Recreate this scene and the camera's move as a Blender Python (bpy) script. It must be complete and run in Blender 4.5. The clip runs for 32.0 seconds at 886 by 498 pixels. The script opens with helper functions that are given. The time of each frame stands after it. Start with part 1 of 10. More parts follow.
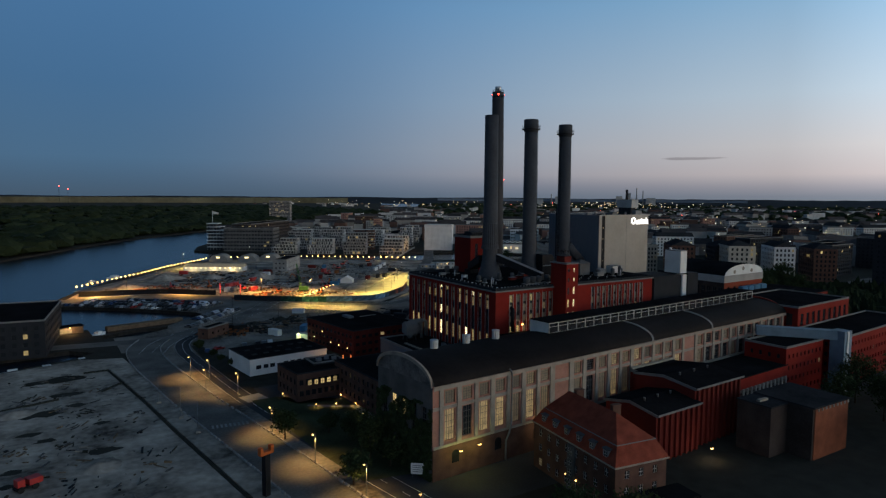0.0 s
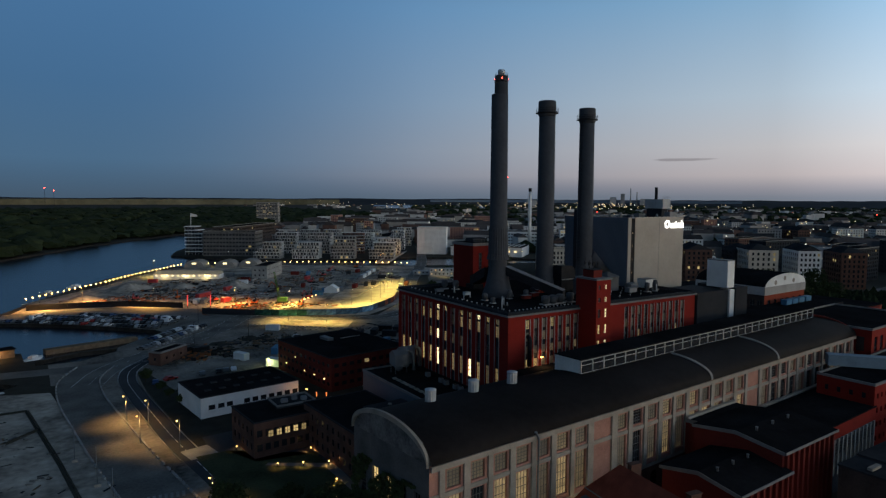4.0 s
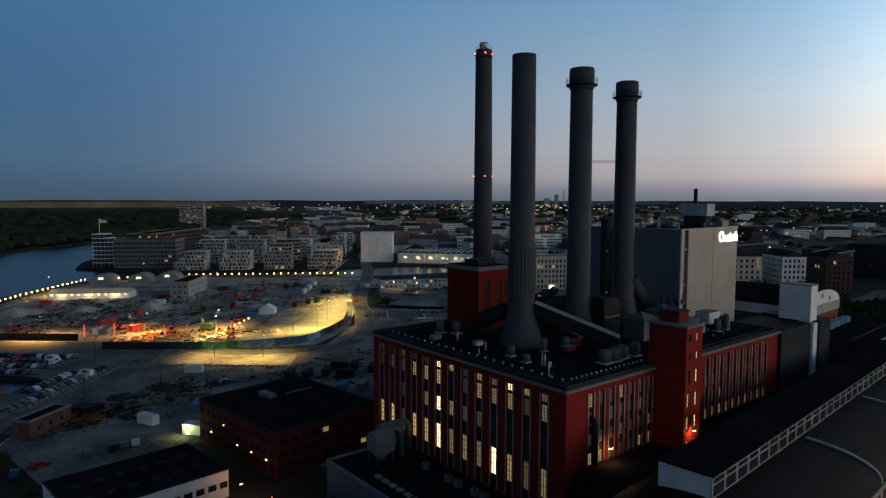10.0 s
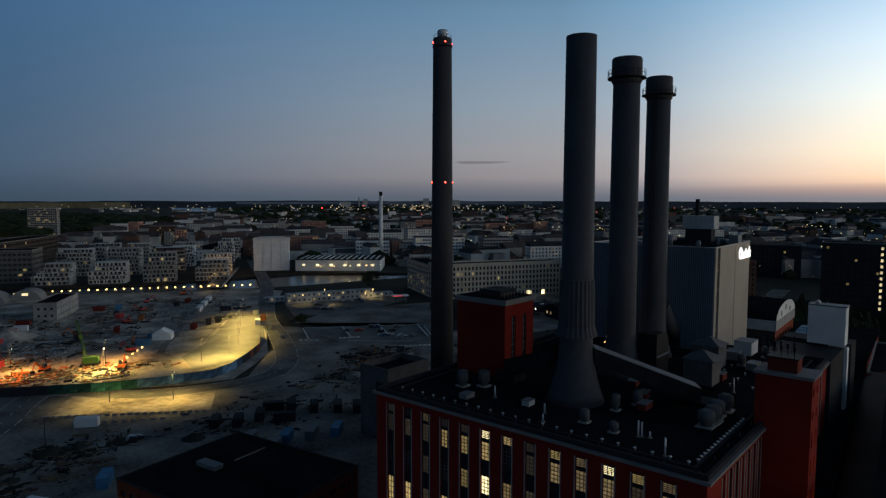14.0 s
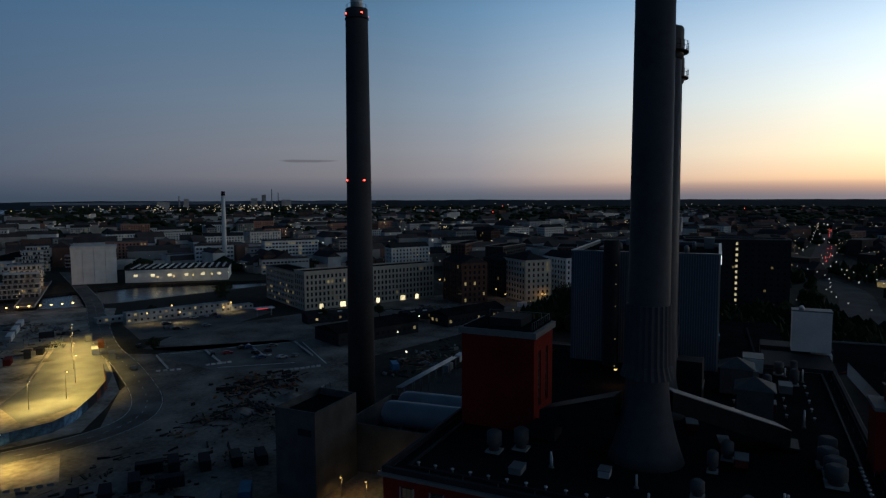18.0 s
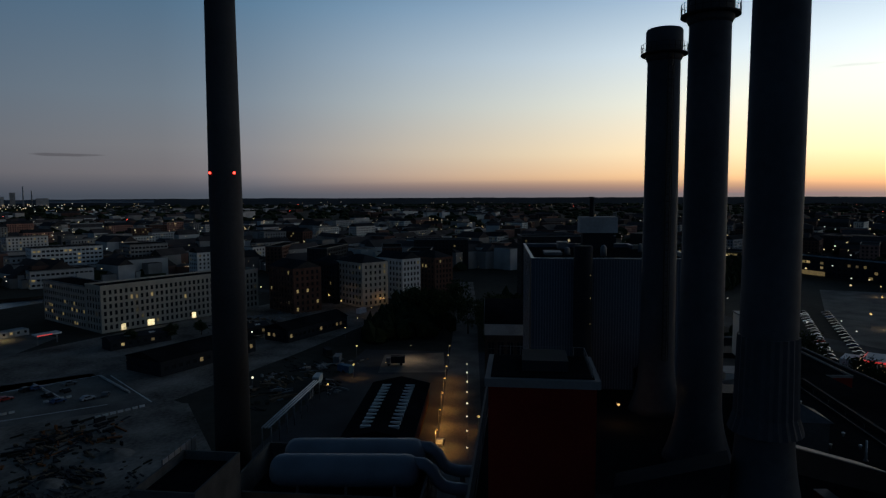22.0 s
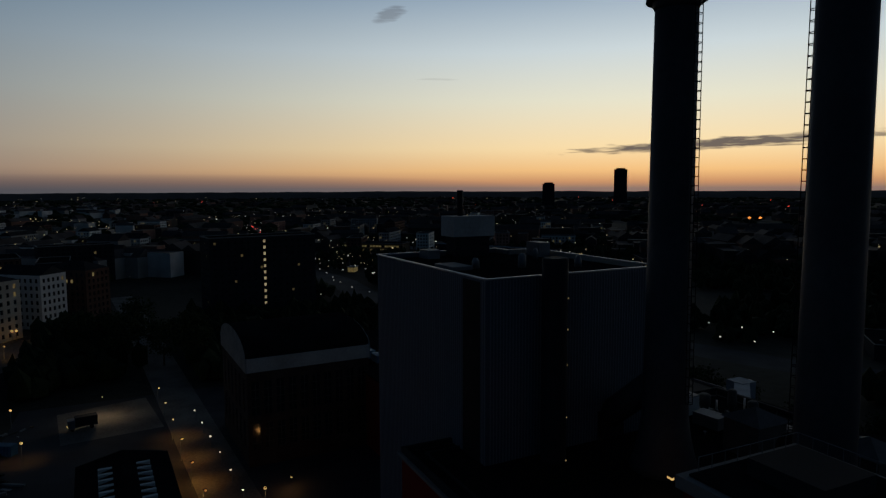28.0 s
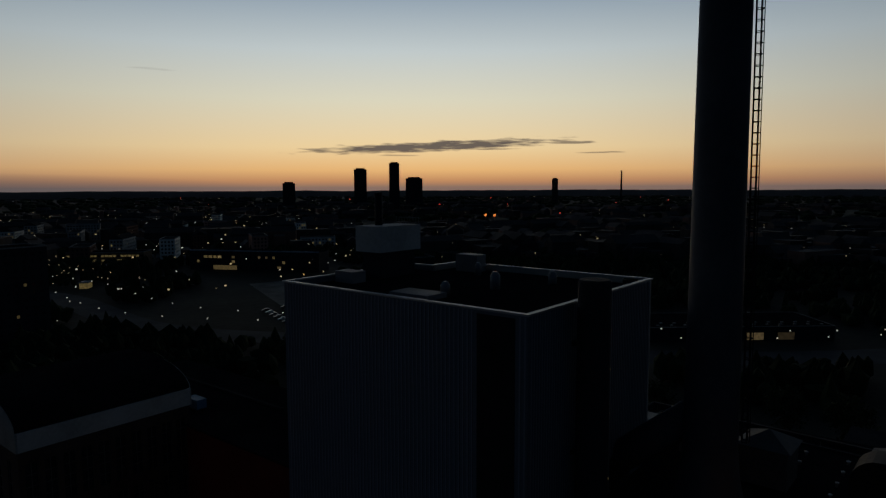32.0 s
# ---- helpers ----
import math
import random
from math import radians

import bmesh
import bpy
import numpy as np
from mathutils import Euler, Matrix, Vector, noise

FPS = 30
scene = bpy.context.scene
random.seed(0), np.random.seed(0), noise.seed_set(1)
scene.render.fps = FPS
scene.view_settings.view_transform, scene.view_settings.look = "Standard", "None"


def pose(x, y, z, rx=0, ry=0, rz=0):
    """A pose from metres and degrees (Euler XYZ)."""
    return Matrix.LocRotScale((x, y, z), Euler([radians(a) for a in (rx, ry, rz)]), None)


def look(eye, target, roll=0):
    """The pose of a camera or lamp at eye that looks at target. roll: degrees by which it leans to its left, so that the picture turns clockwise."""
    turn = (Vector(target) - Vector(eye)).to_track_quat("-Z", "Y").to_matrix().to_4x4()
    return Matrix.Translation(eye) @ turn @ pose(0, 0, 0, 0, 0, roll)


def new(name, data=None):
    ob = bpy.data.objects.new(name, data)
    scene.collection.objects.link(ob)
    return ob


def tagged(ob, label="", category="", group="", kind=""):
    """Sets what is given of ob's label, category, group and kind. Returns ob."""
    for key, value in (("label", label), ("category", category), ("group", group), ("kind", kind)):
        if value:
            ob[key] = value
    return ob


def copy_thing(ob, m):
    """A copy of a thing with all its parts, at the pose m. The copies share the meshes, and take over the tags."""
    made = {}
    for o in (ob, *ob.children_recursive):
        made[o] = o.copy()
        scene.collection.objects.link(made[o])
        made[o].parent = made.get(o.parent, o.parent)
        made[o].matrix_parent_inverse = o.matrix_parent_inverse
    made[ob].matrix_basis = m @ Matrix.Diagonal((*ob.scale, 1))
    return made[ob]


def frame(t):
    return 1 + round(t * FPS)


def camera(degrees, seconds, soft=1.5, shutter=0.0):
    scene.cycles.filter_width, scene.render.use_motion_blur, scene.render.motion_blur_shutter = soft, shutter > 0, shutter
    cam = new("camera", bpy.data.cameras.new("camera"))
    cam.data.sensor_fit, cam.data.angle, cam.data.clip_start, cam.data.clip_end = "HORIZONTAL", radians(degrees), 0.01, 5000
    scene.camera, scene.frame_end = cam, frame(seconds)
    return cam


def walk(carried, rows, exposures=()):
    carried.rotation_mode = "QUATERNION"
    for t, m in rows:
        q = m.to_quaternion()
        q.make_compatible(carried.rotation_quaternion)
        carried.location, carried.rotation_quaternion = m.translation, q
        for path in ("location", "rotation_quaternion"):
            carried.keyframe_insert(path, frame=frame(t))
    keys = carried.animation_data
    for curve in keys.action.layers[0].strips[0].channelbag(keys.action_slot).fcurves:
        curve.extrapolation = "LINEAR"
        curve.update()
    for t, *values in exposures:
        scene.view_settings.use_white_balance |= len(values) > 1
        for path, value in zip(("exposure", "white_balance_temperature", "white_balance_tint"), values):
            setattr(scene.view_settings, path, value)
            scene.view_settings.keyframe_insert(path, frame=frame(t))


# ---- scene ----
cam = camera(68.9, 32.0, soft=1.3)
PATH = [
    (0, (-17.876, -58.840, 60.716), (-16.811, -57.156, 60.550), 0.4),
    (1, (-12.457, -49.879, 60.639), (-11.389, -48.196, 60.475), 0.4),
    (2, (-7.117, -40.918, 60.410), (-6.045, -39.237, 60.246), 0.3),
    (3, (-1.900, -32.060, 60.059), (-0.822, -30.383, 59.897), 0.3),
    (3.5, (0.640, -27.742, 59.939), (1.721, -26.067, 59.777), 0.3),
    (5.5, (10.468, -10.848, 59.892), (11.579, -9.192, 59.734), 0.2),
    (6, (12.763, -6.621, 59.883), (13.892, -4.978, 59.725), 0.2),
    (7, (16.804, 2.046, 59.906), (17.969, 3.664, 59.748), 0.2),
    (8, (19.935, 11.079, 59.932), (21.128, 12.677, 59.775), 0.1),
    (9, (22.004, 20.389, 60.138), (23.227, 21.963, 59.981), 0.1),
    (10, (23.082, 29.925, 60.764), (24.333, 31.477, 60.607), 0.1),
    (11, (23.535, 39.518, 61.927), (24.811, 41.050, 61.771), 0.2),
    (12, (23.584, 49.098, 62.860), (24.926, 50.572, 62.703), 0.2),
    (13, (23.563, 58.740, 63.337), (25.016, 60.106, 63.180), 0.1),
    (13.5, (23.781, 63.536, 63.431), (25.272, 64.859, 63.274), 0.1),
    (15.5, (26.189, 82.394, 63.607), (27.857, 83.486, 63.452), -0.0),
    (16, (27.166, 87.002, 63.621), (28.900, 87.986, 63.466), -0.0),
    (17, (29.857, 95.878, 63.740), (31.645, 96.760, 63.582), -0.1),
    (18, (33.108, 104.911, 63.935), (34.913, 105.757, 63.775), -0.2),
    (19, (36.987, 113.544, 63.957), (38.856, 114.236, 63.794), -0.2),
    (20, (41.322, 121.687, 63.955), (43.238, 122.235, 63.791), -0.2),
    (21, (46.250, 129.387, 63.925), (48.200, 129.801, 63.760), -0.2),
    (22, (51.858, 136.503, 63.855), (53.837, 136.739, 63.688), -0.2),
    (23, (57.841, 142.964, 63.782), (59.833, 143.014, 63.610), -0.2),
    (24, (64.309, 149.046, 63.722), (66.299, 148.947, 63.545), -0.2),
    (25, (71.241, 155.036, 63.733), (73.218, 154.790, 63.553), -0.2),
    (25.5, (74.839, 157.761, 63.718), (76.802, 157.426, 63.536), -0.2),
    (28, (93.988, 168.739, 63.641), (95.781, 167.872, 63.455), -0.2),
    (29, (102.013, 171.907, 63.677), (103.693, 170.839, 63.488), -0.3),
    (30, (110.183, 174.182, 63.727), (111.743, 172.945, 63.536), -0.2),
    (31, (118.163, 175.902, 63.865), (119.600, 174.524, 63.676), -0.2),
    (32, (126.020, 177.248, 64.011), (127.322, 175.742, 63.821), -0.2),
]
walk(cam, [(t, look(eye, target, roll)) for t, eye, target, roll in PATH],
     exposures=[(0.0, -0.2, 6500, 10), (6.0, -0.25, 6500, 10), (9.0, -0.3, 6450, 10), (13.0, -0.62, 6450, 10), (16.0, -1.08, 6200, 10), (18.0, -1.25, 5980, 10), (20.0, -1.46, 6080, 10), (23.0, -1.75, 6220, 10), (25.0, -2.08, 6200, 10), (28.0, -2.33, 6280, 10), (32.0, -2.55, 6450, 10)])

# ---- dusk sky: blue overhead, a warm band where the sun went down ----
SUNSET = radians(-46)


def dusk_world():
    w = bpy.data.worlds.new("dusk")
    scene.world = w
    w.use_nodes = True
    nt = w.node_tree
    nt.nodes.clear()
    out, bg = nt.nodes.new("ShaderNodeOutputWorld"), nt.nodes.new("ShaderNodeBackground")
    tc, sep = nt.nodes.new("ShaderNodeTexCoord"), nt.nodes.new("ShaderNodeSeparateXYZ")
    nt.links.new(tc.outputs["Generated"], sep.inputs[0])

    def ramp(stops, mode="EASE"):
        r = nt.nodes.new("ShaderNodeValToRGB")
        r.color_ramp.interpolation = mode
        while len(r.color_ramp.elements) < len(stops):
            r.color_ramp.elements.new(0.5)
        for e, (p, c) in zip(r.color_ramp.elements, stops):
            e.position, e.color = p, (*c, 1)
        return r

    def calc(op, a, b):
        m = nt.nodes.new("ShaderNodeMath")
        m.operation = op
        for k, v in enumerate((a, b)):
            if isinstance(v, (int, float)):
                m.inputs[k].default_value = v
            else:
                nt.links.new(v, m.inputs[k])
        return m.outputs[0]

    x, y, z = sep.outputs
    flat = calc("SQRT", calc("MAXIMUM", calc("SUBTRACT", 1.0, calc("MULTIPLY", z, z)), 0.0001), 0.0)
    toward = calc("DIVIDE", calc("ADD", calc("MULTIPLY", x, math.cos(SUNSET)), calc("MULTIPLY", y, math.sin(SUNSET))), flat)
    side = calc("ADD", calc("MULTIPLY", toward, 0.5), 0.5)
    dome = (0.014, 0.027, 0.048)
    night = ramp([(0.0, (0.050, 0.085, 0.130)), (0.15, (0.050, 0.118, 0.215)), (0.30, (0.048, 0.120, 0.240)), (0.5, (0.024, 0.052, 0.096)), (1.0, dome)], "LINEAR")
    away = ramp([(0.0, (0.050, 0.085, 0.130)), (0.05, (0.058, 0.122, 0.205)), (0.15, (0.050, 0.125, 0.238)), (0.30, (0.055, 0.145, 0.29)), (0.40, (0.040, 0.098, 0.19)), (0.5, (0.025, 0.055, 0.105)), (1.0, dome)], "LINEAR")
    mid = ramp([(0.0, (0.17, 0.19, 0.23)), (0.014, (0.27, 0.26, 0.29)), (0.032, (0.45, 0.40, 0.40)), (0.07, (0.49, 0.475, 0.48)), (0.14, (0.41, 0.495, 0.57)), (0.27, (0.215, 0.385, 0.56)), (0.38, (0.075, 0.14, 0.23)), (0.5, (0.025, 0.055, 0.10)), (1.0, dome)], "LINEAR")
    glow = ramp([(0.0, (0.36, 0.23, 0.18)), (0.010, (0.80, 0.38, 0.17)), (0.027, (1.2, 0.69, 0.27)), (0.06, (1.28, 0.95, 0.50)), (0.13, (1.06, 1.0, 0.76)), (0.20, (0.80, 0.88, 0.88)),
                 (0.30, (0.31, 0.43, 0.57)), (0.38, (0.09, 0.15, 0.24)), (0.5, (0.03, 0.06, 0.11)), (1.0, dome)], "LINEAR")
    gain = ramp([(a, (g,) * 3) for a, g in ((0.0, 0.34), (0.22, 0.36), (0.37, 0.38), (0.52, 0.345), (0.62, 0.345), (0.70, 0.46), (0.78, 0.60), (0.86, 0.71), (0.93, 0.84), (1.0, 1.0))], "LINEAR")
    nt.links.new(side, gain.inputs[0])
    bands = (night, away, mid, glow)
    for r in bands:
        nt.links.new(z, r.inputs[0])
    colour = night.outputs[0]
    for r, lo, hi in ((away, 0.0, 0.14), (mid, 0.16, 0.74), (glow, 0.68, 1.0)):
        step, mix = nt.nodes.new("ShaderNodeMapRange"), nt.nodes.new("ShaderNodeMix")
        step.interpolation_type = "SMOOTHSTEP" if r is mid else "LINEAR"
        step.inputs["From Min"].default_value, step.inputs["From Max"].default_value = lo, hi
        nt.links.new(side, step.inputs["Value"])
        mix.data_type = "RGBA"
        nt.links.new(step.outputs[0], mix.inputs["Factor"])
        nt.links.new(colour, mix.inputs["A"])
        nt.links.new(r.outputs[0], mix.inputs["B"])
        colour = mix.outputs["Result"]
    # evening clouds: bearing, half width, lift, slope, half height, density
    bearing = calc("ARCTAN2", y, x)
    grain, place = nt.nodes.new("ShaderNodeTexNoise"), nt.nodes.new("ShaderNodeCombineXYZ")
    nt.links.new(calc("MULTIPLY", bearing, 22.0), place.inputs[0])
    nt.links.new(calc("MULTIPLY", z, 190.0), place.inputs[1])
    nt.links.new(place.outputs[0], grain.inputs["Vector"])
    grain.inputs["Scale"].default_value, grain.inputs["Detail"].default_value = 1.4, 5
    ragged = calc("MULTIPLY", calc("SUBTRACT", grain.outputs["Fac"], 0.5), 2.6)
    for a0, wa, z0, slope, wz, dense in ((-2.0, 31.0, 0.0, 0.0, 0.022, 0.5), (-48.5, 11.8, 0.0625, -0.040, 0.0085, 0.9), (-60.3, 2.4, 0.0665, 0.0, 0.0024, 0.7), (-45.3, 2.0, 0.0490, 0.0, 0.0014, 0.5), (-53.8, 2.0, 0.0580, 0.0, 0.0014, 0.55),
                                         (-62.8, 2.2, 0.0512, 0.0, 0.0015, 0.6), (-21.3, 1.5, 0.252, -0.3, 0.0115, 0.4), (-25.5, 1.8, 0.163, 0.0, 0.002, 0.15), (36.8, 2.6, 0.0548, 0.0, 0.0024, 0.45)):
        off = calc("SUBTRACT", bearing, radians(a0))
        u = calc("DIVIDE", off, radians(wa))
        v = calc("DIVIDE", calc("SUBTRACT", calc("SUBTRACT", z, z0), calc("MULTIPLY", off, slope)), wz)
        body = calc("SUBTRACT", 1.0, calc("ADD", calc("MULTIPLY", u, u), calc("MULTIPLY", v, v)))
        fill, mix = nt.nodes.new("ShaderNodeMapRange"), nt.nodes.new("ShaderNodeMix")
        fill.inputs["From Min"].default_value, fill.inputs["From Max"].default_value, fill.inputs["To Max"].default_value = -0.05, 0.75, dense
        nt.links.new(calc("ADD", body, ragged) if wa < 30 else calc("MULTIPLY", body, 0.8), fill.inputs["Value"])
        mix.data_type = "RGBA"
        nt.links.new(calc("MULTIPLY", fill.outputs[0], calc("GREATER_THAN", body, -1.6)), mix.inputs["Factor"])
        nt.links.new(colour, mix.inputs["A"])
        mix.inputs["B"].default_value = (0.10, 0.085, 0.095, 1) if wa < 30 else (0.105, 0.122, 0.15, 1)
        colour = mix.outputs["Result"]
    nt.links.new(colour, bg.inputs["Color"])
    nt.links.new(calc("MULTIPLY", gain.outputs[0], 3.9), bg.inputs["Strength"])
    nt.links.new(bg.outputs[0], out.inputs[0])


dusk_world()
sun = new("afterglow_sun", bpy.data.lights.new("afterglow_sun", "SUN"))
sun.data.energy, sun.data.angle, sun.data.color = 0.05, radians(40), (1.0, 0.62, 0.38)
sun.matrix_world = look((0, 0, 300), (-math.cos(SUNSET) * 100, -math.sin(SUNSET) * 100, 288))

# ---- materials ----
def material(name, color, rough=0.8, metal=0.0, vary=0.25, scale=0.5, fine=6.0, bump=0.15, bump_at=8.0, spec=0.05, tint=0.0):
    """A surface with stains at one scale and grain at another; tint: how far single pieces differ."""
    m = bpy.data.materials.new(name)
    m.use_nodes = True
    nt = m.node_tree
    p = nt.nodes["Principled BSDF"]
    tc = nt.nodes.new("ShaderNodeTexCoord")
    big, small, mixn = nt.nodes.new("ShaderNodeTexNoise"), nt.nodes.new("ShaderNodeTexNoise"), nt.nodes.new("ShaderNodeMix")
    big.inputs["Scale"].default_value, big.inputs["Detail"].default_value = scale, 5
    small.inputs["Scale"].default_value, small.inputs["Detail"].default_value = fine, 3
    add = nt.nodes.new("ShaderNodeMath")
    add.operation = "MULTIPLY_ADD"
    add.inputs[1].default_value = 0.45
    for n in (big, small):
        nt.links.new(tc.outputs["Object"], n.inputs["Vector"])
    nt.links.new(small.outputs["Fac"], add.inputs[0])
    nt.links.new(big.outputs["Fac"], add.inputs[2])
    fit = nt.nodes.new("ShaderNodeMapRange")
    fit.inputs["From Min"].default_value, fit.inputs["From Max"].default_value = 0.45, 1.0
    nt.links.new(add.outputs[0], fit.inputs["Value"])
    mixn.data_type = "RGBA"
    mixn.inputs["A"].default_value = (*[c * (1 - vary) for c in color], 1)
    mixn.inputs["B"].default_value = (*[min(1, c * (1 + vary)) for c in color], 1)
    nt.links.new(fit.outputs[0], mixn.inputs["Factor"])
    colour = mixn.outputs["Result"]
    if tint:
        info, hsv, mr = nt.nodes.new("ShaderNodeObjectInfo"), nt.nodes.new("ShaderNodeHueSaturation"), nt.nodes.new("ShaderNodeMapRange")
        mr.inputs["To Min"].default_value, mr.inputs["To Max"].default_value = 1 - tint, 1 + tint
        nt.links.new(info.outputs["Random"], mr.inputs["Value"])
        nt.links.new(mr.outputs[0], hsv.inputs["Value"])
        nt.links.new(colour, hsv.inputs["Color"])
        colour = hsv.outputs["Color"]
    nt.links.new(colour, p.inputs["Base Color"])
    p.inputs["Roughness"].default_value, p.inputs["Metallic"].default_value = rough, metal
    p.inputs["Specular IOR Level"].default_value = spec
    if bump:
        b, n = nt.nodes.new("ShaderNodeBump"), nt.nodes.new("ShaderNodeTexNoise")
        n.inputs["Scale"].default_value, n.inputs["Detail"].default_value = bump_at, 3
        b.inputs["Strength"].default_value, b.inputs["Distance"].default_value = bump, 0.1
        nt.links.new(tc.outputs["Object"], n.inputs["Vector"])
        nt.links.new(n.outputs["Fac"], b.inputs["Height"])
        nt.links.new(b.outputs[0], p.inputs["Normal"])
    return m


def glowing(name, color, strength, vary=0.5):
    """A lamp or a lit pane: brightness differs from piece to piece."""
    m = bpy.data.materials.new(name)
    m.use_nodes = True
    nt = m.node_tree
    p = nt.nodes["Principled BSDF"]
    p.inputs["Base Color"].default_value = (0.1, 0.09, 0.07, 1)
    p.inputs["Emission Color"].default_value = (*color, 1)
    info, mr = nt.nodes.new("ShaderNodeObjectInfo"), nt.nodes.new("ShaderNodeMapRange")
    tc, no, mul = nt.nodes.new("ShaderNodeTexCoord"), nt.nodes.new("ShaderNodeTexNoise"), nt.nodes.new("ShaderNodeMath")
    mr.inputs["To Min"].default_value, mr.inputs["To Max"].default_value = strength * (1 - vary), strength * (1 + vary)
    nt.links.new(info.outputs["Random"], mr.inputs["Value"])
    no.inputs["Scale"].default_value = 0.9
    nt.links.new(tc.outputs["Object"], no.inputs["Vector"])
    mul.operation = "MULTIPLY"
    nt.links.new(mr.outputs[0], mul.inputs[0])
    fit = nt.nodes.new("ShaderNodeMapRange")
    fit.inputs["From Min"].default_value, fit.inputs["From Max"].default_value = 0.3, 0.7
    fit.inputs["To Min"].default_value, fit.inputs["To Max"].default_value = 0.5, 1.5
    nt.links.new(no.outputs["Fac"], fit.inputs["Value"])
    nt.links.new(fit.outputs[0], mul.inputs[1])
    nt.links.new(mul.outputs[0], p.inputs["Emission Strength"])
    return m


SAND = material("pale_sand", (0.30, 0.258, 0.212), 0.95, vary=0.85, scale=0.07, fine=0.5, bump=0.5, bump_at=1.2)
YARD = material("grey_gravel", (0.172, 0.152, 0.13), 0.95, vary=0.8, scale=0.06, fine=0.8, bump=0.4, bump_at=1.5)
EARTH = material("dark_earth", (0.04, 0.038, 0.03), 0.95, vary=0.5, scale=0.012, fine=0.25, bump=0.4, bump_at=0.8)
ASPHALT = material("asphalt", (0.05, 0.05, 0.053), 0.85, vary=0.3, scale=0.08, fine=2.0, bump=0.1)
PALE_ASPHALT = material("worn_asphalt", (0.135, 0.126, 0.113), 0.85, vary=0.5, scale=0.09, fine=1.5, bump=0.1)
PAVING = material("paving", (0.17, 0.165, 0.155), 0.9, vary=0.3, scale=0.15, fine=4.0)
WHITE_LINE = material("road_paint", (0.55, 0.55, 0.52), 0.7, vary=0.3, scale=0.6)
GRASS = material("dry_grass", (0.055, 0.06, 0.03), 0.95, vary=0.5, scale=0.12, fine=1.6, bump=0.5, bump_at=3)
WATER = material("harbour_water", (0.010, 0.017, 0.026), 0.25, vary=0.2, scale=0.02, fine=0.3, bump=0.35, bump_at=0.35, spec=0.5)
WATER.node_tree.nodes["Principled BSDF"].inputs["IOR"].default_value = 1.33
RED = material("red_plaster", (0.19, 0.0175, 0.0125), 0.75, vary=0.22, scale=0.12, fine=2.5, bump=0.05)
DARK_RED = material("dark_red_plaster", (0.13, 0.022, 0.017), 0.8, vary=0.25, scale=0.12, fine=2.5, bump=0.05)
RED_TILE = material("red_roof_tile", (0.21, 0.05, 0.03), 0.8, vary=0.3, scale=0.5, fine=5, bump=0.4, bump_at=6)
ORANGE_BRICK = material("orange_brick", (0.26, 0.085, 0.045), 0.85, vary=0.3, scale=0.3, fine=6)
BRICK = material("brown_brick", (0.10, 0.056, 0.043), 0.9, vary=0.35, scale=0.3, fine=6, bump=0.25)
PINK_PLASTER = material("worn_pink_plaster", (0.33, 0.17, 0.13), 0.85, vary=0.35, scale=0.25, fine=3)
ROOF_SHEET = material("brown_black_roof_sheet", (0.015, 0.0125, 0.012), 0.7, vary=0.5, scale=0.06, fine=0.7, bump=0.12, bump_at=1.5, spec=0.04)
STAINED_STONE = material("stained_grey_stone", (0.12, 0.115, 0.11), 0.9, vary=0.6, scale=0.25, fine=2)
SOOT_BRICK = material("sooty_brown_brick", (0.055, 0.042, 0.037), 0.9, vary=0.4, scale=0.2, fine=3, bump=0.2)
PALE_STONE = material("pale_stone", (0.27, 0.238, 0.20), 0.85, vary=0.28, scale=0.3, fine=4)
CORNICE = material("grey_cornice", (0.175, 0.17, 0.165), 0.7, vary=0.2, scale=0.3, fine=4)
FELT = material("black_roof_felt", (0.014, 0.014, 0.015), 0.9, vary=0.4, scale=0.1, fine=1.0, bump=0.15, bump_at=2, spec=0.0)
FELT_PALE = material("grey_roof_felt", (0.035, 0.035, 0.037), 0.85, vary=0.35, scale=0.1, fine=1.0, bump=0.15, bump_at=2, spec=0.0)
SMOKESTACK = material("dark_steel_stack", (0.054, 0.057, 0.064), 0.6, 0.0, vary=0.22, scale=0.15, fine=1.2, bump=0.04)
STACK_TALL = material("tall_stack_concrete", (0.05, 0.05, 0.053), 0.75, vary=0.25, scale=0.1, fine=1.5, bump=0.05)
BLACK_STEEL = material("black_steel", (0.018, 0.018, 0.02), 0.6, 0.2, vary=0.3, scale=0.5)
GREY_STEEL = material("grey_steel", (0.17, 0.175, 0.18), 0.6, 0.3, vary=0.2, scale=0.4)
FLASHING = material("bright_flashing", (0.30, 0.30, 0.30), 0.5, 0.7, vary=0.15, scale=0.5, bump=0.03, spec=0.5)
DULL_STEEL = material("weathered_zinc", (0.085, 0.088, 0.092), 0.7, 0.2, vary=0.3, scale=0.5)
BRIGHT_STEEL = material("galvanised_steel", (0.45, 0.46, 0.47), 0.5, 0.5, vary=0.15, scale=0.8)
BLUE_CLAD = material("blue_grey_cladding", (0.10, 0.122, 0.15), 0.5, 0.15, vary=0.12, scale=0.1, fine=1.0, bump=0.03)
RIB_CLAD = material("pale_blue_rib", (0.16, 0.185, 0.22), 0.45, 0.2, vary=0.1, scale=0.1, fine=1.0, bump=0, spec=0.4)
# The red block's plaster, a darker tone than RED.
BLOCK_RED = material("darker_red_plaster", (0.15, 0.0145, 0.011), 0.8, vary=0.25, scale=0.12, fine=2.5, bump=0.05)
DEPOT_RED = material("dull_red_plaster", (0.095, 0.022, 0.018), 0.85, vary=0.3, scale=0.15, fine=2.5, bump=0.05)
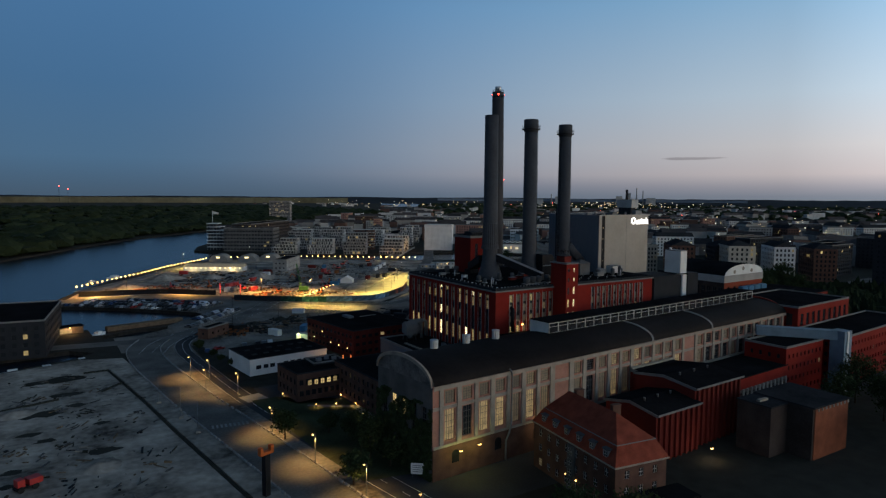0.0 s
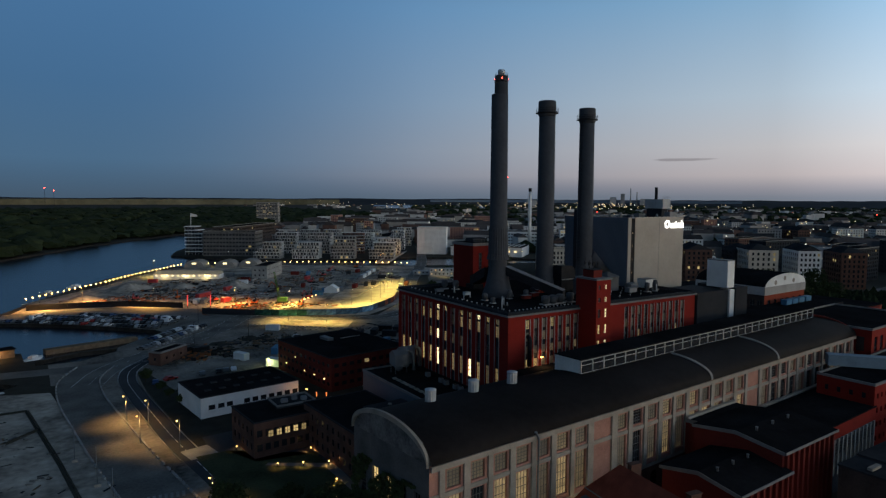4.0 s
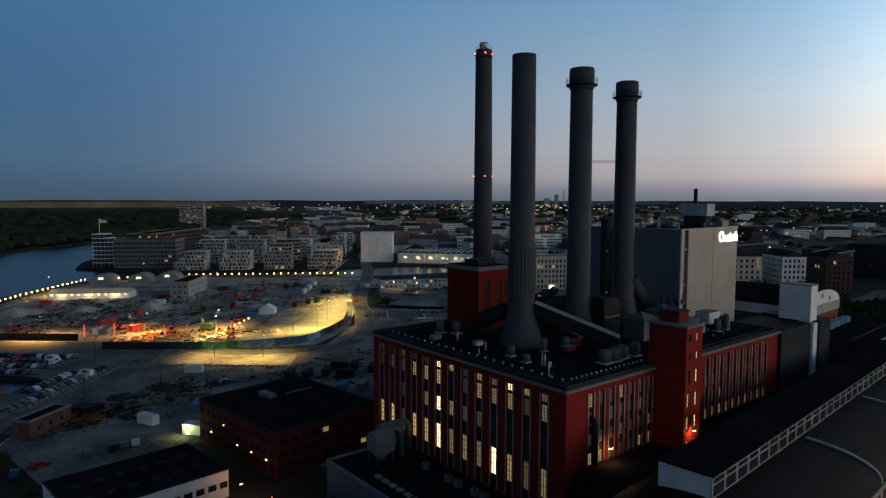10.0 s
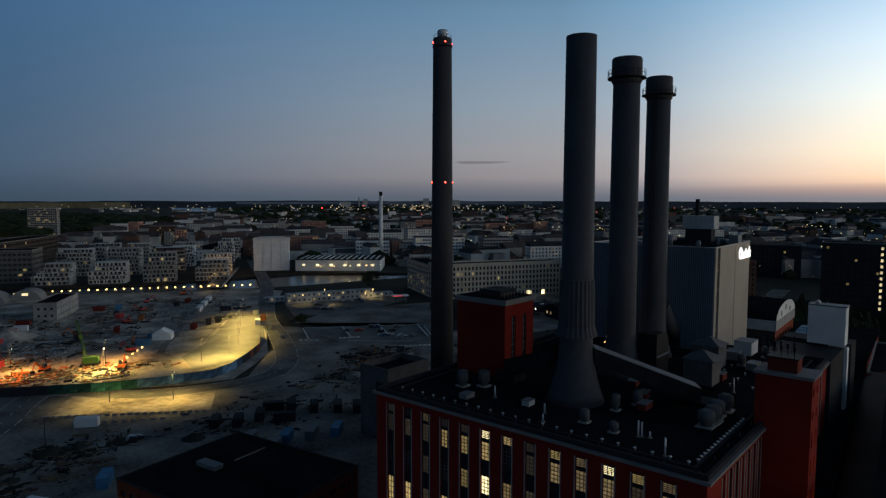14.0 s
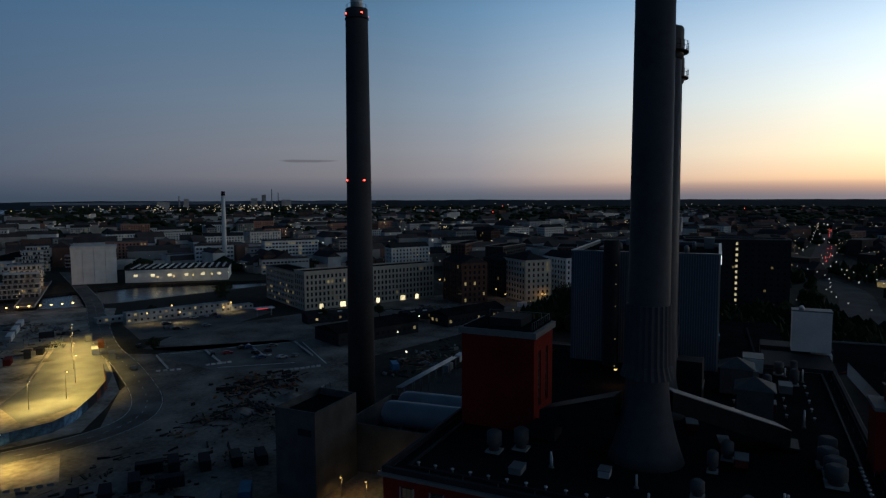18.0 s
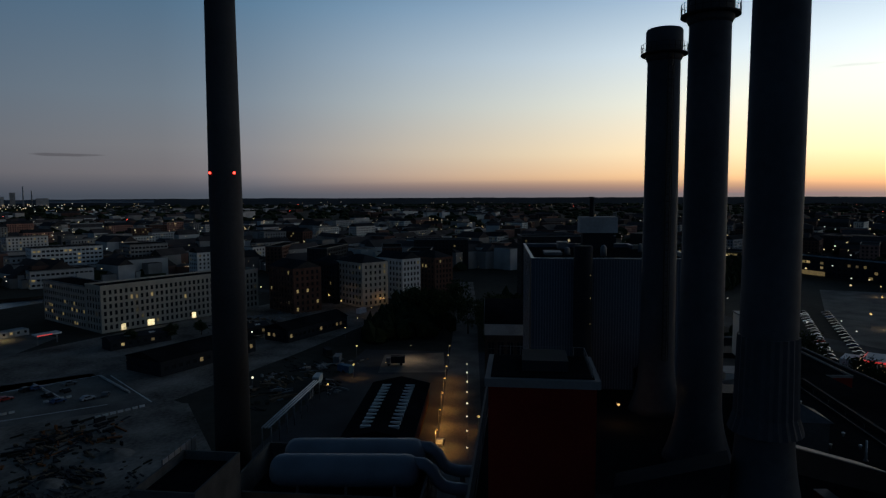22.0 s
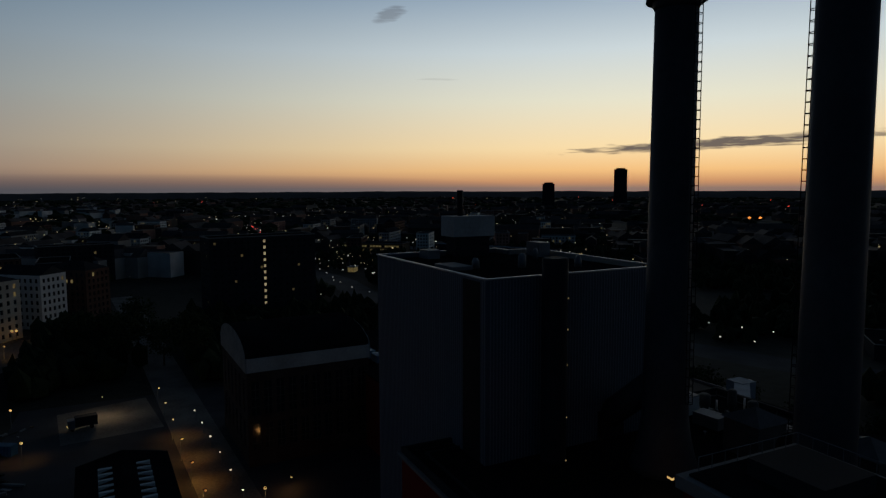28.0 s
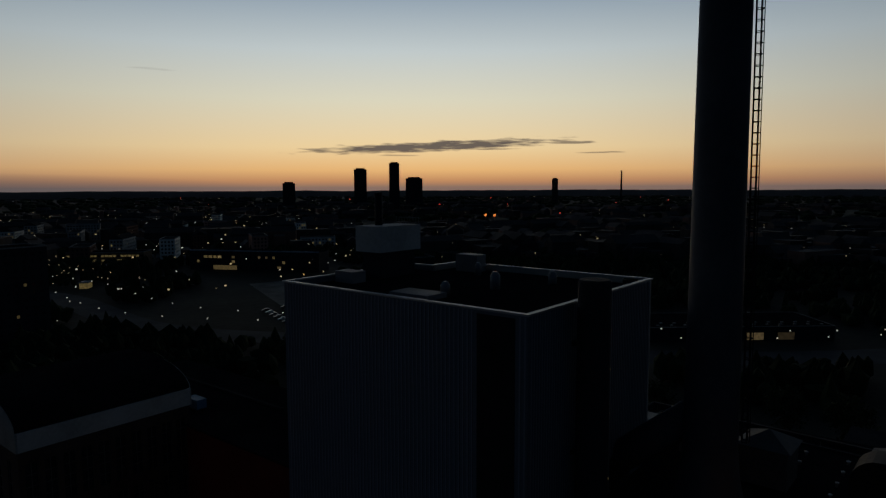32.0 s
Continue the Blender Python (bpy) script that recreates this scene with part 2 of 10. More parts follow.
RUST_RED = material("orange_red_plaster", (0.20, 0.042, 0.022), 0.8, vary=0.25, scale=0.12, fine=2.5, bump=0.05)
FAR_SEA_SHEEN = material("far_sea_sheen", (0.16, 0.20, 0.25), 0.9, vary=0.15, scale=0.002, fine=0.01, bump=0)
BEIGE_CLAD = material("beige_cladding", (0.34, 0.305, 0.265), 0.6, 0.1, vary=0.12, scale=0.15, fine=1.0, bump=0.03)
DARK_CLAD = material("charcoal_cladding", (0.026, 0.028, 0.032), 0.8, 0.0, vary=0.2, scale=0.2)
CONCRETE = material("concrete", (0.25, 0.245, 0.235), 0.9, vary=0.3, scale=0.2, fine=3, bump=0.2)
DARK_CONCRETE = material("stained_concrete", (0.10, 0.098, 0.095), 0.9, vary=0.35, scale=0.2, fine=3, bump=0.2)
WHITE = material("white_render", (0.62, 0.62, 0.60), 0.8, vary=0.15, scale=0.2, fine=3, bump=0.05, tint=0.06)
BEIGE_RENDER = material("beige_render", (0.40, 0.36, 0.30), 0.85, vary=0.2, scale=0.15, fine=2, bump=0.05, tint=0.12)
OFF_WHITE = material("pale_render", (0.54, 0.525, 0.49), 0.85, vary=0.2, scale=0.15, fine=2, bump=0.05, tint=0.15)
GREY_RENDER = material("grey_render", (0.35, 0.34, 0.325), 0.85, vary=0.25, scale=0.12, fine=2, bump=0.05, tint=0.3)
BLUE_STEEL = material("pale_blue_steel", (0.17, 0.23, 0.28), 0.6, 0.1, vary=0.2, scale=0.3)
TANK_PAINT = material("blue_white_tank", (0.22, 0.25, 0.28), 0.45, 0.1, vary=0.15, scale=0.3)
GLASS = material("dark_glass", (0.018, 0.02, 0.024), 0.12, vary=0.3, scale=0.5, bump=0.0, spec=0.5)
JAMB = material("pale_jamb", (0.27, 0.25, 0.235), 0.7, vary=0.2, scale=0.3, fine=4)
FRAME_DARK = material("window_frame", (0.10, 0.095, 0.09), 0.6, vary=0.2)
FRAME_PALE = material("pale_window_frame", (0.36, 0.345, 0.32), 0.6, vary=0.15)
TIMBER = material("weathered_timber", (0.16, 0.11, 0.07), 0.85, vary=0.35, scale=0.6)
# Weak emission added to brighten the marquee roof; no lamp stands inside.
TENT_GLOW = glowing("canvas_added_glow", (0.95, 0.84, 0.58), 0.16, 0.3)
TENT_GREY = material("weathered_canvas", (0.2, 0.195, 0.185), 0.75, vary=0.2)
TENT = material("white_canvas", (0.7, 0.69, 0.66), 0.7, vary=0.08)
TARRED = material("tarred_timber", (0.03, 0.026, 0.022), 0.9, vary=0.5, scale=0.6, fine=3)
RUST = material("rusty_steel", (0.20, 0.075, 0.03), 0.85, vary=0.4)
RED_MACHINE = material("red_machine_paint", (0.40, 0.03, 0.025), 0.5, vary=0.2, spec=0.4)
RUBBER = material("rubber", (0.02, 0.02, 0.02), 0.8)
LEAF = material("leaves", (0.035, 0.048, 0.02), 0.8, vary=0.5, scale=0.6, fine=3, bump=0)
WOOD_DARK = material("far_woods", (0.022, 0.030, 0.014), 0.95, vary=0.6, scale=0.02, fine=0.3, bump=0)
BARK = material("bark", (0.06, 0.045, 0.032), 0.95, vary=0.3, scale=2)
CITY = material("town_walls", (0.29, 0.265, 0.24), 0.9, vary=0.5, scale=0.01, fine=0.1, bump=0)
CITY_PALE = material("town_pale_walls", (0.50, 0.475, 0.44), 0.9, vary=0.5, scale=0.01, fine=0.1, bump=0)
CITY_BRICK = material("town_brick_walls", (0.16, 0.09, 0.07), 0.9, vary=0.5, scale=0.01, fine=0.1, bump=0)
# Shaded wall tone for the town sector toward the sunset.
CITY_SHADED = material("town_shaded_walls", (0.055, 0.045, 0.04), 0.95, vary=0.5, scale=0.01, fine=0.1, bump=0)
CITY_ROOF = material("town_roofs", (0.07, 0.06, 0.057), 0.9, vary=0.5, scale=0.01, fine=0.1, bump=0)
# Dry grass colour, with distance haze put into it as a paler tone.
FAR_FIELD = material("far_meadow", (0.15, 0.135, 0.085), 1.0, vary=0.5, scale=0.004, fine=0.03, bump=0)
FAR_LAND = material("far_land", (0.035, 0.04, 0.045), 1.0, vary=0.3, scale=0.002, fine=0.02, bump=0)
LIT = glowing("lit_window", (1.0, 0.70, 0.28), 0.56, 0.65)
FAINT = glowing("faint_window", (1.0, 0.74, 0.42), 0.045, 0.7)
LIT_MID = glowing("half_lit_window", (1.0, 0.72, 0.26), 0.42, 0.5)
LIT_SOFT = glowing("soft_bright_window", (1.0, 0.76, 0.40), 1.3, 0.3)
LIT_DIM = glowing("dim_window", (1.0, 0.70, 0.32), 0.2, 0.8)
LIT_BRIGHT = glowing("bright_window", (1.0, 0.80, 0.42), 2.8, 0.3)
LAMP_WARM = glowing("warm_lamp", (1.0, 0.58, 0.18), 5.0, 0.4)
LAMP_ROW = glowing("promenade_lamp", (1.0, 0.60, 0.18), 9.0, 0.4)
LAMP_COOL = glowing("cool_lamp", (1.0, 0.86, 0.58), 6.0, 0.3)
LAMP_FAR = glowing("far_lamps", (1.0, 0.70, 0.34), 3.4, 0.6)
LAMP_RED = glowing("red_beacon", (1.0, 0.05, 0.03), 16.0, 0.1)
GATE_RED = glowing("red_tube_glow", (1.0, 0.06, 0.05), 1.6, 0.1)
HEATER = glowing("heater_glow", (1.0, 0.22, 0.05), 2.2, 0.2)
FLOOD_ORANGE = glowing("orange_flood", (1.0, 0.24, 0.04), 9.0, 0.1)
SIGN_GLOW = glowing("white_sign_glow", (1.0, 0.98, 0.95), 2.4, 0.05)
CAR_PAINTS = [material("car_paint_" + n, c, 0.35, 0.2, vary=0.05, bump=0, spec=0.2) for n, c in (("white", (0.6, 0.6, 0.6)), ("silver", (0.35, 0.36, 0.37)), ("black", (0.02, 0.02, 0.022)), ("grey", (0.12, 0.125, 0.13)), ("blue", (0.03, 0.06, 0.14)), ("red", (0.3, 0.03, 0.025)))]
ORANGE_PAINT = material("orange_machine_paint", (0.42, 0.10, 0.025), 0.5, vary=0.2)
BLUE_PAINT = material("blue_container_paint", (0.06, 0.16, 0.26), 0.55, vary=0.2, tint=0.3)
GREEN_PAINT = material("green_paint", (0.05, 0.12, 0.04), 0.6, vary=0.2)
MURAL_GREEN = material("green_hoarding", (0.03, 0.10, 0.075), 0.7, vary=0.8, scale=0.4, fine=1.4, tint=0.6)
MURAL_BLUE = material("blue_hoarding", (0.075, 0.14, 0.20), 0.7, vary=0.8, scale=0.5, fine=1.4, tint=0.7)
MURAL_ORANGE = material("orange_hoarding", (0.22, 0.07, 0.045), 0.7, vary=0.8, scale=0.5, fine=1.4, tint=0.5)
MURAL = material("painted_hoarding", (0.06, 0.105, 0.125), 0.7, vary=0.6, scale=0.35, fine=1.2, tint=0.5)
LAMP_FAR_COOL = glowing("far_cool_lamps", (1.0, 0.88, 0.7), 2.0, 0.6)
for far in (LIT, LIT_DIM, FAINT, LIT_MID, LIT_SOFT, LIT_BRIGHT, LAMP_WARM, LAMP_ROW, LAMP_COOL, LAMP_FAR, LAMP_FAR_COOL, LAMP_RED, SIGN_GLOW, GATE_RED, FLOOD_ORANGE, HEATER, TENT_GLOW):
    far.cycles.emission_sampling = "NONE"

# ---- building tools ----
def box(bm, x0, x1, y0, y1, z0, z1, mi=0):
    v = [bm.verts.new((x, y, z)) for z in (z0, z1) for x, y in ((x0, y0), (x1, y0), (x1, y1), (x0, y1))]
    for f in ((3, 2, 1, 0), (4, 5, 6, 7), (0, 1, 5, 4), (1, 2, 6, 5), (2, 3, 7, 6), (3, 0, 4, 7)):
        bm.faces.new([v[i] for i in f]).material_index = mi
    return v


def prism(bm, pts, z0, z1, mi=0):
    """Upright prism over a flat outline that turns to the left; z1 may be a list, a height a corner."""
    tops = z1 if isinstance(z1, (list, tuple)) else [z1] * len(pts)
    lo = [bm.verts.new((x, y, z0)) for x, y in pts]
    hi = [bm.verts.new((x, y, z)) for (x, y), z in zip(pts, tops)]
    n = len(pts)
    for i in range(n):
        bm.faces.new((lo[i], lo[(i + 1) % n], hi[(i + 1) % n], hi[i])).material_index = mi
    bm.faces.new(hi).material_index = mi
    bm.faces.new(lo[::-1]).material_index = mi


def revolve(bm, profile, n=24, x=0, y=0, caps=True, flute=0.0, mi=0):
    """A turned form from (radius, height) steps; flute: how deep every other corner is drawn in."""
    rings = []
    for r, z in profile:
        rings.append([bm.verts.new((x + (r - flute * (k % 2)) * math.cos(2 * math.pi * k / n), y + (r - flute * (k % 2)) * math.sin(2 * math.pi * k / n), z)) for k in range(n)])
    for a, b in zip(rings, rings[1:]):
        for k in range(n):
            f = bm.faces.new((a[k], a[(k + 1) % n], b[(k + 1) % n], b[k]))
            f.smooth, f.material_index = flute == 0, mi
    if caps:
        bm.faces.new(rings[-1]).material_index = mi
        bm.faces.new(rings[0][::-1]).material_index = mi


def beam(bm, a, b, r=0.1, n=6, r2=None, mi=0):
    """A round bar from a to b."""
    a, b = Vector(a), Vector(b)
    q = (b - a).to_track_quat("Z", "Y")
    ends = []
    for p, rad in ((a, r), (b, r if r2 is None else r2)):
        ends.append([bm.verts.new(p + q @ Vector((rad * math.cos(2 * math.pi * k / n), rad * math.sin(2 * math.pi * k / n), 0))) for k in range(n)])
    for k in range(n):
        f = bm.faces.new((ends[0][k], ends[0][(k + 1) % n], ends[1][(k + 1) % n], ends[1][k]))
        f.smooth, f.material_index = n > 5, mi
    bm.faces.new(ends[1]).material_index = mi
    bm.faces.new(ends[0][::-1]).material_index = mi


def sweep(bm, pts, r, n=12):
    """A bent pipe through the points."""
    pts = [Vector(p) for p in pts]
    rings = []
    for i, p in enumerate(pts):
        d = (pts[min(i + 1, len(pts) - 1)] - pts[max(i - 1, 0)]).normalized()
        q = d.to_track_quat("Z", "Y")
        rings.append([bm.verts.new(p + q @ Vector((r * math.cos(2 * math.pi * k / n), r * math.sin(2 * math.pi * k / n), 0))) for k in range(n)])
    for a, b in zip(rings, rings[1:]):
        for k in range(n):
            bm.faces.new((a[k], a[(k + 1) % n], b[(k + 1) % n], b[k])).smooth = True
    bm.faces.new(rings[-1])
    bm.faces.new(rings[0][::-1])


def mesh_of(bm, name, *mats):
    me = bpy.data.meshes.new(name)
    bm.to_mesh(me)
    bm.free()
    for m in mats:
        me.materials.append(m)
    return me


def part(name, bm, mat, parent, label="", at=(0, 0, 0), rz=0.0, kind=""):
    """Links a bmesh, or a mesh made before, as one object under a thing or a part."""
    me = bm if isinstance(bm, bpy.types.Mesh) else mesh_of(bm, name, *(mat if isinstance(mat, (list, tuple)) else [mat]))
    ob = new(name, me)
    ob.parent = parent
    ob.location = at
    ob.rotation_euler = (0, 0, rz)
    if label or kind:
        tagged(ob, label, kind=kind)
    return ob


def thing(name, label, category, at=(0, 0, 0), turn=0.0, group="", kind=""):
    ob = new(name)
    ob.empty_display_size = 0.5
    ob.location, ob.rotation_euler = at, (0, 0, radians(turn))
    return tagged(ob, label, category, group, kind)


def single(name, bm, mat, label, category, at=(0, 0, 0), turn=0.0, group="", kind=""):
    ob = new(name, bm if isinstance(bm, bpy.types.Mesh) else mesh_of(bm, name, *(mat if isinstance(mat, (list, tuple)) else [mat])))
    ob.location, ob.rotation_euler = at, (0, 0, radians(turn))
    return tagged(ob, label, category, group, kind)


def clear():
    return bmesh.new()


def wall_face(bm, org, u, width, z0, z1, cols, rows, depth=0.3, mi=0):
    """One storeyed wall face with openings where the columns cross the rows, and the reveals round them."""
    ox, oy = org
    ux, uy = u
    nx, ny = uy, -ux

    def q(*pts):
        f = bm.faces.new([bm.verts.new((ox + a * ux - d * nx, oy + a * uy - d * ny, z)) for a, z, d in pts])
        f.material_index = mi

    edge = 0.0
    for a0, a1 in cols:
        q((edge, z0, 0), (a0, z0, 0), (a0, z1, 0), (edge, z1, 0))
        low = z0
        for b0, b1 in rows:
            q((a0, low, 0), (a1, low, 0), (a1, b0, 0), (a0, b0, 0))
            q((a0, b0, 0), (a1, b0, 0), (a1, b0, depth), (a0, b0, depth))
            q((a0, b1, depth), (a1, b1, depth), (a1, b1, 0), (a0, b1, 0))
            q((a0, b0, 0), (a0, b0, depth), (a0, b1, depth), (a0, b1, 0))
            q((a1, b0, depth), (a1, b0, 0), (a1, b1, 0), (a1, b1, depth))
            low = b1
        q((a0, low, 0), (a1, low, 0), (a1, z1, 0), (a0, z1, 0))
        edge = a1
    q((edge, z0, 0), (width, z0, 0), (width, z1, 0), (edge, z1, 0))


PANES = {}


def pane_mesh(w, h, mat, bars=(0, 0), frame=None):
    """A window of that size: a pane with a frame and glazing bars, shared by all alike."""
    key = (round(w, 2), round(h, 2), mat.name, bars, frame.name if frame else "")
    if key not in PANES:
        bm = clear()
        if not frame:
            box(bm, 0, w, 0.0, 0.06, 0, h)
        else:
            # one lattice: a frame round every light, the panes set back in it
            nx, nz = bars[0] + 1, bars[1] + 1
            grid = [[bm.verts.new((w * i / nx, -0.05, h * j / nz)) for i in range(nx + 1)] for j in range(nz + 1)]
            for j in range(nz):
                for i in range(nx):
                    t = 0.05
                    x0, x1, z0, z1 = w * i / nx + t, w * (i + 1) / nx - t, h * j / nz + t, h * (j + 1) / nz - t
                    o = [grid[j][i], grid[j][i + 1], grid[j + 1][i + 1], grid[j + 1][i]]
                    p = [bm.verts.new(q) for q in ((x0, -0.05, z0), (x1, -0.05, z0), (x1, -0.05, z1), (x0, -0.05, z1))]
                    q = [bm.verts.new((v.co.x, 0.0, v.co.z)) for v in p]
                    for k in range(4):
                        bm.faces.new((o[k], o[(k + 1) % 4], p[(k + 1) % 4], p[k])).material_index = 1
                        bm.faces.new((p[k], p[(k + 1) % 4], q[(k + 1) % 4], q[k])).material_index = 1
                    bm.faces.new(q)
        PANES[key] = mesh_of(bm, "window", mat, *([frame] if frame else []))
    return PANES[key]


def put_windows(parent, org, u, cols, rows, pick, depth=0.3, bars=(0, 0), frame=None, name="window"):
    """A window in every opening; pick(i, j) names the pane's material, None leaves it out."""
    rz = math.atan2(u[1], u[0])
    nx, ny = u[1], -u[0]
    for i, (a0, a1) in enumerate(cols):
        for j, (b0, b1) in enumerate(rows):
            mat = pick(i, j)
            if mat:
                part(name, pane_mesh(a1 - a0, b1 - b0, mat, bars, frame), None, parent,
                     at=(org[0] + a0 * u[0] - (depth - 0.07) * nx, org[1] + a0 * u[1] - (depth - 0.07) * ny, b0), rz=rz)


def even(n, width, w, margin=None):
    """n openings w wide, evenly set over a width."""
    gap = (width - n * w) / (n + 1) if margin is None else (width - 2 * margin - n * w) / max(1, n - 1)
    first = gap if margin is None else margin
    return [(first + i * (w + gap), first + i * (w + gap) + w) for i in range(n)]


def chooser(seed, lit=0.08, dim=0.0, bright=0.0, glass=None):
    r = random.Random(seed)

    def pick(i, j):
        v = r.random()
        return LIT_BRIGHT if v < bright else LIT if v < bright + lit else LIT_DIM if v < bright + lit + dim else (glass or GLASS)
    return pick


def house_block(name, label, category, at, turn, w, d, h, floors, nw, nd, wall, seed, lit=0.08, dim=0.05, win=(1.2, 1.5), base=1.0, roof="flat", roof_mat=None,
                rise=3.0, parapet=0.6, joined=False, faces="SENW", top=0.8, bars=(0, 0), frame=None, group="", over=0.0, rim=None):
    """A storeyed building with openings on the faces named, standing with its south-west corner at the given place."""
    t = thing(name, label, category, (at[0], at[1], at[2] if len(at) > 2 else 0), turn, group)
    bm = clear()
    fh = (h - base - top) / floors
    rows = [(base + k * fh + (fh - win[1]) * 0.45, base + k * fh + (fh - win[1]) * 0.45 + win[1]) for k in range(floors)]
    sides = {"S": ((0, 0), (1, 0), w, nw), "E": ((w, 0), (0, 1), d, nd), "N": ((w, d), (-1, 0), w, nw), "W": ((0, d), (0, -1), d, nd)}
    pick = chooser(seed, lit, dim)
    many = clear()
    glows = clear()
    for s, (org, u, length, n) in sides.items():
        cols = (n if isinstance(n, list) else even(n, length, win[0])) if s in faces and n else []
        wall_face(bm, org, u, length, 0, h, cols, rows if cols else [], 0.25)
        if joined:
            nx, ny = u[1], -u[0]
            for a0, a1 in cols:
                for b0, b1 in rows:
                    m = pick(0, 0)
                    tgt = glows if m in (LIT, LIT_BRIGHT, LIT_DIM) else many
                    tgt.faces.new([tgt.verts.new((org[0] + a * u[0] - 0.2 * nx, org[1] + a * u[1] - 0.2 * ny, z)) for a, z in ((a0, b0), (a1, b0), (a1, b1), (a0, b1))])
        else:
            put_windows(t, org, u, cols, rows, pick, 0.25, bars, frame)
    part("wall", bm, wall, t)
    if joined:
        if len(many.faces):
            part("window_panes", many, GLASS, t, kind="stuff")
        if len(glows.faces):
            part("lit_window_panes", glows, LIT_MID, t, kind="stuff")
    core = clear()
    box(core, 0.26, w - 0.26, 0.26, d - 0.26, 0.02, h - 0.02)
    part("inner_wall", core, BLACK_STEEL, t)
    rb = clear()
    rm = roof_mat or FELT
    if roof == "flat":
        box(rb, 0, w, 0, d, h - 0.01, h + 0.15)
        part("roof", rb, rm, t)
        pb = clear()
        for x0, x1, y0, y1 in ((-0.1, w + 0.1, -0.1, 0.25), (-0.1, w + 0.1, d - 0.25, d + 0.1), (-0.1, 0.25, 0.25, d - 0.25), (w - 0.25, w + 0.1, 0.25, d - 0.25)):
            box(pb, x0, x1, y0, y1, h + 0.002, h + parapet)
        part("parapet", pb, rim or (CORNICE if parapet < 0.9 else wall), t)
    else:
        o = over
        if roof == "gable_x":
            a = [(-o, -o, h), (w + o, -o, h), (w + o, d + o, h), (-o, d + o, h), (-o, d / 2, h + rise), (w + o, d / 2, h + rise)]
            f = ((0, 1, 5, 4), (2, 3, 4, 5), (1, 2, 5), (3, 0, 4), (3, 2, 1, 0))
        elif roof == "gable_y":
            a = [(-o, -o, h), (w + o, -o, h), (w + o, d + o, h), (-o, d + o, h), (w / 2, -o, h + rise), (w / 2, d + o, h + rise)]
            f = ((0, 1, 4), (1, 2, 5, 4), (2, 3, 5), (3, 0, 4, 5), (3, 2, 1, 0))
        else:
            e = min(w, d) * 0.5
            a = [(-o, -o, h), (w + o, -o, h), (w + o, d + o, h), (-o, d + o, h)]
            a += [(e, d / 2, h + rise), (w - e, d / 2, h + rise)] if w > d else [(w / 2, e, h + rise), (w / 2, d - e, h + rise)]
            f = ((0, 1, 5, 4), (2, 3, 4, 5), (1, 2, 5), (3, 0, 4), (3, 2, 1, 0)) if w > d else ((0, 1, 4), (1, 2, 5, 4), (2, 3, 5), (3, 0, 4, 5), (3, 2, 1, 0))
        v = [rb.verts.new(p) for p in a]
        for k in f:
            rb.faces.new([v[i] for i in k])
        part("roof", rb, rm, t)
    return t


def ground_patch(name, pts, mat, label, category, z=0.004, kind="structure", thick=0.0):
    bm = clear()
    if thick:
        prism(bm, pts, z - thick, z)
    else:
        bm.faces.new([bm.verts.new((x, y, z)) for x, y in pts])
        bmesh.ops.triangulate(bm, faces=bm.faces[:])
    return single(name, bm, mat, label, category, kind=kind)


def strip(name, line, width, mat, label, category, z=0.02, kind="structure"):
    """A band of even width along a line of points, with smooth bends."""
    p = [Vector((x, y)) for x, y in line]
    fine = []
    for i in range(len(p) - 1):
        a, b, c, d = p[max(i - 1, 0)], p[i], p[i + 1], p[min(i + 2, len(p) - 1)]
        for k in range(6):
            s = k / 6
            fine.append(0.5 * ((2 * b) + (c - a) * s + (2 * a - 5 * b + 4 * c - d) * s * s + (3 * b - a - 3 * c + d) * s ** 3))
    fine.append(p[-1])
    bm = clear()
    last = None
    for i, q in enumerate(fine):
        t = (fine[min(i + 1, len(fine) - 1)] - fine[max(i - 1, 0)]).normalized()
        n = Vector((-t.y, t.x)) * width / 2
        now = (bm.verts.new((*(q + n), z)), bm.verts.new((*(q - n), z)))
        if last:
            bm.faces.new((last[0], last[1], now[1], now[0]))
        last = now
    return single(name, bm, mat, label, category, kind=kind), fine

# ---- ground, water, roads ----
LEFT_BANK = [(900, 1730), (370, 1214), (181, 1004), (64, 844), (0, 721), (-45, 633), (-130, 470), (-260, 220), (-420, -100)]
RIGHT_BANK = [(-330, -100), (-200, 110), (-120, 232), (-75, 285), (-40, 272), (-16, 264), (0, 265), (1, 249), (7, 250), (19, 257.5), (31, 256.5), (41, 267), (53.6, 273), (50, 284.2), (36.4, 299.7), (20.2, 316.2), (4.3, 328.9), (-11.6, 338.6), (-24, 347),
              (-10, 362), (7, 405), (51, 492), (100, 548), (122, 553), (172, 541), (232, 499), (283, 462), (310, 450), (395, 425), (470, 395), (490, 418),
              (424, 445), (366, 512), (310, 525), (245, 545), (185, 578), (148, 618), (124, 660), (138, 712), (180, 800), (305, 990), (440, 1130), (960, 1640)]
NEAR_BASIN = [(-70, 197), (-30, 200), (-8, 209), (-0.5, 216), (-8.6, 224), (-31, 222), (-70, 214)]
DOCK_SLOT = [(4.1, 241), (18, 240.7), (30.7, 250), (31.5, 255), (19, 254.9), (4.2, 247.5)]


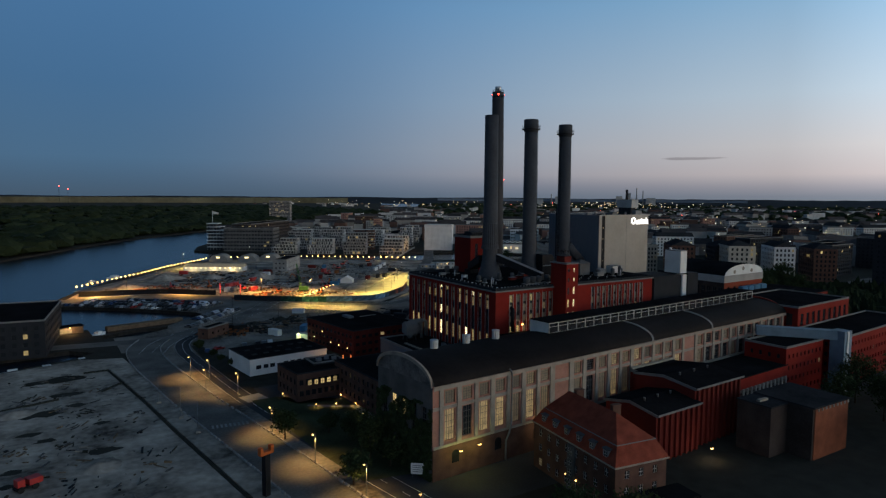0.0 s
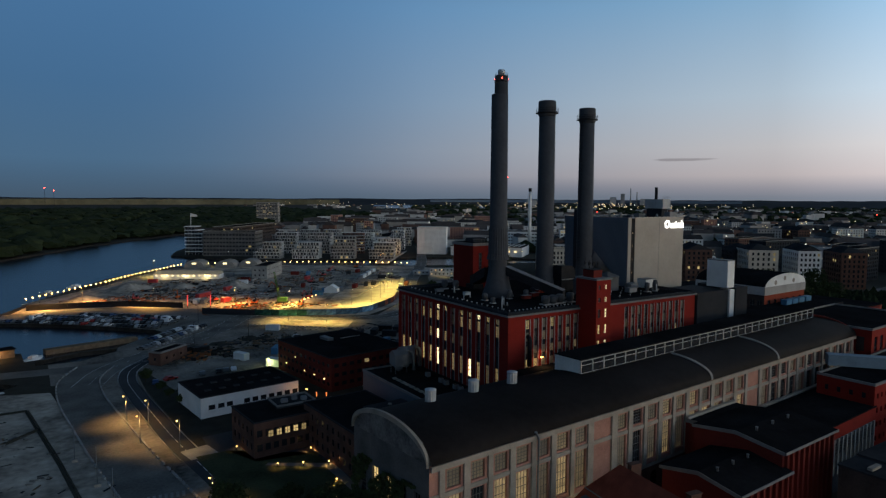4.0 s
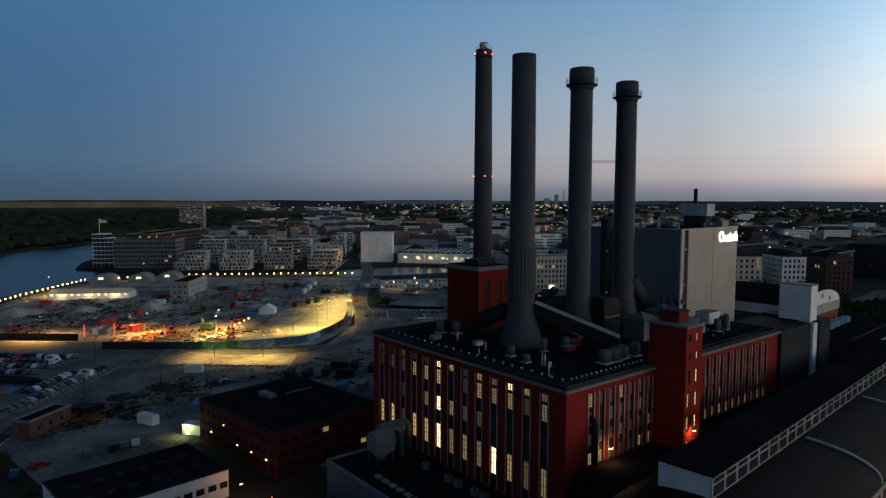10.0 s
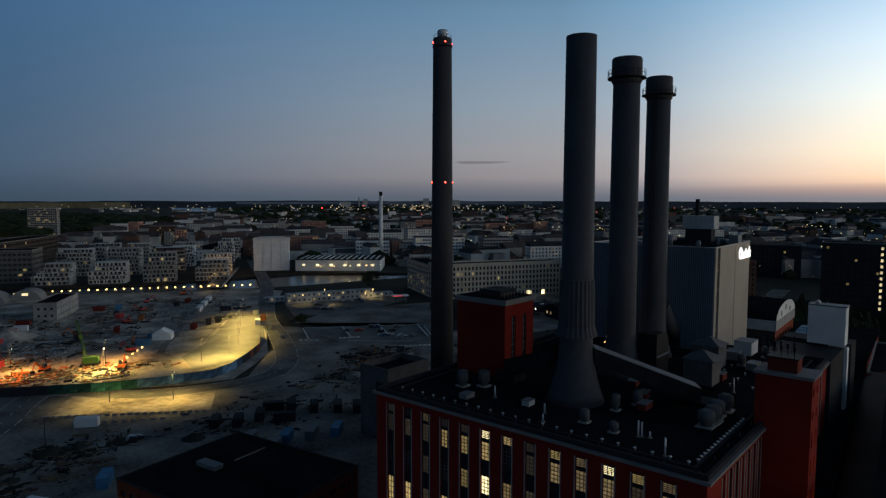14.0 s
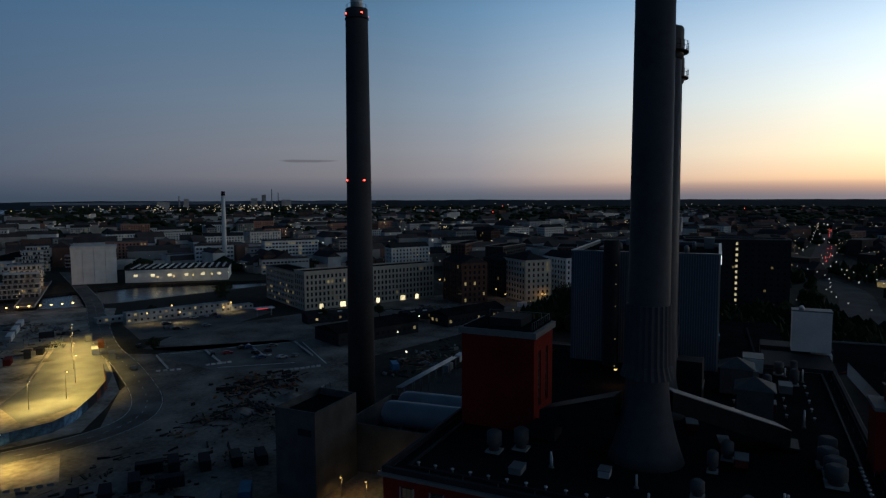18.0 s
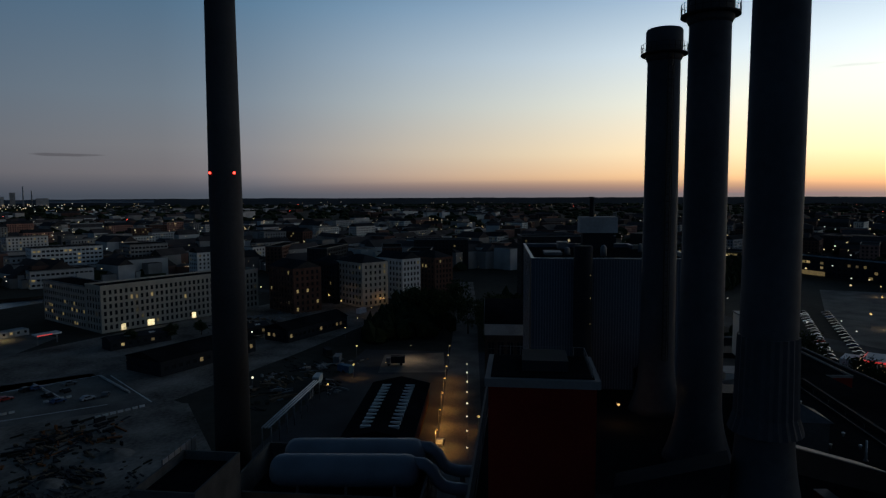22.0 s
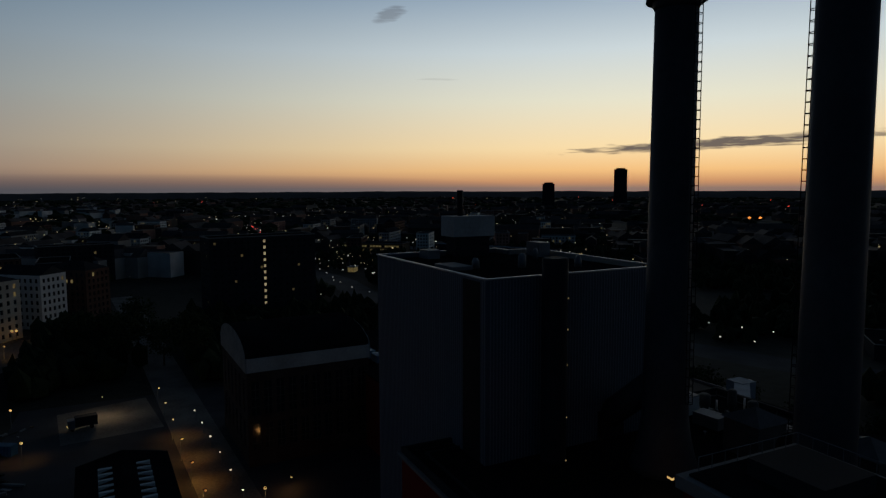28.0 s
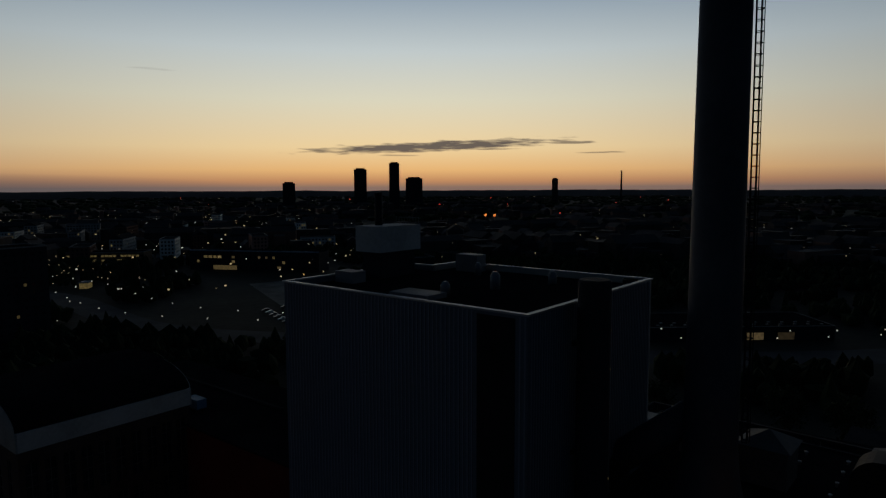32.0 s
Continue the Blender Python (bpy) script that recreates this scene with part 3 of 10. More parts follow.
def make_ground():
    from mathutils.geometry import tessellate_polygon
    rim = [(4850 * math.cos(a), 4850 * math.sin(a)) for a in np.linspace(0, 2 * math.pi, 73)[:-1]]
    loops = [rim, (LEFT_BANK + RIGHT_BANK)[::-1], NEAR_BASIN[::-1], DOCK_SLOT[::-1]]
    flat = [p for lp in loops for p in lp]
    tris = tessellate_polygon([[Vector((x, y, 0)) for x, y in lp] for lp in loops])
    bm = clear()
    v = [bm.verts.new((x, y, 0)) for x, y in flat]
    for t in tris:
        f = bm.faces.new([v[i] for i in t])
        if f.normal.z < 0:
            f.normal_flip()
    bm.normal_update()
    for f in bm.faces:
        if f.normal.z < 0:
            f.normal_flip()
    single("ground", bm, EARTH, "dark flat earth and scrub round the harbour", "ground", kind="structure")
    q = clear()
    for lp in loops[1:]:
        for a, b in zip(lp, lp[1:] + lp[:1]):
            q.faces.new([q.verts.new(p) for p in ((*a, -3), (*b, -3), (*b, 0), (*a, 0))])
    single("quay_wall", q, TARRED, "dark tarred timber quay walls along the harbour water", "quay", kind="structure")
    w = clear()
    w.faces.new([w.verts.new((x, y, -1.6)) for x, y in ((-900, -400), (1300, -400), (1300, 1900), (-900, 1900))])
    single("water", w, WATER, "dark calm harbour water", "water", kind="structure")
    s = clear()
    pts = [(r * math.cos(radians(a)), r * math.sin(radians(a)), 0.05) for r, rng in ((3300, range(36, 64, 3)), (4600, range(63, 35, -3))) for a in rng]
    s.faces.new([s.verts.new(p) for p in pts])
    single("sea", s, WATER, "pale strip of far sea below the horizon", "sea", kind="structure")


make_ground()
# sandy lots
ground_patch("sand_lot", [(-70, 15), (31, 15), (26.5, 50), (21.6, 82), (17.2, 114), (15.4, 132), (12.2, 163), (7.6, 202), (-6, 207), (-30, 199), (-70, 196)], SAND, "pale levelled sand lot with dark stains", "sand lot", 0.010)
ground_patch("building_site_ground", [(-8, 352), (40, 352), (80, 328), (92, 306), (131, 275), (147, 268), (165, 281), (178, 292), (222, 358), (290, 436), (282, 455), (230, 492),
             (170, 533), (118, 545), (66, 482), (46, 450), (8, 400)], SAND, "pale churned sand of the building site", "building site", 0.014)
ground_patch("yard_ground", [(36, 210), (50, 222), (78, 268), (98, 258), (128, 246), (176, 268), (205, 280), (262, 286), (236, 240), (190, 205), (140, 150), (98, 145), (74, 190), (40, 185)],
             YARD, "grey gravel yard behind the brick buildings", "yard", 0.018)
ground_patch("yard_apron", [(80, 200), (190, 205), (236, 238), (234, 248), (211, 281), (219, 325), (214, 336), (200, 306), (178, 292), (147, 262), (118, 280), (100, 300), (84, 262)], YARD, "worn gravel apron between the streets", "yard", 0.012)
ground_patch("street_apron", [(14, 208), (60, 212), (100, 214), (106, 285), (97, 304), (84, 314), (77, 290), (54, 274), (41, 266.5), (32, 256), (31, 249.5), (18.5, 240), (8, 240), (8, 210)], YARD, "worn gravel apron between the streets", "yard", 0.009)
ground_patch("service_yard", [(279, 163), (308, 167), (302, 190), (276, 187)], PALE_ASPHALT, "small asphalt yard lit by a lamp", "yard", 0.032)
ground_patch("quay_parking", [(-11, 338.8), (4.3, 329.2), (20.2, 316.5), (36.6, 300), (50.2, 284.4), (54, 273.2), (41.2, 266.9), (37, 262), (44, 247.6), (57.3, 263.1), (73, 279.5), (92, 302), (79, 331), (40, 360), (-8, 362)], PALE_ASPHALT, "worn asphalt parking strip along the quay", "parking", 0.022)
ground_patch("car_park", [(210, 280), (234, 246), (264, 283), (218, 324)], PALE_ASPHALT, "empty grey car park with pale bay lines", "car park", 0.026)
ground_patch("lit_forecourt", [(89.5, 274.8), (102.9, 289.7), (136.5, 261.2), (124.2, 243.8)], SAND, "asphalt forecourt under yellow light", "forecourt", 0.03)
ground_patch("plant_yard", [(36, 40), (260, 40), (310, 130), (310, 200), (98, 205), (98, 145), (60, 142), (38, 140)], ASPHALT, "dark asphalt yard of the power station", "yard", 0.006)
road_a, LINE_A = strip("road", [(45, -60), (34, 20), (27.2, 80), (23.0, 113), (19.9, 137), (17.5, 162), (15.2, 190), (16, 212), (22, 228)], 11.6, PALE_ASPHALT, "broad worn asphalt road beside the sand lot", "road", 0.034)
road_b, LINE_B = strip("side_road", [(18, 205), (30, 228), (72, 268), (98, 300), (118, 275), (148, 262), (172, 272), (200, 315), (222, 356), (262, 415), (300, 470), (345, 545), (400, 640)], 9.5, PALE_ASPHALT,
                       "asphalt street curving round the building site", "road", 0.038)
road_c, LINE_C = strip("lane", [(60, -60), (49, 20), (41, 70), (36.6, 98), (34.5, 118), (32.0, 143), (30.6, 165), (29.3, 187), (29.3, 206), (34, 222), (50, 242)], 5.4, ASPHALT, "dark two-lane street with pale lines", "road", 0.042)
road_d, LINE_D = strip("cross_road", [(-110, 226), (-50, 236), (18, 228), (32, 232)], 9, PALE_ASPHALT, "asphalt road crossing between the basins", "road", 0.046)
ground_patch("road_verge", [(52, 0), (44, 60), (39.6, 98), (37.4, 118), (35, 143), (32.4, 187), (33, 215), (20, 222), (17, 200), (20, 160), (26, 120), (33, 70), (40, 0)], YARD, "worn gravel verge between the road and the lane", "verge", 0.003)
ground_patch("crossing_pad", [(31.5, 133), (37.9, 134.3), (39.4, 126.4), (32.7, 126.6)], CONCRETE, "pale paved pad beside the lane", "paving", 0.07)
lit_street, LINE_E = strip("works_street", [(150, 146.5), (205, 150.8), (290, 157.2), (420, 167), (520, 176)], 11.5, PALE_ASPHALT, "works street lit by yellow lamps", "road", 0.05)
highway, LINE_H = strip("highway", [(1500, -40), (820, 30), (665, 62), (540, 40), (410, 42), (300, -20), (230, -50), (150, -120), (60, -260), (0, -420)], 20, ASPHALT, "wide highway with tail lights", "road", 0.054)
canal_street, LINE_S = strip("canal_street", [(520, 395), (461, 300), (440, 265), (421, 232), (420, 195), (423, 165)], 8.0, ASPHALT, "dark street in front of the flats", "road", 0.058)


def line_marks(name, line, offset, length, gap, width, label, z):
    bm = clear()
    for i in range(len(line) - 1):
        a, b = line[i], line[i + 1]
        t = (b - a)
        n = max(1, int(t.length / (length + gap)))
        d = t.normalized()
        s = Vector((-d.y, d.x))
        for k in range(n):
            c = a + t * (k + 0.5) / n + s * offset
            bm.faces.new([bm.verts.new((*(c + d * p * length / 2 + s * q * width / 2), z)) for p, q in ((-1, -1), (1, -1), (1, 1), (-1, 1))])
    return single(name, bm, WHITE_LINE, label, "road marking", kind="structure")


line_marks("road_marking", LINE_C, 0.0, 2.5, 3.0, 0.18, "broken white centre line on the dark lane", 0.062)
line_marks("lane_edge_line", LINE_C, 2.7, 9.0, 0.3, 0.15, "pale edge line on the dark lane", 0.063)
line_marks("lane_edge_line", LINE_C, -2.7, 9.0, 0.3, 0.15, "pale edge line on the dark lane", 0.064)
line_marks("road_marking", LINE_B, 0.0, 2.0, 3.0, 0.15, "broken white line along the curving street", 0.065)

line_marks("street_edge_line", LINE_B, 4.4, 6.0, 0.5, 0.16, "pale edge line on the curving street", 0.066)
line_marks("street_edge_line", LINE_B, -4.4, 6.0, 0.5, 0.16, "pale edge line on the curving street", 0.067)


def far_rim():
    """The low wooded rise all round the horizon."""
    bm = clear()
    n = 540
    rows = []
    for k in range(n):
        a = 2 * math.pi * k / n
        h = 43 + 5 * noise.noise((math.cos(a) * 9, math.sin(a) * 9, 1)) + 3.0 * noise.noise((math.cos(a) * 60, math.sin(a) * 60, 5))
        rows.append([bm.verts.new((r * math.cos(a), r * math.sin(a), z)) for r, z in ((4450, 0), (4650, h * 0.7), (4780, h))])
    for a, b in zip(rows, rows[1:] + rows[:1]):
        for k in range(2):
            bm.faces.new((a[k], b[k], b[k + 1], a[k + 1])).smooth = True
    single("far_ridge", bm, FAR_LAND, "low dark land along the horizon", "backdrop", kind="structure")


far_rim()
# Matt upright strip: the sea's sky reflection is put into its colour.
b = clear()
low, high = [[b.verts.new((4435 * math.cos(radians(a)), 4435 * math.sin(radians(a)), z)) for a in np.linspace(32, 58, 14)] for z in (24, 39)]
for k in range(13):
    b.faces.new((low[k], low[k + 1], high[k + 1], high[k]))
single("far_sound", b, FAR_SEA_SHEEN, "pale upright strip painted as sky-lit sea near the horizon", "backdrop", kind="structure")

b = clear()
low, high = [[b.verts.new((4430 * math.cos(radians(a)), 4430 * math.sin(radians(a)), z)) for a in np.linspace(66, 104, 20)] for z in (1, 36)]
for k in range(19):
    b.faces.new((low[k], low[k + 1], high[k + 1], high[k]))
single("far_field", b, FAR_FIELD, "dry meadow far off, its colour paled for haze", "backdrop", kind="structure")
for az, h in ((88.6, 96), (88.0, 82)):
    fm = thing("radio_mast", "far thin mast with a red beacon", "mast", (4000 * math.cos(radians(az)), 4000 * math.sin(radians(az)), 0), group="far radio masts")
    b = clear()
    beam(b, (0, 0, 0), (0, 0, h), 1.0, 6, 0.5)
    part("mast", b, BLACK_STEEL, fm)
    b = clear()
    bmesh.ops.create_icosphere(b, subdivisions=1, radius=3.0, matrix=Matrix.Translation((0, 0, h)))
    part("beacon", b, LAMP_RED, fm)


def woods():
    """Scrubby wood beyond the channel, joined clumps."""
    r = random.Random(5)
    bm = clear()
    base = clear()
    bmesh.ops.create_icosphere(base, subdivisions=1, radius=1)
    tv, tf = [v.co.copy() for v in base.verts], [[v.index for v in f.verts] for f in base.faces]
    base.free()
    verts, faces = [], []

    def clump(x, y, s, h):
        o = len(verts)
        for c in tv:
            k = 0.75 + 0.5 * r.random()
            verts.append((x + c.x * s * k, y + c.y * s * k, max(0, h * (0.45 + 0.55 * c.z * k))))
        faces.extend([[i + o for i in f] for f in tf])

    for _ in range(2600):
        a, s = r.random(), r.random()
        y = 500 + 2300 * a ** 1.6
        edge = np.interp(y, [470, 633, 721, 844, 1004, 1214, 1730], [-130, -45, 0, 64, 181, 370, 900]) - 14
        x = edge - 1500 * s ** 1.7
        clump(x, y, 7 + 9 * r.random() + y * 0.004, 8 + 9 * r.random())
    bm.free()
    me = bpy.data.meshes.new("woods")
    me.from_pydata(verts, [], faces)
    me.materials.append(WOOD_DARK)
    single("woods", me, None, "dark scrub wood on the far bank", "woods", kind="stuff")


woods()

# ---- the long hall ----
def long_hall():
    L, W, EAVE, RISE, TURN = 152.0, 22.0, 20.6, 4.5, 4.5
    t = thing("long_hall", "long works hall with a black barrel roof and tall pale-framed windows", "factory hall", (51.3, 54.2, 0), TURN)
    # south side: pale piers, two rows of openings between narrow pink jambs, brick plinth
    edges = [2.2 + 4.8 * i for i in range(8)] + [42.6 + 4.8 * i for i in range(11)] + [97.2 + 4.8 * i for i in range(12)]
    blind = {7, 18}
    brick = clear()
    cols = [(a + 1.05, b - 1.05) for k, (a, b) in enumerate(zip(edges, edges[1:])) if k not in blind]
    rows = [(8.2, 15.0), (16.3, 19.2)]
    wall_face(brick, (0, 0), (1, 0), L, 0, EAVE, cols, rows, 0.45)
    r = random.Random(11)
    warm = {0, 1, 2, 5, 8, 10, 12, 14, 16}

    def pick(i, j):
        v = r.random()
        if i < 18:
            return LIT_DIM if v < (0.62 if j == 0 and i in warm else 0.45) else FAINT if v < 0.9 else GLASS
        return LIT if v < 0.02 else FAINT if v < 0.3 else GLASS
    put_windows(t, (0, 0), (1, 0), cols, rows, pick, 0.45, (3, 4), FRAME_DARK)
    part("south_wall", brick, PINK_PLASTER, t, "worn pink plaster wall")
    for k, x in enumerate(edges):
        b = clear()
        wide = 0.78 if k in (7, 8) else 0.62 if k % 2 else 0.5
        box(b, x - wide, x + wide, -0.35, -0.003, 7.6, 19.7)
        part("pier", b, PALE_STONE, t)
    for z0, z1, d in ((7.0, 7.6, 0.45), (15.25, 15.95, 0.22), (19.75, 20.6, 0.6)):
        b = clear()
        box(b, 0, L, -d, -0.36 if d > 0.36 else -0.004, z0, z1)
        part("cornice", b, PALE_STONE, t)
    pl = clear()
    box(pl, -0.1, L, -0.30, -0.002, 0, 6.9)
    part("plinth", pl, BRICK, t, "brown brick plinth with arched openings")
    for k in range(12):
        b = clear()
        x = 6 + k * 12.3
        arch = [(x - 1.0, 3.0), (x + 1.0, 3.0), (x + 1.0, 5.0)] + [(x + math.cos(a), 5.0 + math.sin(a) * 0.8) for a in np.linspace(0.3, math.pi - 0.3, 6)] + [(x - 1.0, 5.0)]
        f = b.faces.new([b.verts.new((px, -0.306, pz)) for px, pz in arch])
        bmesh.ops.solidify(b, geom=[f], thickness=0.08)
        part("arched_window", b, LIT if k == 3 else GLASS, t)
    # gables with a blind arch
    arc = [(W / 2 - (W / 2) * math.cos(a), EAVE + RISE * math.sin(a)) for a in np.linspace(0, math.pi, 25)]
    gcols = [(2.0 + k * 4.0, 2.0 + k * 4.0 + 2.0) for k in range(5)]
    g = clear()
    wall_face(g, (0, W), (0, -1), W, 0, EAVE, gcols, [(6.5, 15.5)], 0.45)
    put_windows(t, (0, W), (0, -1), gcols, [(6.5, 10.7), (11.3, 15.5)], lambda i, j: LIT if (i in (1, 2) and j == 1) else GLASS, 0.45, (2, 2), FRAME_DARK)
    part("west_gable_wall", g, DARK_CONCRETE, t, "weathered gable wall overgrown with creeper")
    for x0, nm in ((0.0, "gable_arch"), (L - 0.5, "gable_arch")):
        b = clear()
        lo = [b.verts.new((x0, y, z)) for y, z in arc]
        hi = [b.verts.new((x0 + 0.5, y, z)) for y, z in arc]
        b.faces.new(lo)
        b.faces.new(hi[::-1])
        for k in range(len(arc)):
            b.faces.new((lo[k], hi[k], hi[(k + 1) % len(arc)], lo[(k + 1) % len(arc)]))
        part(nm, b, STAINED_STONE if x0 == 0 else DARK_RED, t, "stained arched gable field")
    rim = clear()
    for k in range(len(arc) - 1):
        (y0, z0), (y1, z1) = arc[k], arc[k + 1]
        for s0, s1 in ((-0.5, 0.0),):
            vs = [rim.verts.new(p) for p in ((s0, y0, z0 + 0.55), (s0, y1, z1 + 0.55), (s0, y1, z1 - 0.25), (s0, y0, z0 - 0.25), (s1 - .003, y0, z0 + 0.55), (s1 - .003, y1, z1 + 0.55), (s1 - .003, y1, z1 - 0.25), (s1 - .003, y0, z0 - 0.25))]
            for f in ((0, 1, 2, 3), (5, 4, 7, 6), (0, 4, 5, 1), (3, 2, 6, 7)):
                rim.faces.new([vs[i] for i in f])
    part("arch_moulding", rim, PALE_STONE, t)
    # other walls
    b = clear()
    box(b, 0.5, L - 0.5, W - 0.4, W, 0, EAVE)
    part("north_wall", b, PINK_PLASTER, t)
    b = clear()
    box(b, L - 0.4, L, 0.005, W, 0, EAVE)
    part("east_wall", b, DARK_RED, t)
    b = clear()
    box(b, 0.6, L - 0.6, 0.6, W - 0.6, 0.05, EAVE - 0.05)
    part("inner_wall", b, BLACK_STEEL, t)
    # barrel roof in bays with raised seams
    r = clear()
    out = [(W / 2 - (W / 2 + 0.5) * math.cos(a), EAVE + 0.1 + 3.85 * math.sin(a) ** 0.9) for a in np.linspace(0, math.pi, 25)]
    for k in range(24):
        (y0, z0), (y1, z1) = out[k], out[k + 1]
        f = r.faces.new([r.verts.new(p) for p in ((0.02, y0, z0), (L, y0, z0), (L, y1, z1), (0.02, y1, z1))])
        f.smooth = True
    bmesh.ops.remove_doubles(r, verts=r.verts, dist=0.001)
    part("roof", r, ROOF_SHEET, t)
    for x in (75.5, 105.5):
        b = clear()
        for k in range(1, 12):
            (y0, z0), (y1, z1) = out[k - 1], out[k]
            v = [b.verts.new(p) for p in ((x - .35, y0, z0 + .25), (x + .35, y0, z0 + .25), (x + .35, y1, z1 + .25), (x - .35, y1, z1 + .25), (x - .35, y0, z0), (x + .35, y0, z0), (x + .35, y1, z1), (x - .35, y1, z1))]
            for f in ((0, 1, 2, 3), (0, 3, 7, 4), (1, 5, 6, 2), (0, 4, 5, 1)):
                b.faces.new([v[i] for i in f])
        part("roof_rib", b, CONCRETE, t)
    # ridge monitor with glazed side
    x0, x1, y0, y1, zb, zt = 45.4, 149.5, 10.4, 17.5, 24.6, 27.0
    b = clear()
    box(b, x0, x1, y0, y0 + 0.25, zb - 0.2, zb)
    box(b, x0, x1, y0, y0 + 0.25, zt, zt + 0.25)
    box(b, x0, x1, y0 + 0.06, y0 + 0.2, zb + 1.5, zb + 1.62)
    part("monitor_sill", b, FRAME_PALE, t)
    m = 29
    for i in range(m + 1):
        b = clear()
        x = x0 + (x1 - x0) * i / m
        box(b, x - 0.11, x + 0.11, y0 + 0.002, y0 + 0.24, zb, zt)
        part("monitor_post", b, FRAME_PALE, t)
    for i in range(m):
        xa = x0 + (x1 - x0) * i / m + 0.16
        part("monitor_pane", pane_mesh((x1 - x0) / m - 0.32, zt - zb, GLASS), None, t, at=(xa, y0 + 0.12, zb))
    b = clear()
    box(b, x0, x0 + 0.3, y0 + 0.26, y1, zb - 1.2, zt + 0.2)
    box(b, x1 - 0.3, x1, y0 + 0.26, y1, zb - 1.2, zt + 0.2)
    box(b, x0 + 0.3, x1 - 0.3, y0 + 0.3, y1, zb - 1.0, zt - 0.1)
    part("monitor_end_wall", b, OFF_WHITE, t)
    b = clear()
    prism(b, [(x0 - 0.2, y0 - 0.15), (x1 + 0.2, y0 - 0.15), (x1 + 0.2, y1 + 0.2), (x0 - 0.2, y1 + 0.2)], zt + 0.26, [zt + 0.5, zt + 0.5, zt + 0.36, zt + 0.36])
    part("monitor_roof", b, FELT, t)
    b = clear()
    sweep(b, [(20.9, 0.9, EAVE + 0.5), (21.5, -0.6, EAVE + 0.5), (21.8, -0.9, EAVE - 0.4), (21.8, -0.9, 9), (21.2, -0.9, 6.5), (20.2, -0.9, 4.8), (20.1, -0.9, 0.3)], 0.22, 10)
    part("drain_pipe", b, GREY_STEEL, t)
    return t


long_hall()


def roof_vent(x, y, z, r=0.98, h=2.45):
    t = thing("roof_vent", "ribbed pale steel ventilator standing on a black roof", "roof vent", (x, y, z), group="hall roof vents")
    b = clear()
    revolve(b, [(r, 0.25), (r, h)], 24, flute=0.09)
    part("drum", b, BRIGHT_STEEL, t)
    b = clear()
    revolve(b, [(r * 0.9, -0.5), (r * 0.9, 0.3)], 16)
    part("base", b, GREY_STEEL, t)
    b = clear()
    revolve(b, [(r + 0.05, h), (r + 0.05, h + 0.12), (r * 0.3, h + 0.3)], 24)
    part("cap", b, BRIGHT_STEEL, t)
    return t


for vx, vy, vz in ((61.5, 70.3, 23.8), (71.0, 70.7, 23.9), (80.3, 71.0, 24.05)):
    roof_vent(vx, vy, vz)


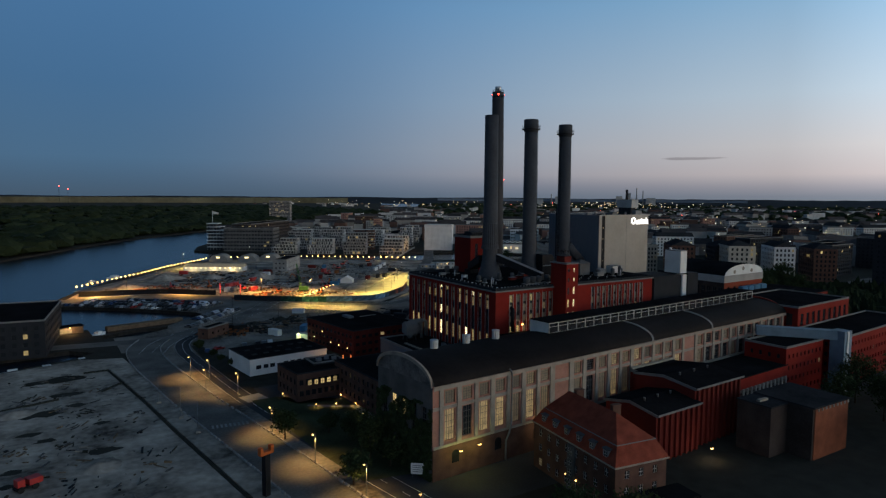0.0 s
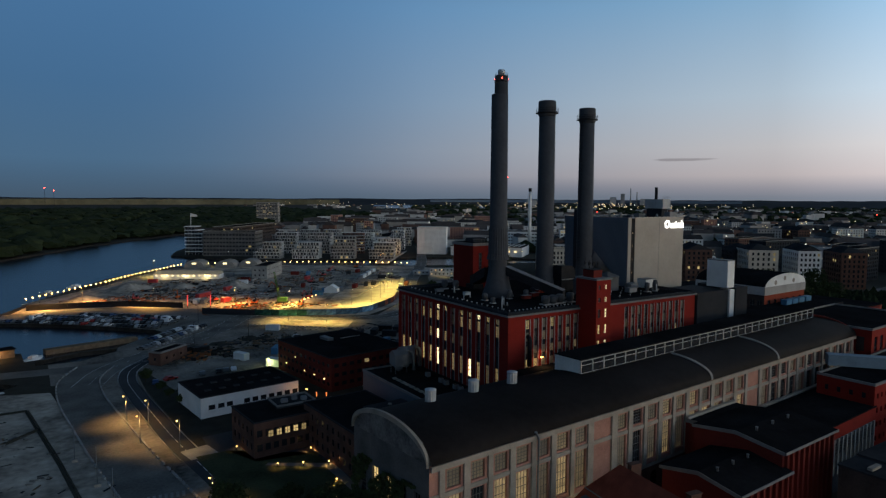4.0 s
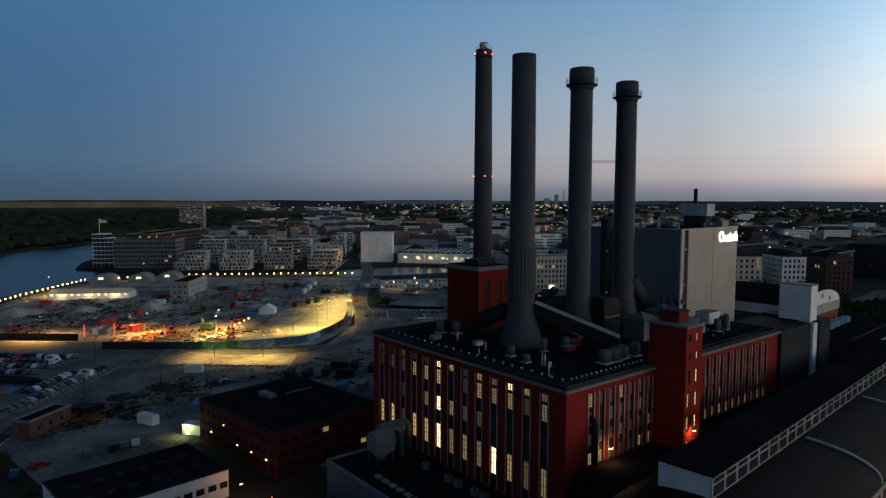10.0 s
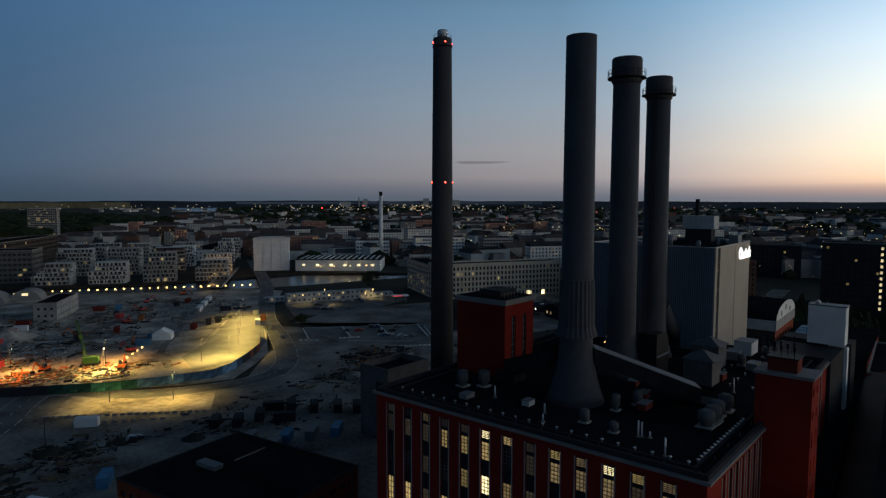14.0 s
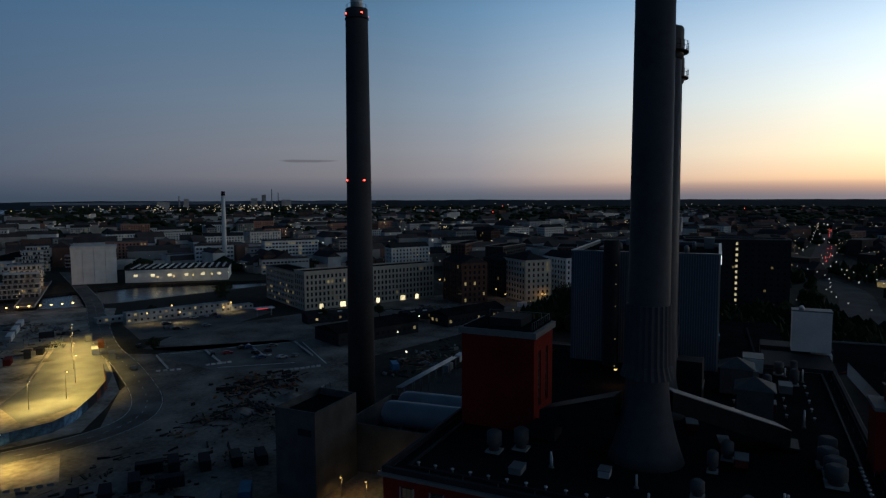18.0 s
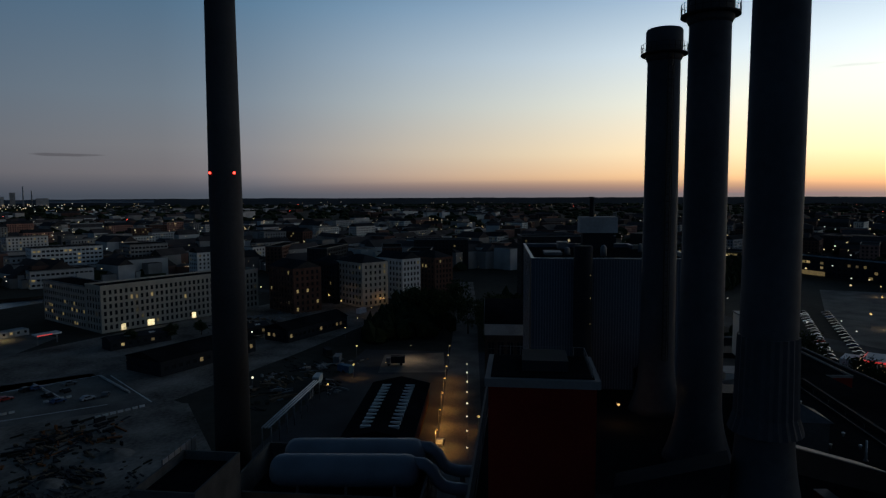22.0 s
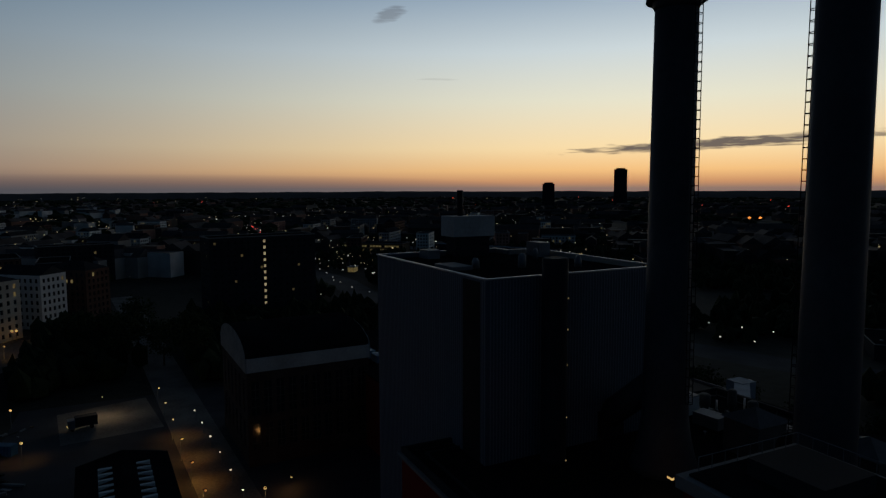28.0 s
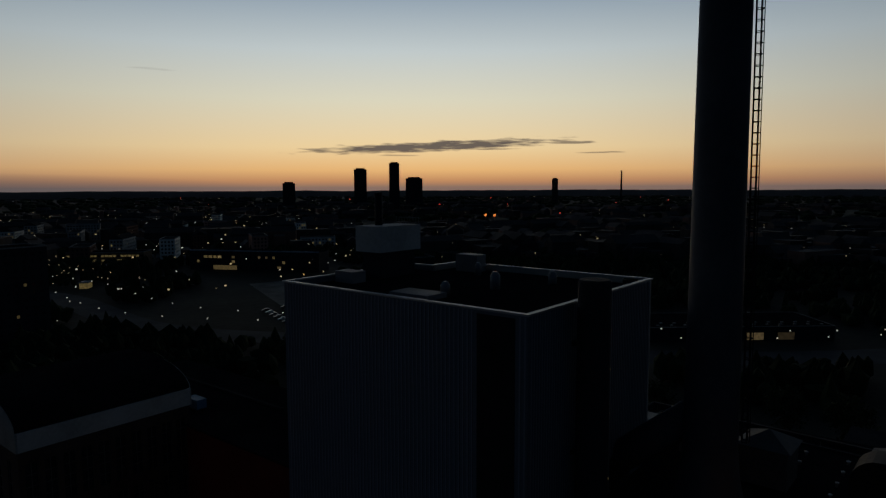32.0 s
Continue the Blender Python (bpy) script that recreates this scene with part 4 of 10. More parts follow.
# ---- the boiler house ----
def boiler_house():
    t = thing("boiler_house", "red plastered power station block with tall window strips", "power station")
    X0, X1, Y0, Y1, H = 94.5, 162.0, 90.0, 141.3, 32.6
    r = random.Random(21)
    west, south, wing = clear(), clear(), clear()
    wcols = [(Y1 - (94.2 + 3.67 * i) - 0.82, Y1 - (94.2 + 3.67 * i) + 0.82) for i in range(13)][::-1]
    wrows = [(5.9, 8.2), (10.0, 12.5), (15.2, 19.7), (22.2, 24.8), (27.1, 29.7), (30.2, 31.3)]
    # what each strip shows from the lowest row up: b bright, l lit, m half lit, d dim, f faint
    shown = ("..m.ff", ".fl.f.", ".ffffd", "dfm.mf", "f.mmmf", "lbbblb", "mlll.l", "ffdfff", ".fdfdm", ".mb.dd", ".ml.db", "fdd.dm", ".fl.dd")

    def pick_w(i, j):
        return {"b": LIT_BRIGHT, "l": LIT, "m": LIT_MID, "d": LIT_DIM, "f": FAINT, ".": GLASS}[shown[i][j]]

    def strips(bm, org, u, length, cols, z0, z1, rows, pick, wall_label, nm):
        """Wall with tall recessed strips: panes and dark spandrels between pale jambs."""
        wall_face(bm, org, u, length, 0, H, cols, [(z0, z1)], 0.5)
        part(nm, bm, RED, t, wall_label)
        rz, nx, ny = math.atan2(u[1], u[0]), u[1], -u[0]
        put_windows(t, org, u, cols, rows, pick, 0.46, (2, 4), FRAME_DARK)
        w = cols[0][1] - cols[0][0]
        gaps = [(z0, rows[0][0])] + [(a[1], b[0]) for a, b in zip(rows, rows[1:])] + [(rows[-1][1], z1)]
        for a0, a1 in cols:
            for b0, b1 in gaps:
                if b1 - b0 > 0.05:
                    part("spandrel", pane_mesh(w, round(b1 - b0, 2), DARK_CLAD), None, t, at=(org[0] + a0 * u[0] - 0.36 * nx, org[1] + a0 * u[1] - 0.36 * ny, b0), rz=rz)
            for a in (a0 - 0.10, a1 - 0.08):
                part("jamb", pane_mesh(0.18, z1 - z0, JAMB), None, t, at=(org[0] + a * u[0] + 0.075 * nx, org[1] + a * u[1] + 0.075 * ny, z0), rz=rz)

    strips(west, (X0, Y1), (0, -1), Y1 - Y0, wcols, 5.6, 31.6, wrows, pick_w, "red plaster wall with thirteen window strips", "west_wall")
    scols = [(100.3 + 2.55 * i - 0.68 - X0, 100.3 + 2.55 * i + 0.68 - X0) for i in range(7)] + [(133.7 + 2.53 * i - 0.66 - X0, 133.7 + 2.53 * i + 0.66 - X0) for i in range(10)]
    srows = [(20.2, 22.0), (23.3, 25.1), (26.3, 28.4), (29.2, 31.3)]

    def pick_s(i, j):
        v = r.random()
        if j == 0:
            return (LIT if v < 0.75 else LIT_MID) if i > 6 else (LIT, LIT_MID, FAINT, FAINT, FAINT, LIT_MID, LIT)[i]
        return LIT_MID if (i, j) in ((0, 3), (3, 3)) else LIT_DIM if v < 0.16 else FAINT if v < 0.8 else GLASS

    strips(south, (X0, Y0), (1, 0), X1 - X0, scols, 19.8, 31.6, srows, pick_s, "red plaster wall with narrow window strips", "south_wall")
    b = clear()
    box(b, X1 - 0.4, X1, Y0 + 0.005, Y1, 0, H)
    box(b, X0 + 0.005, X1 - 0.4, Y1 - 0.4, Y1 - 0.003, 0, H)
    part("rear_wall", b, RED, t)
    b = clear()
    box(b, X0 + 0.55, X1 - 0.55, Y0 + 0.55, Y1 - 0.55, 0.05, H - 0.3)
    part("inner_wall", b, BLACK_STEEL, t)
    b = clear()
    for x0, x1, y0, y1 in ((X0 - 0.5, X1 + 0.4, Y0 - 0.5, Y0 + 0.5), (X0 - 0.5, X1 + 0.4, Y1 - 0.5, Y1 + 0.5), (X0 - 0.5, X0 + 0.5, Y0 + 0.5, Y1 - 0.5), (X1 - 0.6, X1 + 0.4, Y0 + 0.5, Y1 - 0.5)):
        b = clear()
        box(b, x0, x1, y0, y1, H, H + 0.36)
        part("cornice", b, CORNICE, t, "pale grey cornice round the roof")
    b = clear()
    box(b, X0 + 0.5, X1 - 0.6, Y0 + 0.5, Y1 - 0.5, H - 0.2, H + 0.45)
    part("roof", b, FELT, t)
    # black parapet set back from the cornice, with short pale posts along it
    b = clear()
    for x0, x1, y0, y1 in ((X0 - 0.1, X1, Y0 - 0.1, Y0 + 0.35), (X0 - 0.1, X1, Y1 - 0.35, Y1 + 0.1), (X0 - 0.1, X0 + 0.35, Y0 + 0.35, Y1 - 0.35), (X1 - 0.35, X1, Y0 + 0.35, Y1 - 0.35)):
        box(b, x0, x1, y0, y1, H + 0.362, H + 1.0)
    part("parapet", b, DARK_CLAD, t, "black sheet parapet")
    b = clear()
    for x0, x1, y0, y1 in ((X0 + 2.0, X1 - 2, Y0 + 2.0, Y0 + 2.3), (X0 + 2.0, X1 - 2, Y1 - 2.3, Y1 - 2.0), (X0 + 2.0, X0 + 2.3, Y0 + 2.3, Y1 - 2.3), (X1 - 2.3, X1 - 2.0, Y0 + 2.3, Y1 - 2.3)):
        box(b, x0, x1, y0, y1, H + 0.45, H + 0.7)
    part("roof_kerb", b, DARK_CLAD, t)
    for k in range(14):
        b = clear()
        beam(b, (0, 0, 0), (0, 0, 0.5), 0.035, 5)
        part("lightning_post", b, GREY_STEEL, t, at=(X0 + 1.2 + k * (X1 - X0 - 2.4) / 13, Y0 + 1.2, H + 0.45))
    for k in range(1, 12):
        b = clear()
        beam(b, (0, 0, 0), (0, 0, 0.5), 0.035, 5)
        part("lightning_post", b, GREY_STEEL, t, at=(X0 + 1.2, Y0 + 1.2 + k * (Y1 - Y0 - 2.4) / 12, H + 0.45))
    # stair tower
    tx0, tx1, ty0, ty1, th = 116.6, 121.4, 84.3, 91.1, 40.2
    b = clear()
    tcols = [(0.6, 1.4), (2.85, 3.65)]
    trows = [(19.6, 21.6), (23.5, 25.6), (27.2, 29.4), (31.1, 33.2), (34.9, 36.0), (37.9, 39.0)]
    wall_face(b, (tx0, ty0), (1, 0), tx1 - tx0, 0, th, tcols, trows, 0.3)
    wall_face(b, (tx1, ty0), (0, 1), ty1 - ty0, 0, th, [], [], 0.3)
    wall_face(b, (tx1, ty1), (-1, 0), tx1 - tx0, 0, th, [], [], 0.3)
    wall_face(b, (tx0, ty1), (0, -1), ty1 - ty0, 0, th, [], [], 0.3)
    tower = part("stair_tower", b, RED, t, "square red stair tower")
    put_windows(tower, (tx0, ty0), (1, 0), tcols, trows, lambda i, j: LIT_SOFT if i == 1 else LIT if j < 3 else GLASS, 0.3, (1, 2), FRAME_DARK)
    b = clear()
    box(b, tx0 + 0.35, tx1 - 0.35, ty0 + 0.35, ty1 - 0.35, 10, th - 0.1)
    part("tower_core", b, BLACK_STEEL, tower)
    b = clear()
    box(b, tx0 - 0.25, tx1 + 0.25, ty0 - 0.25, ty1 + 0.25, th, th + 0.4)
    part("tower_cornice", b, CORNICE, tower)
    b = clear()
    box(b, tx0 + 1.0, tx1 - 1.0, ty0 + 2.0, ty1 - 1.2, th + 0.4, th + 2.2)
    part("tower_head", b, DARK_RED, tower)
    b = clear()
    box(b, tx0 + 0.8, tx1 - 0.8, ty0 + 1.8, ty1 - 1.0, th + 2.2, th + 2.35)
    for k in range(7):
        x, y = tx0 + 1.0 + k * 0.45, ty0 + 2.4 + (k * 1.7) % 4
        beam(b, (x, y, th + 2.3), (x, y, th + 3.8 + (k % 3) * 0.6), 0.05, 5)
        box(b, x - 0.2, x + 0.2, y - 0.15, y + 0.15, th + 3.3, th + 4.0)
    part("antenna_rack", b, BLACK_STEEL, tower)
    return t


boiler_house()


def stack(name, label, x, y, z0, top, r0, r1, mat, collar=True, ladder=True, flare=None, fluted=None, az=20):
    t = thing(name, label, "chimney", (x, y, 0))
    prof = []
    if flare:
        for k in range(9):
            s = k / 8
            prof.append((r0 + (flare[0] - r0) * (1 - s) ** 2.2, z0 + flare[1] * s))
    prof += [(r0, z0 + (flare[1] + 0.5 if flare else 0)), (r1, top)]
    b = clear()
    revolve(b, prof, 40)
    part("shaft", b, mat, t)
    if fluted:
        b = clear()
        revolve(b, [(r0 + 0.75, fluted[0] - 1.5), (r0 + 0.3, fluted[0]), (r0 + 0.14, fluted[1])], 48, flute=0.13)
        part("fluted_sleeve", b, mat, t)
    b = clear()
    revolve(b, [(r1 * 0.86, top - 1.0), (r1 * 0.86, top + 0.02)], 32)
    part("mouth", b, BLACK_STEEL, t)
    if collar:
        b = clear()
        revolve(b, [(r1 + 0.02, top - 4.4), (r1 + 0.3, top - 3.9), (r1 + 0.3, top - 0.35), (r1 + 0.15, top - 0.05), (r1 * 0.9, top)], 40)
        part("crown", b, mat, t)
        b = clear()
        revolve(b, [(r1 + 0.95, top - 3.5), (r1 + 0.95, top - 3.3)], 32)
        part("gallery_floor", b, BLACK_STEEL, t)
        b = clear()
        for k in range(24):
            a = 2 * math.pi * k / 24
            c, s = (r1 + 0.9) * math.cos(a), (r1 + 0.9) * math.sin(a)
            beam(b, (c, s, top - 3.3), (c, s, top - 2.1), 0.035, 4)
            a2 = 2 * math.pi * (k + 1) / 24
            for z in (top - 2.7, top - 2.1):
                beam(b, (c, s, z), ((r1 + 0.9) * math.cos(a2), (r1 + 0.9) * math.sin(a2), z), 0.03, 4)
        part("gallery_rail", b, BLACK_STEEL, t)
    if ladder:
        b = clear()
        a = radians(az)
        d, s = Vector((math.cos(a), math.sin(a), 0)), Vector((-math.sin(a), math.cos(a), 0))
        lo, hi = z0 + (flare[1] if flare else 2), top - 3.4
        for side in (-0.3, 0.3):
            beam(b, (*(d * (r0 + 0.28) + s * side).xy, lo), (*(d * (r1 + 0.28) + s * side).xy, hi), 0.045, 4)
        n = int((hi - lo) / 0.9)
        for k in range(n):
            z = lo + (hi - lo) * k / n
            rr = r0 + (r1 - r0) * (z - lo) / (hi - lo) + 0.28
            beam(b, (*(d * rr - s * 0.3).xy, z), (*(d * rr + s * 0.3).xy, z), 0.03, 4)
        part("ladder", b, BLACK_STEEL, t)
        b = clear()
        n = int((hi - lo) / 0.95)
        for k in range(n + 1):
            z = lo + (hi - lo) * k / n
            rr = r0 + (r1 - r0) * (z - lo) / (hi - lo) + 0.28
            pts = [d * rr + s * 0.36, d * (rr + 0.42) + s * 0.36, d * (rr + 0.64), d * (rr + 0.42) - s * 0.36, d * rr - s * 0.36]
            for p, q in zip(pts, pts[1:]):
                beam(b, (p.x, p.y, z), (q.x, q.y, z), 0.045, 4)
            if k < n:
                z2 = lo + (hi - lo) * (k + 1) / n
                for p in pts[1:4]:
                    beam(b, (p.x, p.y, z), (p.x, p.y, z2), 0.045, 4)
        part("ladder_cage", b, BLACK_STEEL, t)
    return t


ROOF = 33.0
stack("steel_chimney", "plain dark steel chimney with a fluted foot", 110.6, 114.8, ROOF, 87.0, 2.4, 2.2, SMOKESTACK, False, False, (4.4, 11.0), (44.5, 51.5))
stack("collared_chimney", "dark chimney with a railed crown and a caged ladder", 128.2, 115.7, ROOF, 86.9, 2.45, 2.2, SMOKESTACK, True, True, (4.0, 8.0), None, 2)
stack("collared_chimney", "dark railed chimney with a flue leaning on its foot", 145.3, 117.0, ROOF, 86.3, 2.4, 2.15, SMOKESTACK, True, True, (3.8, 8.0), None, 188)
tall = stack("tall_chimney", "slender dark concrete chimney with red warning lights", 172.5, 193.6, 0, 110.2, 3.6, 2.75, STACK_TALL, False, False)
b = clear()
revolve(b, [(1.5, 110.2), (1.5, 112.5), (1.3, 112.7)], 24)
part("flue_tip", b, BRIGHT_STEEL, tall, "bright steel flue tip")
b = clear()
for k in range(16):
    a, c = 2 * math.pi * k / 16, 2 * math.pi * (k + 1) / 16
    beam(b, (2.6 * math.cos(a), 2.6 * math.sin(a), 110.2), (2.6 * math.cos(a), 2.6 * math.sin(a), 111.2), 0.04, 4)
    beam(b, (2.6 * math.cos(a), 2.6 * math.sin(a), 111.2), (2.6 * math.cos(c), 2.6 * math.sin(c), 111.2), 0.04, 4)
part("crown_rail", b, GREY_STEEL, tall)
b = clear()
revolve(b, [(2.78, 107.6), (2.95, 107.7), (2.95, 107.9), (2.78, 108.0)], 32)
part("crown_ring", b, BLACK_STEEL, tall)
for z, rr in ((108.9, 2.85), (68.2, 3.2)):
    for k in range(4):
        a = radians(-123 + 90 * k)
        b = clear()
        bmesh.ops.create_icosphere(b, subdivisions=2, radius=0.24, matrix=Matrix.Translation((rr * math.cos(a), rr * math.sin(a), z)))
        part("beacon", b, LAMP_RED, tall, "red warning light")
        b = clear()
        box(b, rr * math.cos(a) - 0.25, rr * math.cos(a) + 0.25, rr * math.sin(a) - 0.25, rr * math.sin(a) + 0.25, z - 0.5, z - 0.26)
        part("beacon_bracket", b, BLACK_STEEL, tall)


# ---- things on the boiler house roof ----
def flue_ducts():
    t = thing("flue_duct", "black sloping flue duct with a pale top", "duct", (0, 0, 0))
    for (a, c, w, h) in (((112.3, 112.8, 41.2), (121.0, 100.0, 35.6), 3.0, 2.3), ((110.0, 118.0, 40.5), (112.0, 127.5, 37.0), 3.0, 2.6)):
        a, c = Vector(a), Vector(c)
        d = (c - a).normalized()
        s = Vector((-d.y, d.x, 0)).normalized() * w / 2
        b = clear()
        v = [b.verts.new(p) for p in (a - s, a + s, c + s, c - s, a - s - Vector((0, 0, h)), a + s - Vector((0, 0, h)), c + s - Vector((0, 0, h)), c - s - Vector((0, 0, h)))]
        for f in ((0, 1, 2, 3), (7, 6, 5, 4), (0, 4, 5, 1), (1, 5, 6, 2), (2, 6, 7, 3), (3, 7, 4, 0)):
            b.faces.new([v[i] for i in f])
        part("duct_run", b, BLACK_STEEL, t)
        b = clear()
        up = Vector((0, 0, 0.12))
        v = [b.verts.new(p) for p in (a - s * 1.05 + up, a + s * 1.05 + up, c + s * 1.05 + up, c - s * 1.05 + up, a - s * 1.05 + up * .1, a + s * 1.05 + up * .1, c + s * 1.05 + up * .1, c - s * 1.05 + up * .1)]
        for f in ((0, 1, 2, 3), (0, 4, 5, 1), (1, 5, 6, 2), (2, 6, 7, 3), (3, 7, 4, 0)):
            b.faces.new([v[i] for i in f])
        part("duct_cover", b, GREY_STEEL if c.y < a.y else BLACK_STEEL, t)
        b = clear()
        box(b, c.x - 1.8, c.x + 1.8, c.y - 1.8, c.y + 1.8, 33.4, c.z - h + 0.4)
        part("duct_foot", b, BLACK_STEEL, t)
    for x, y in ((131.5, 111.5),):
        t2 = thing("flue_bend", "large black rounded flue bend beside a chimney", "duct", (x, y, 33.4))
        b = clear()
        prof = [(-2.2, 0), (3.2, 0), (3.2, 5.0)] + [(3.2 - 2.2 + 2.2 * math.cos(q), 5.0 + 2.2 * math.sin(q)) for q in np.linspace(0.2, math.pi / 2, 6)] + [(-2.2, 7.2)]
        lo = [b.verts.new((px, -1.7, pz)) for px, pz in prof]
        hi = [b.verts.new((px, 1.7, pz)) for px, pz in prof]
        b.faces.new(lo)
        b.faces.new(hi[::-1])
        for k in range(len(prof)):
            b.faces.new((lo[k], hi[k], hi[(k + 1) % len(prof)], lo[(k + 1) % len(prof)]))
        part("bend_shell", b, BLACK_STEEL, t2)
        for k in (-1, 1):
            b = clear()
            box(b, -2.0, 3.0, k * 1.75 - 0.08, k * 1.75 + 0.08, 3.2, 3.5)
            part("bend_stiffener", b, GREY_STEEL, t2)
    t3 = thing("leaning_flue", "sloping grey flue leaning against a chimney foot", "duct", (0, 0, 0))
    b = clear()
    beam(b, (146.4, 116.0, 43.0), (155.6, 116.7, 35.2), 1.6, 18)
    part("flue_pipe", b, SMOKESTACK, t3)
    b = clear()
    box(b, 154.0, 157.6, 115.0, 118.6, 33.4, 36.6)
    part("flue_foot", b, BLACK_STEEL, t3)


flue_ducts()


def roof_hut(x, y, z, w, d, h, rise, wall, label):
    t = thing("roof_hut", label, "roof hut", (x, y, z))
    b = clear()
    box(b, -w / 2, w / 2, -d / 2, d / 2, 0, h)
    part("wall", b, wall, t)
    b = clear()
    o = 0.35
    a = [(-w / 2 - o, -d / 2 - o, h), (w / 2 + o, -d / 2 - o, h), (w / 2 + o, d / 2 + o, h), (-w / 2 - o, d / 2 + o, h), (0, 0, h + rise)]
    v = [b.verts.new(p) for p in a]
    for f in ((0, 1, 4), (1, 2, 4), (2, 3, 4), (3, 0, 4), (3, 2, 1, 0)):
        b.faces.new([v[i] for i in f])
    part("roof", b, DULL_STEEL, t)
    return t


roof_hut(131.8, 103.0, 33.4, 4.6, 4.6, 4.0, 1.4, DARK_CONCRETE, "small grey hut with a pyramid roof on the boiler house")
roof_hut(143.0, 105.5, 33.4, 4.6, 4.6, 4.0, 1.4, DARK_CONCRETE, "small grey hut with a pyramid roof beside the ducts")


def red_block():
    t = thing("red_block", "tall windowless red plastered block with a flat black roof", "plant block", (112.6, 129.2, 0))
    b = clear()
    wall_face(b, (0, 0), (1, 0), 8.8, 0, 45.6, [(2.0, 3.2), (5.4, 6.6)], [(36.0, 43.5)], 0.3)
    wall_face(b, (8.8, 0), (0, 1), 10.2, 0, 45.6, [], [])
    wall_face(b, (8.8, 10.2), (-1, 0), 8.8, 0, 45.6, [], [])
    wall_face(b, (0, 10.2), (0, -1), 10.2, 0, 45.6, [], [])
    part("wall", b, BLOCK_RED, t)
    put_windows(t, (0, 0), (1, 0), [(2.0, 3.2), (5.4, 6.6)], [(36.0, 43.5)], lambda i, j: GLASS, 0.3, (1, 5), FRAME_DARK)
    b = clear()
    box(b, 0.35, 8.4, 0.35, 9.8, 1, 45.0)
    part("inner_wall", b, BLACK_STEEL, t)
    b = clear()
    box(b, -0.35, 9.15, -0.35, 10.55, 45.6, 46.4)
    part("cornice", b, CORNICE, t)
    b = clear()
    box(b, 0.2, 8.6, 0.2, 10.0, 46.4, 46.55)
    part("roof", b, FELT, t)
    b = clear()
    box(b, 2.2, 7.0, 2.5, 7.0, 46.55, 47.6)
    part("roof_hatch", b, DARK_CLAD, t)
    b = clear()
    for k in range(9):
        beam(b, (0.4 + k * 1.0, 0.4, 46.4), (0.4 + k * 1.0, 0.4, 47.5), 0.03, 4)
        beam(b, (8.5, 0.4 + k * 1.12, 46.4), (8.5, 0.4 + k * 1.12, 47.5), 0.03, 4)
    beam(b, (0.4, 0.4, 47.5), (8.5, 0.4, 47.5), 0.03, 4)
    beam(b, (8.5, 0.4, 47.5), (8.5, 9.4, 47.5), 0.03, 4)
    part("rail", b, GREY_STEEL, t)


red_block()


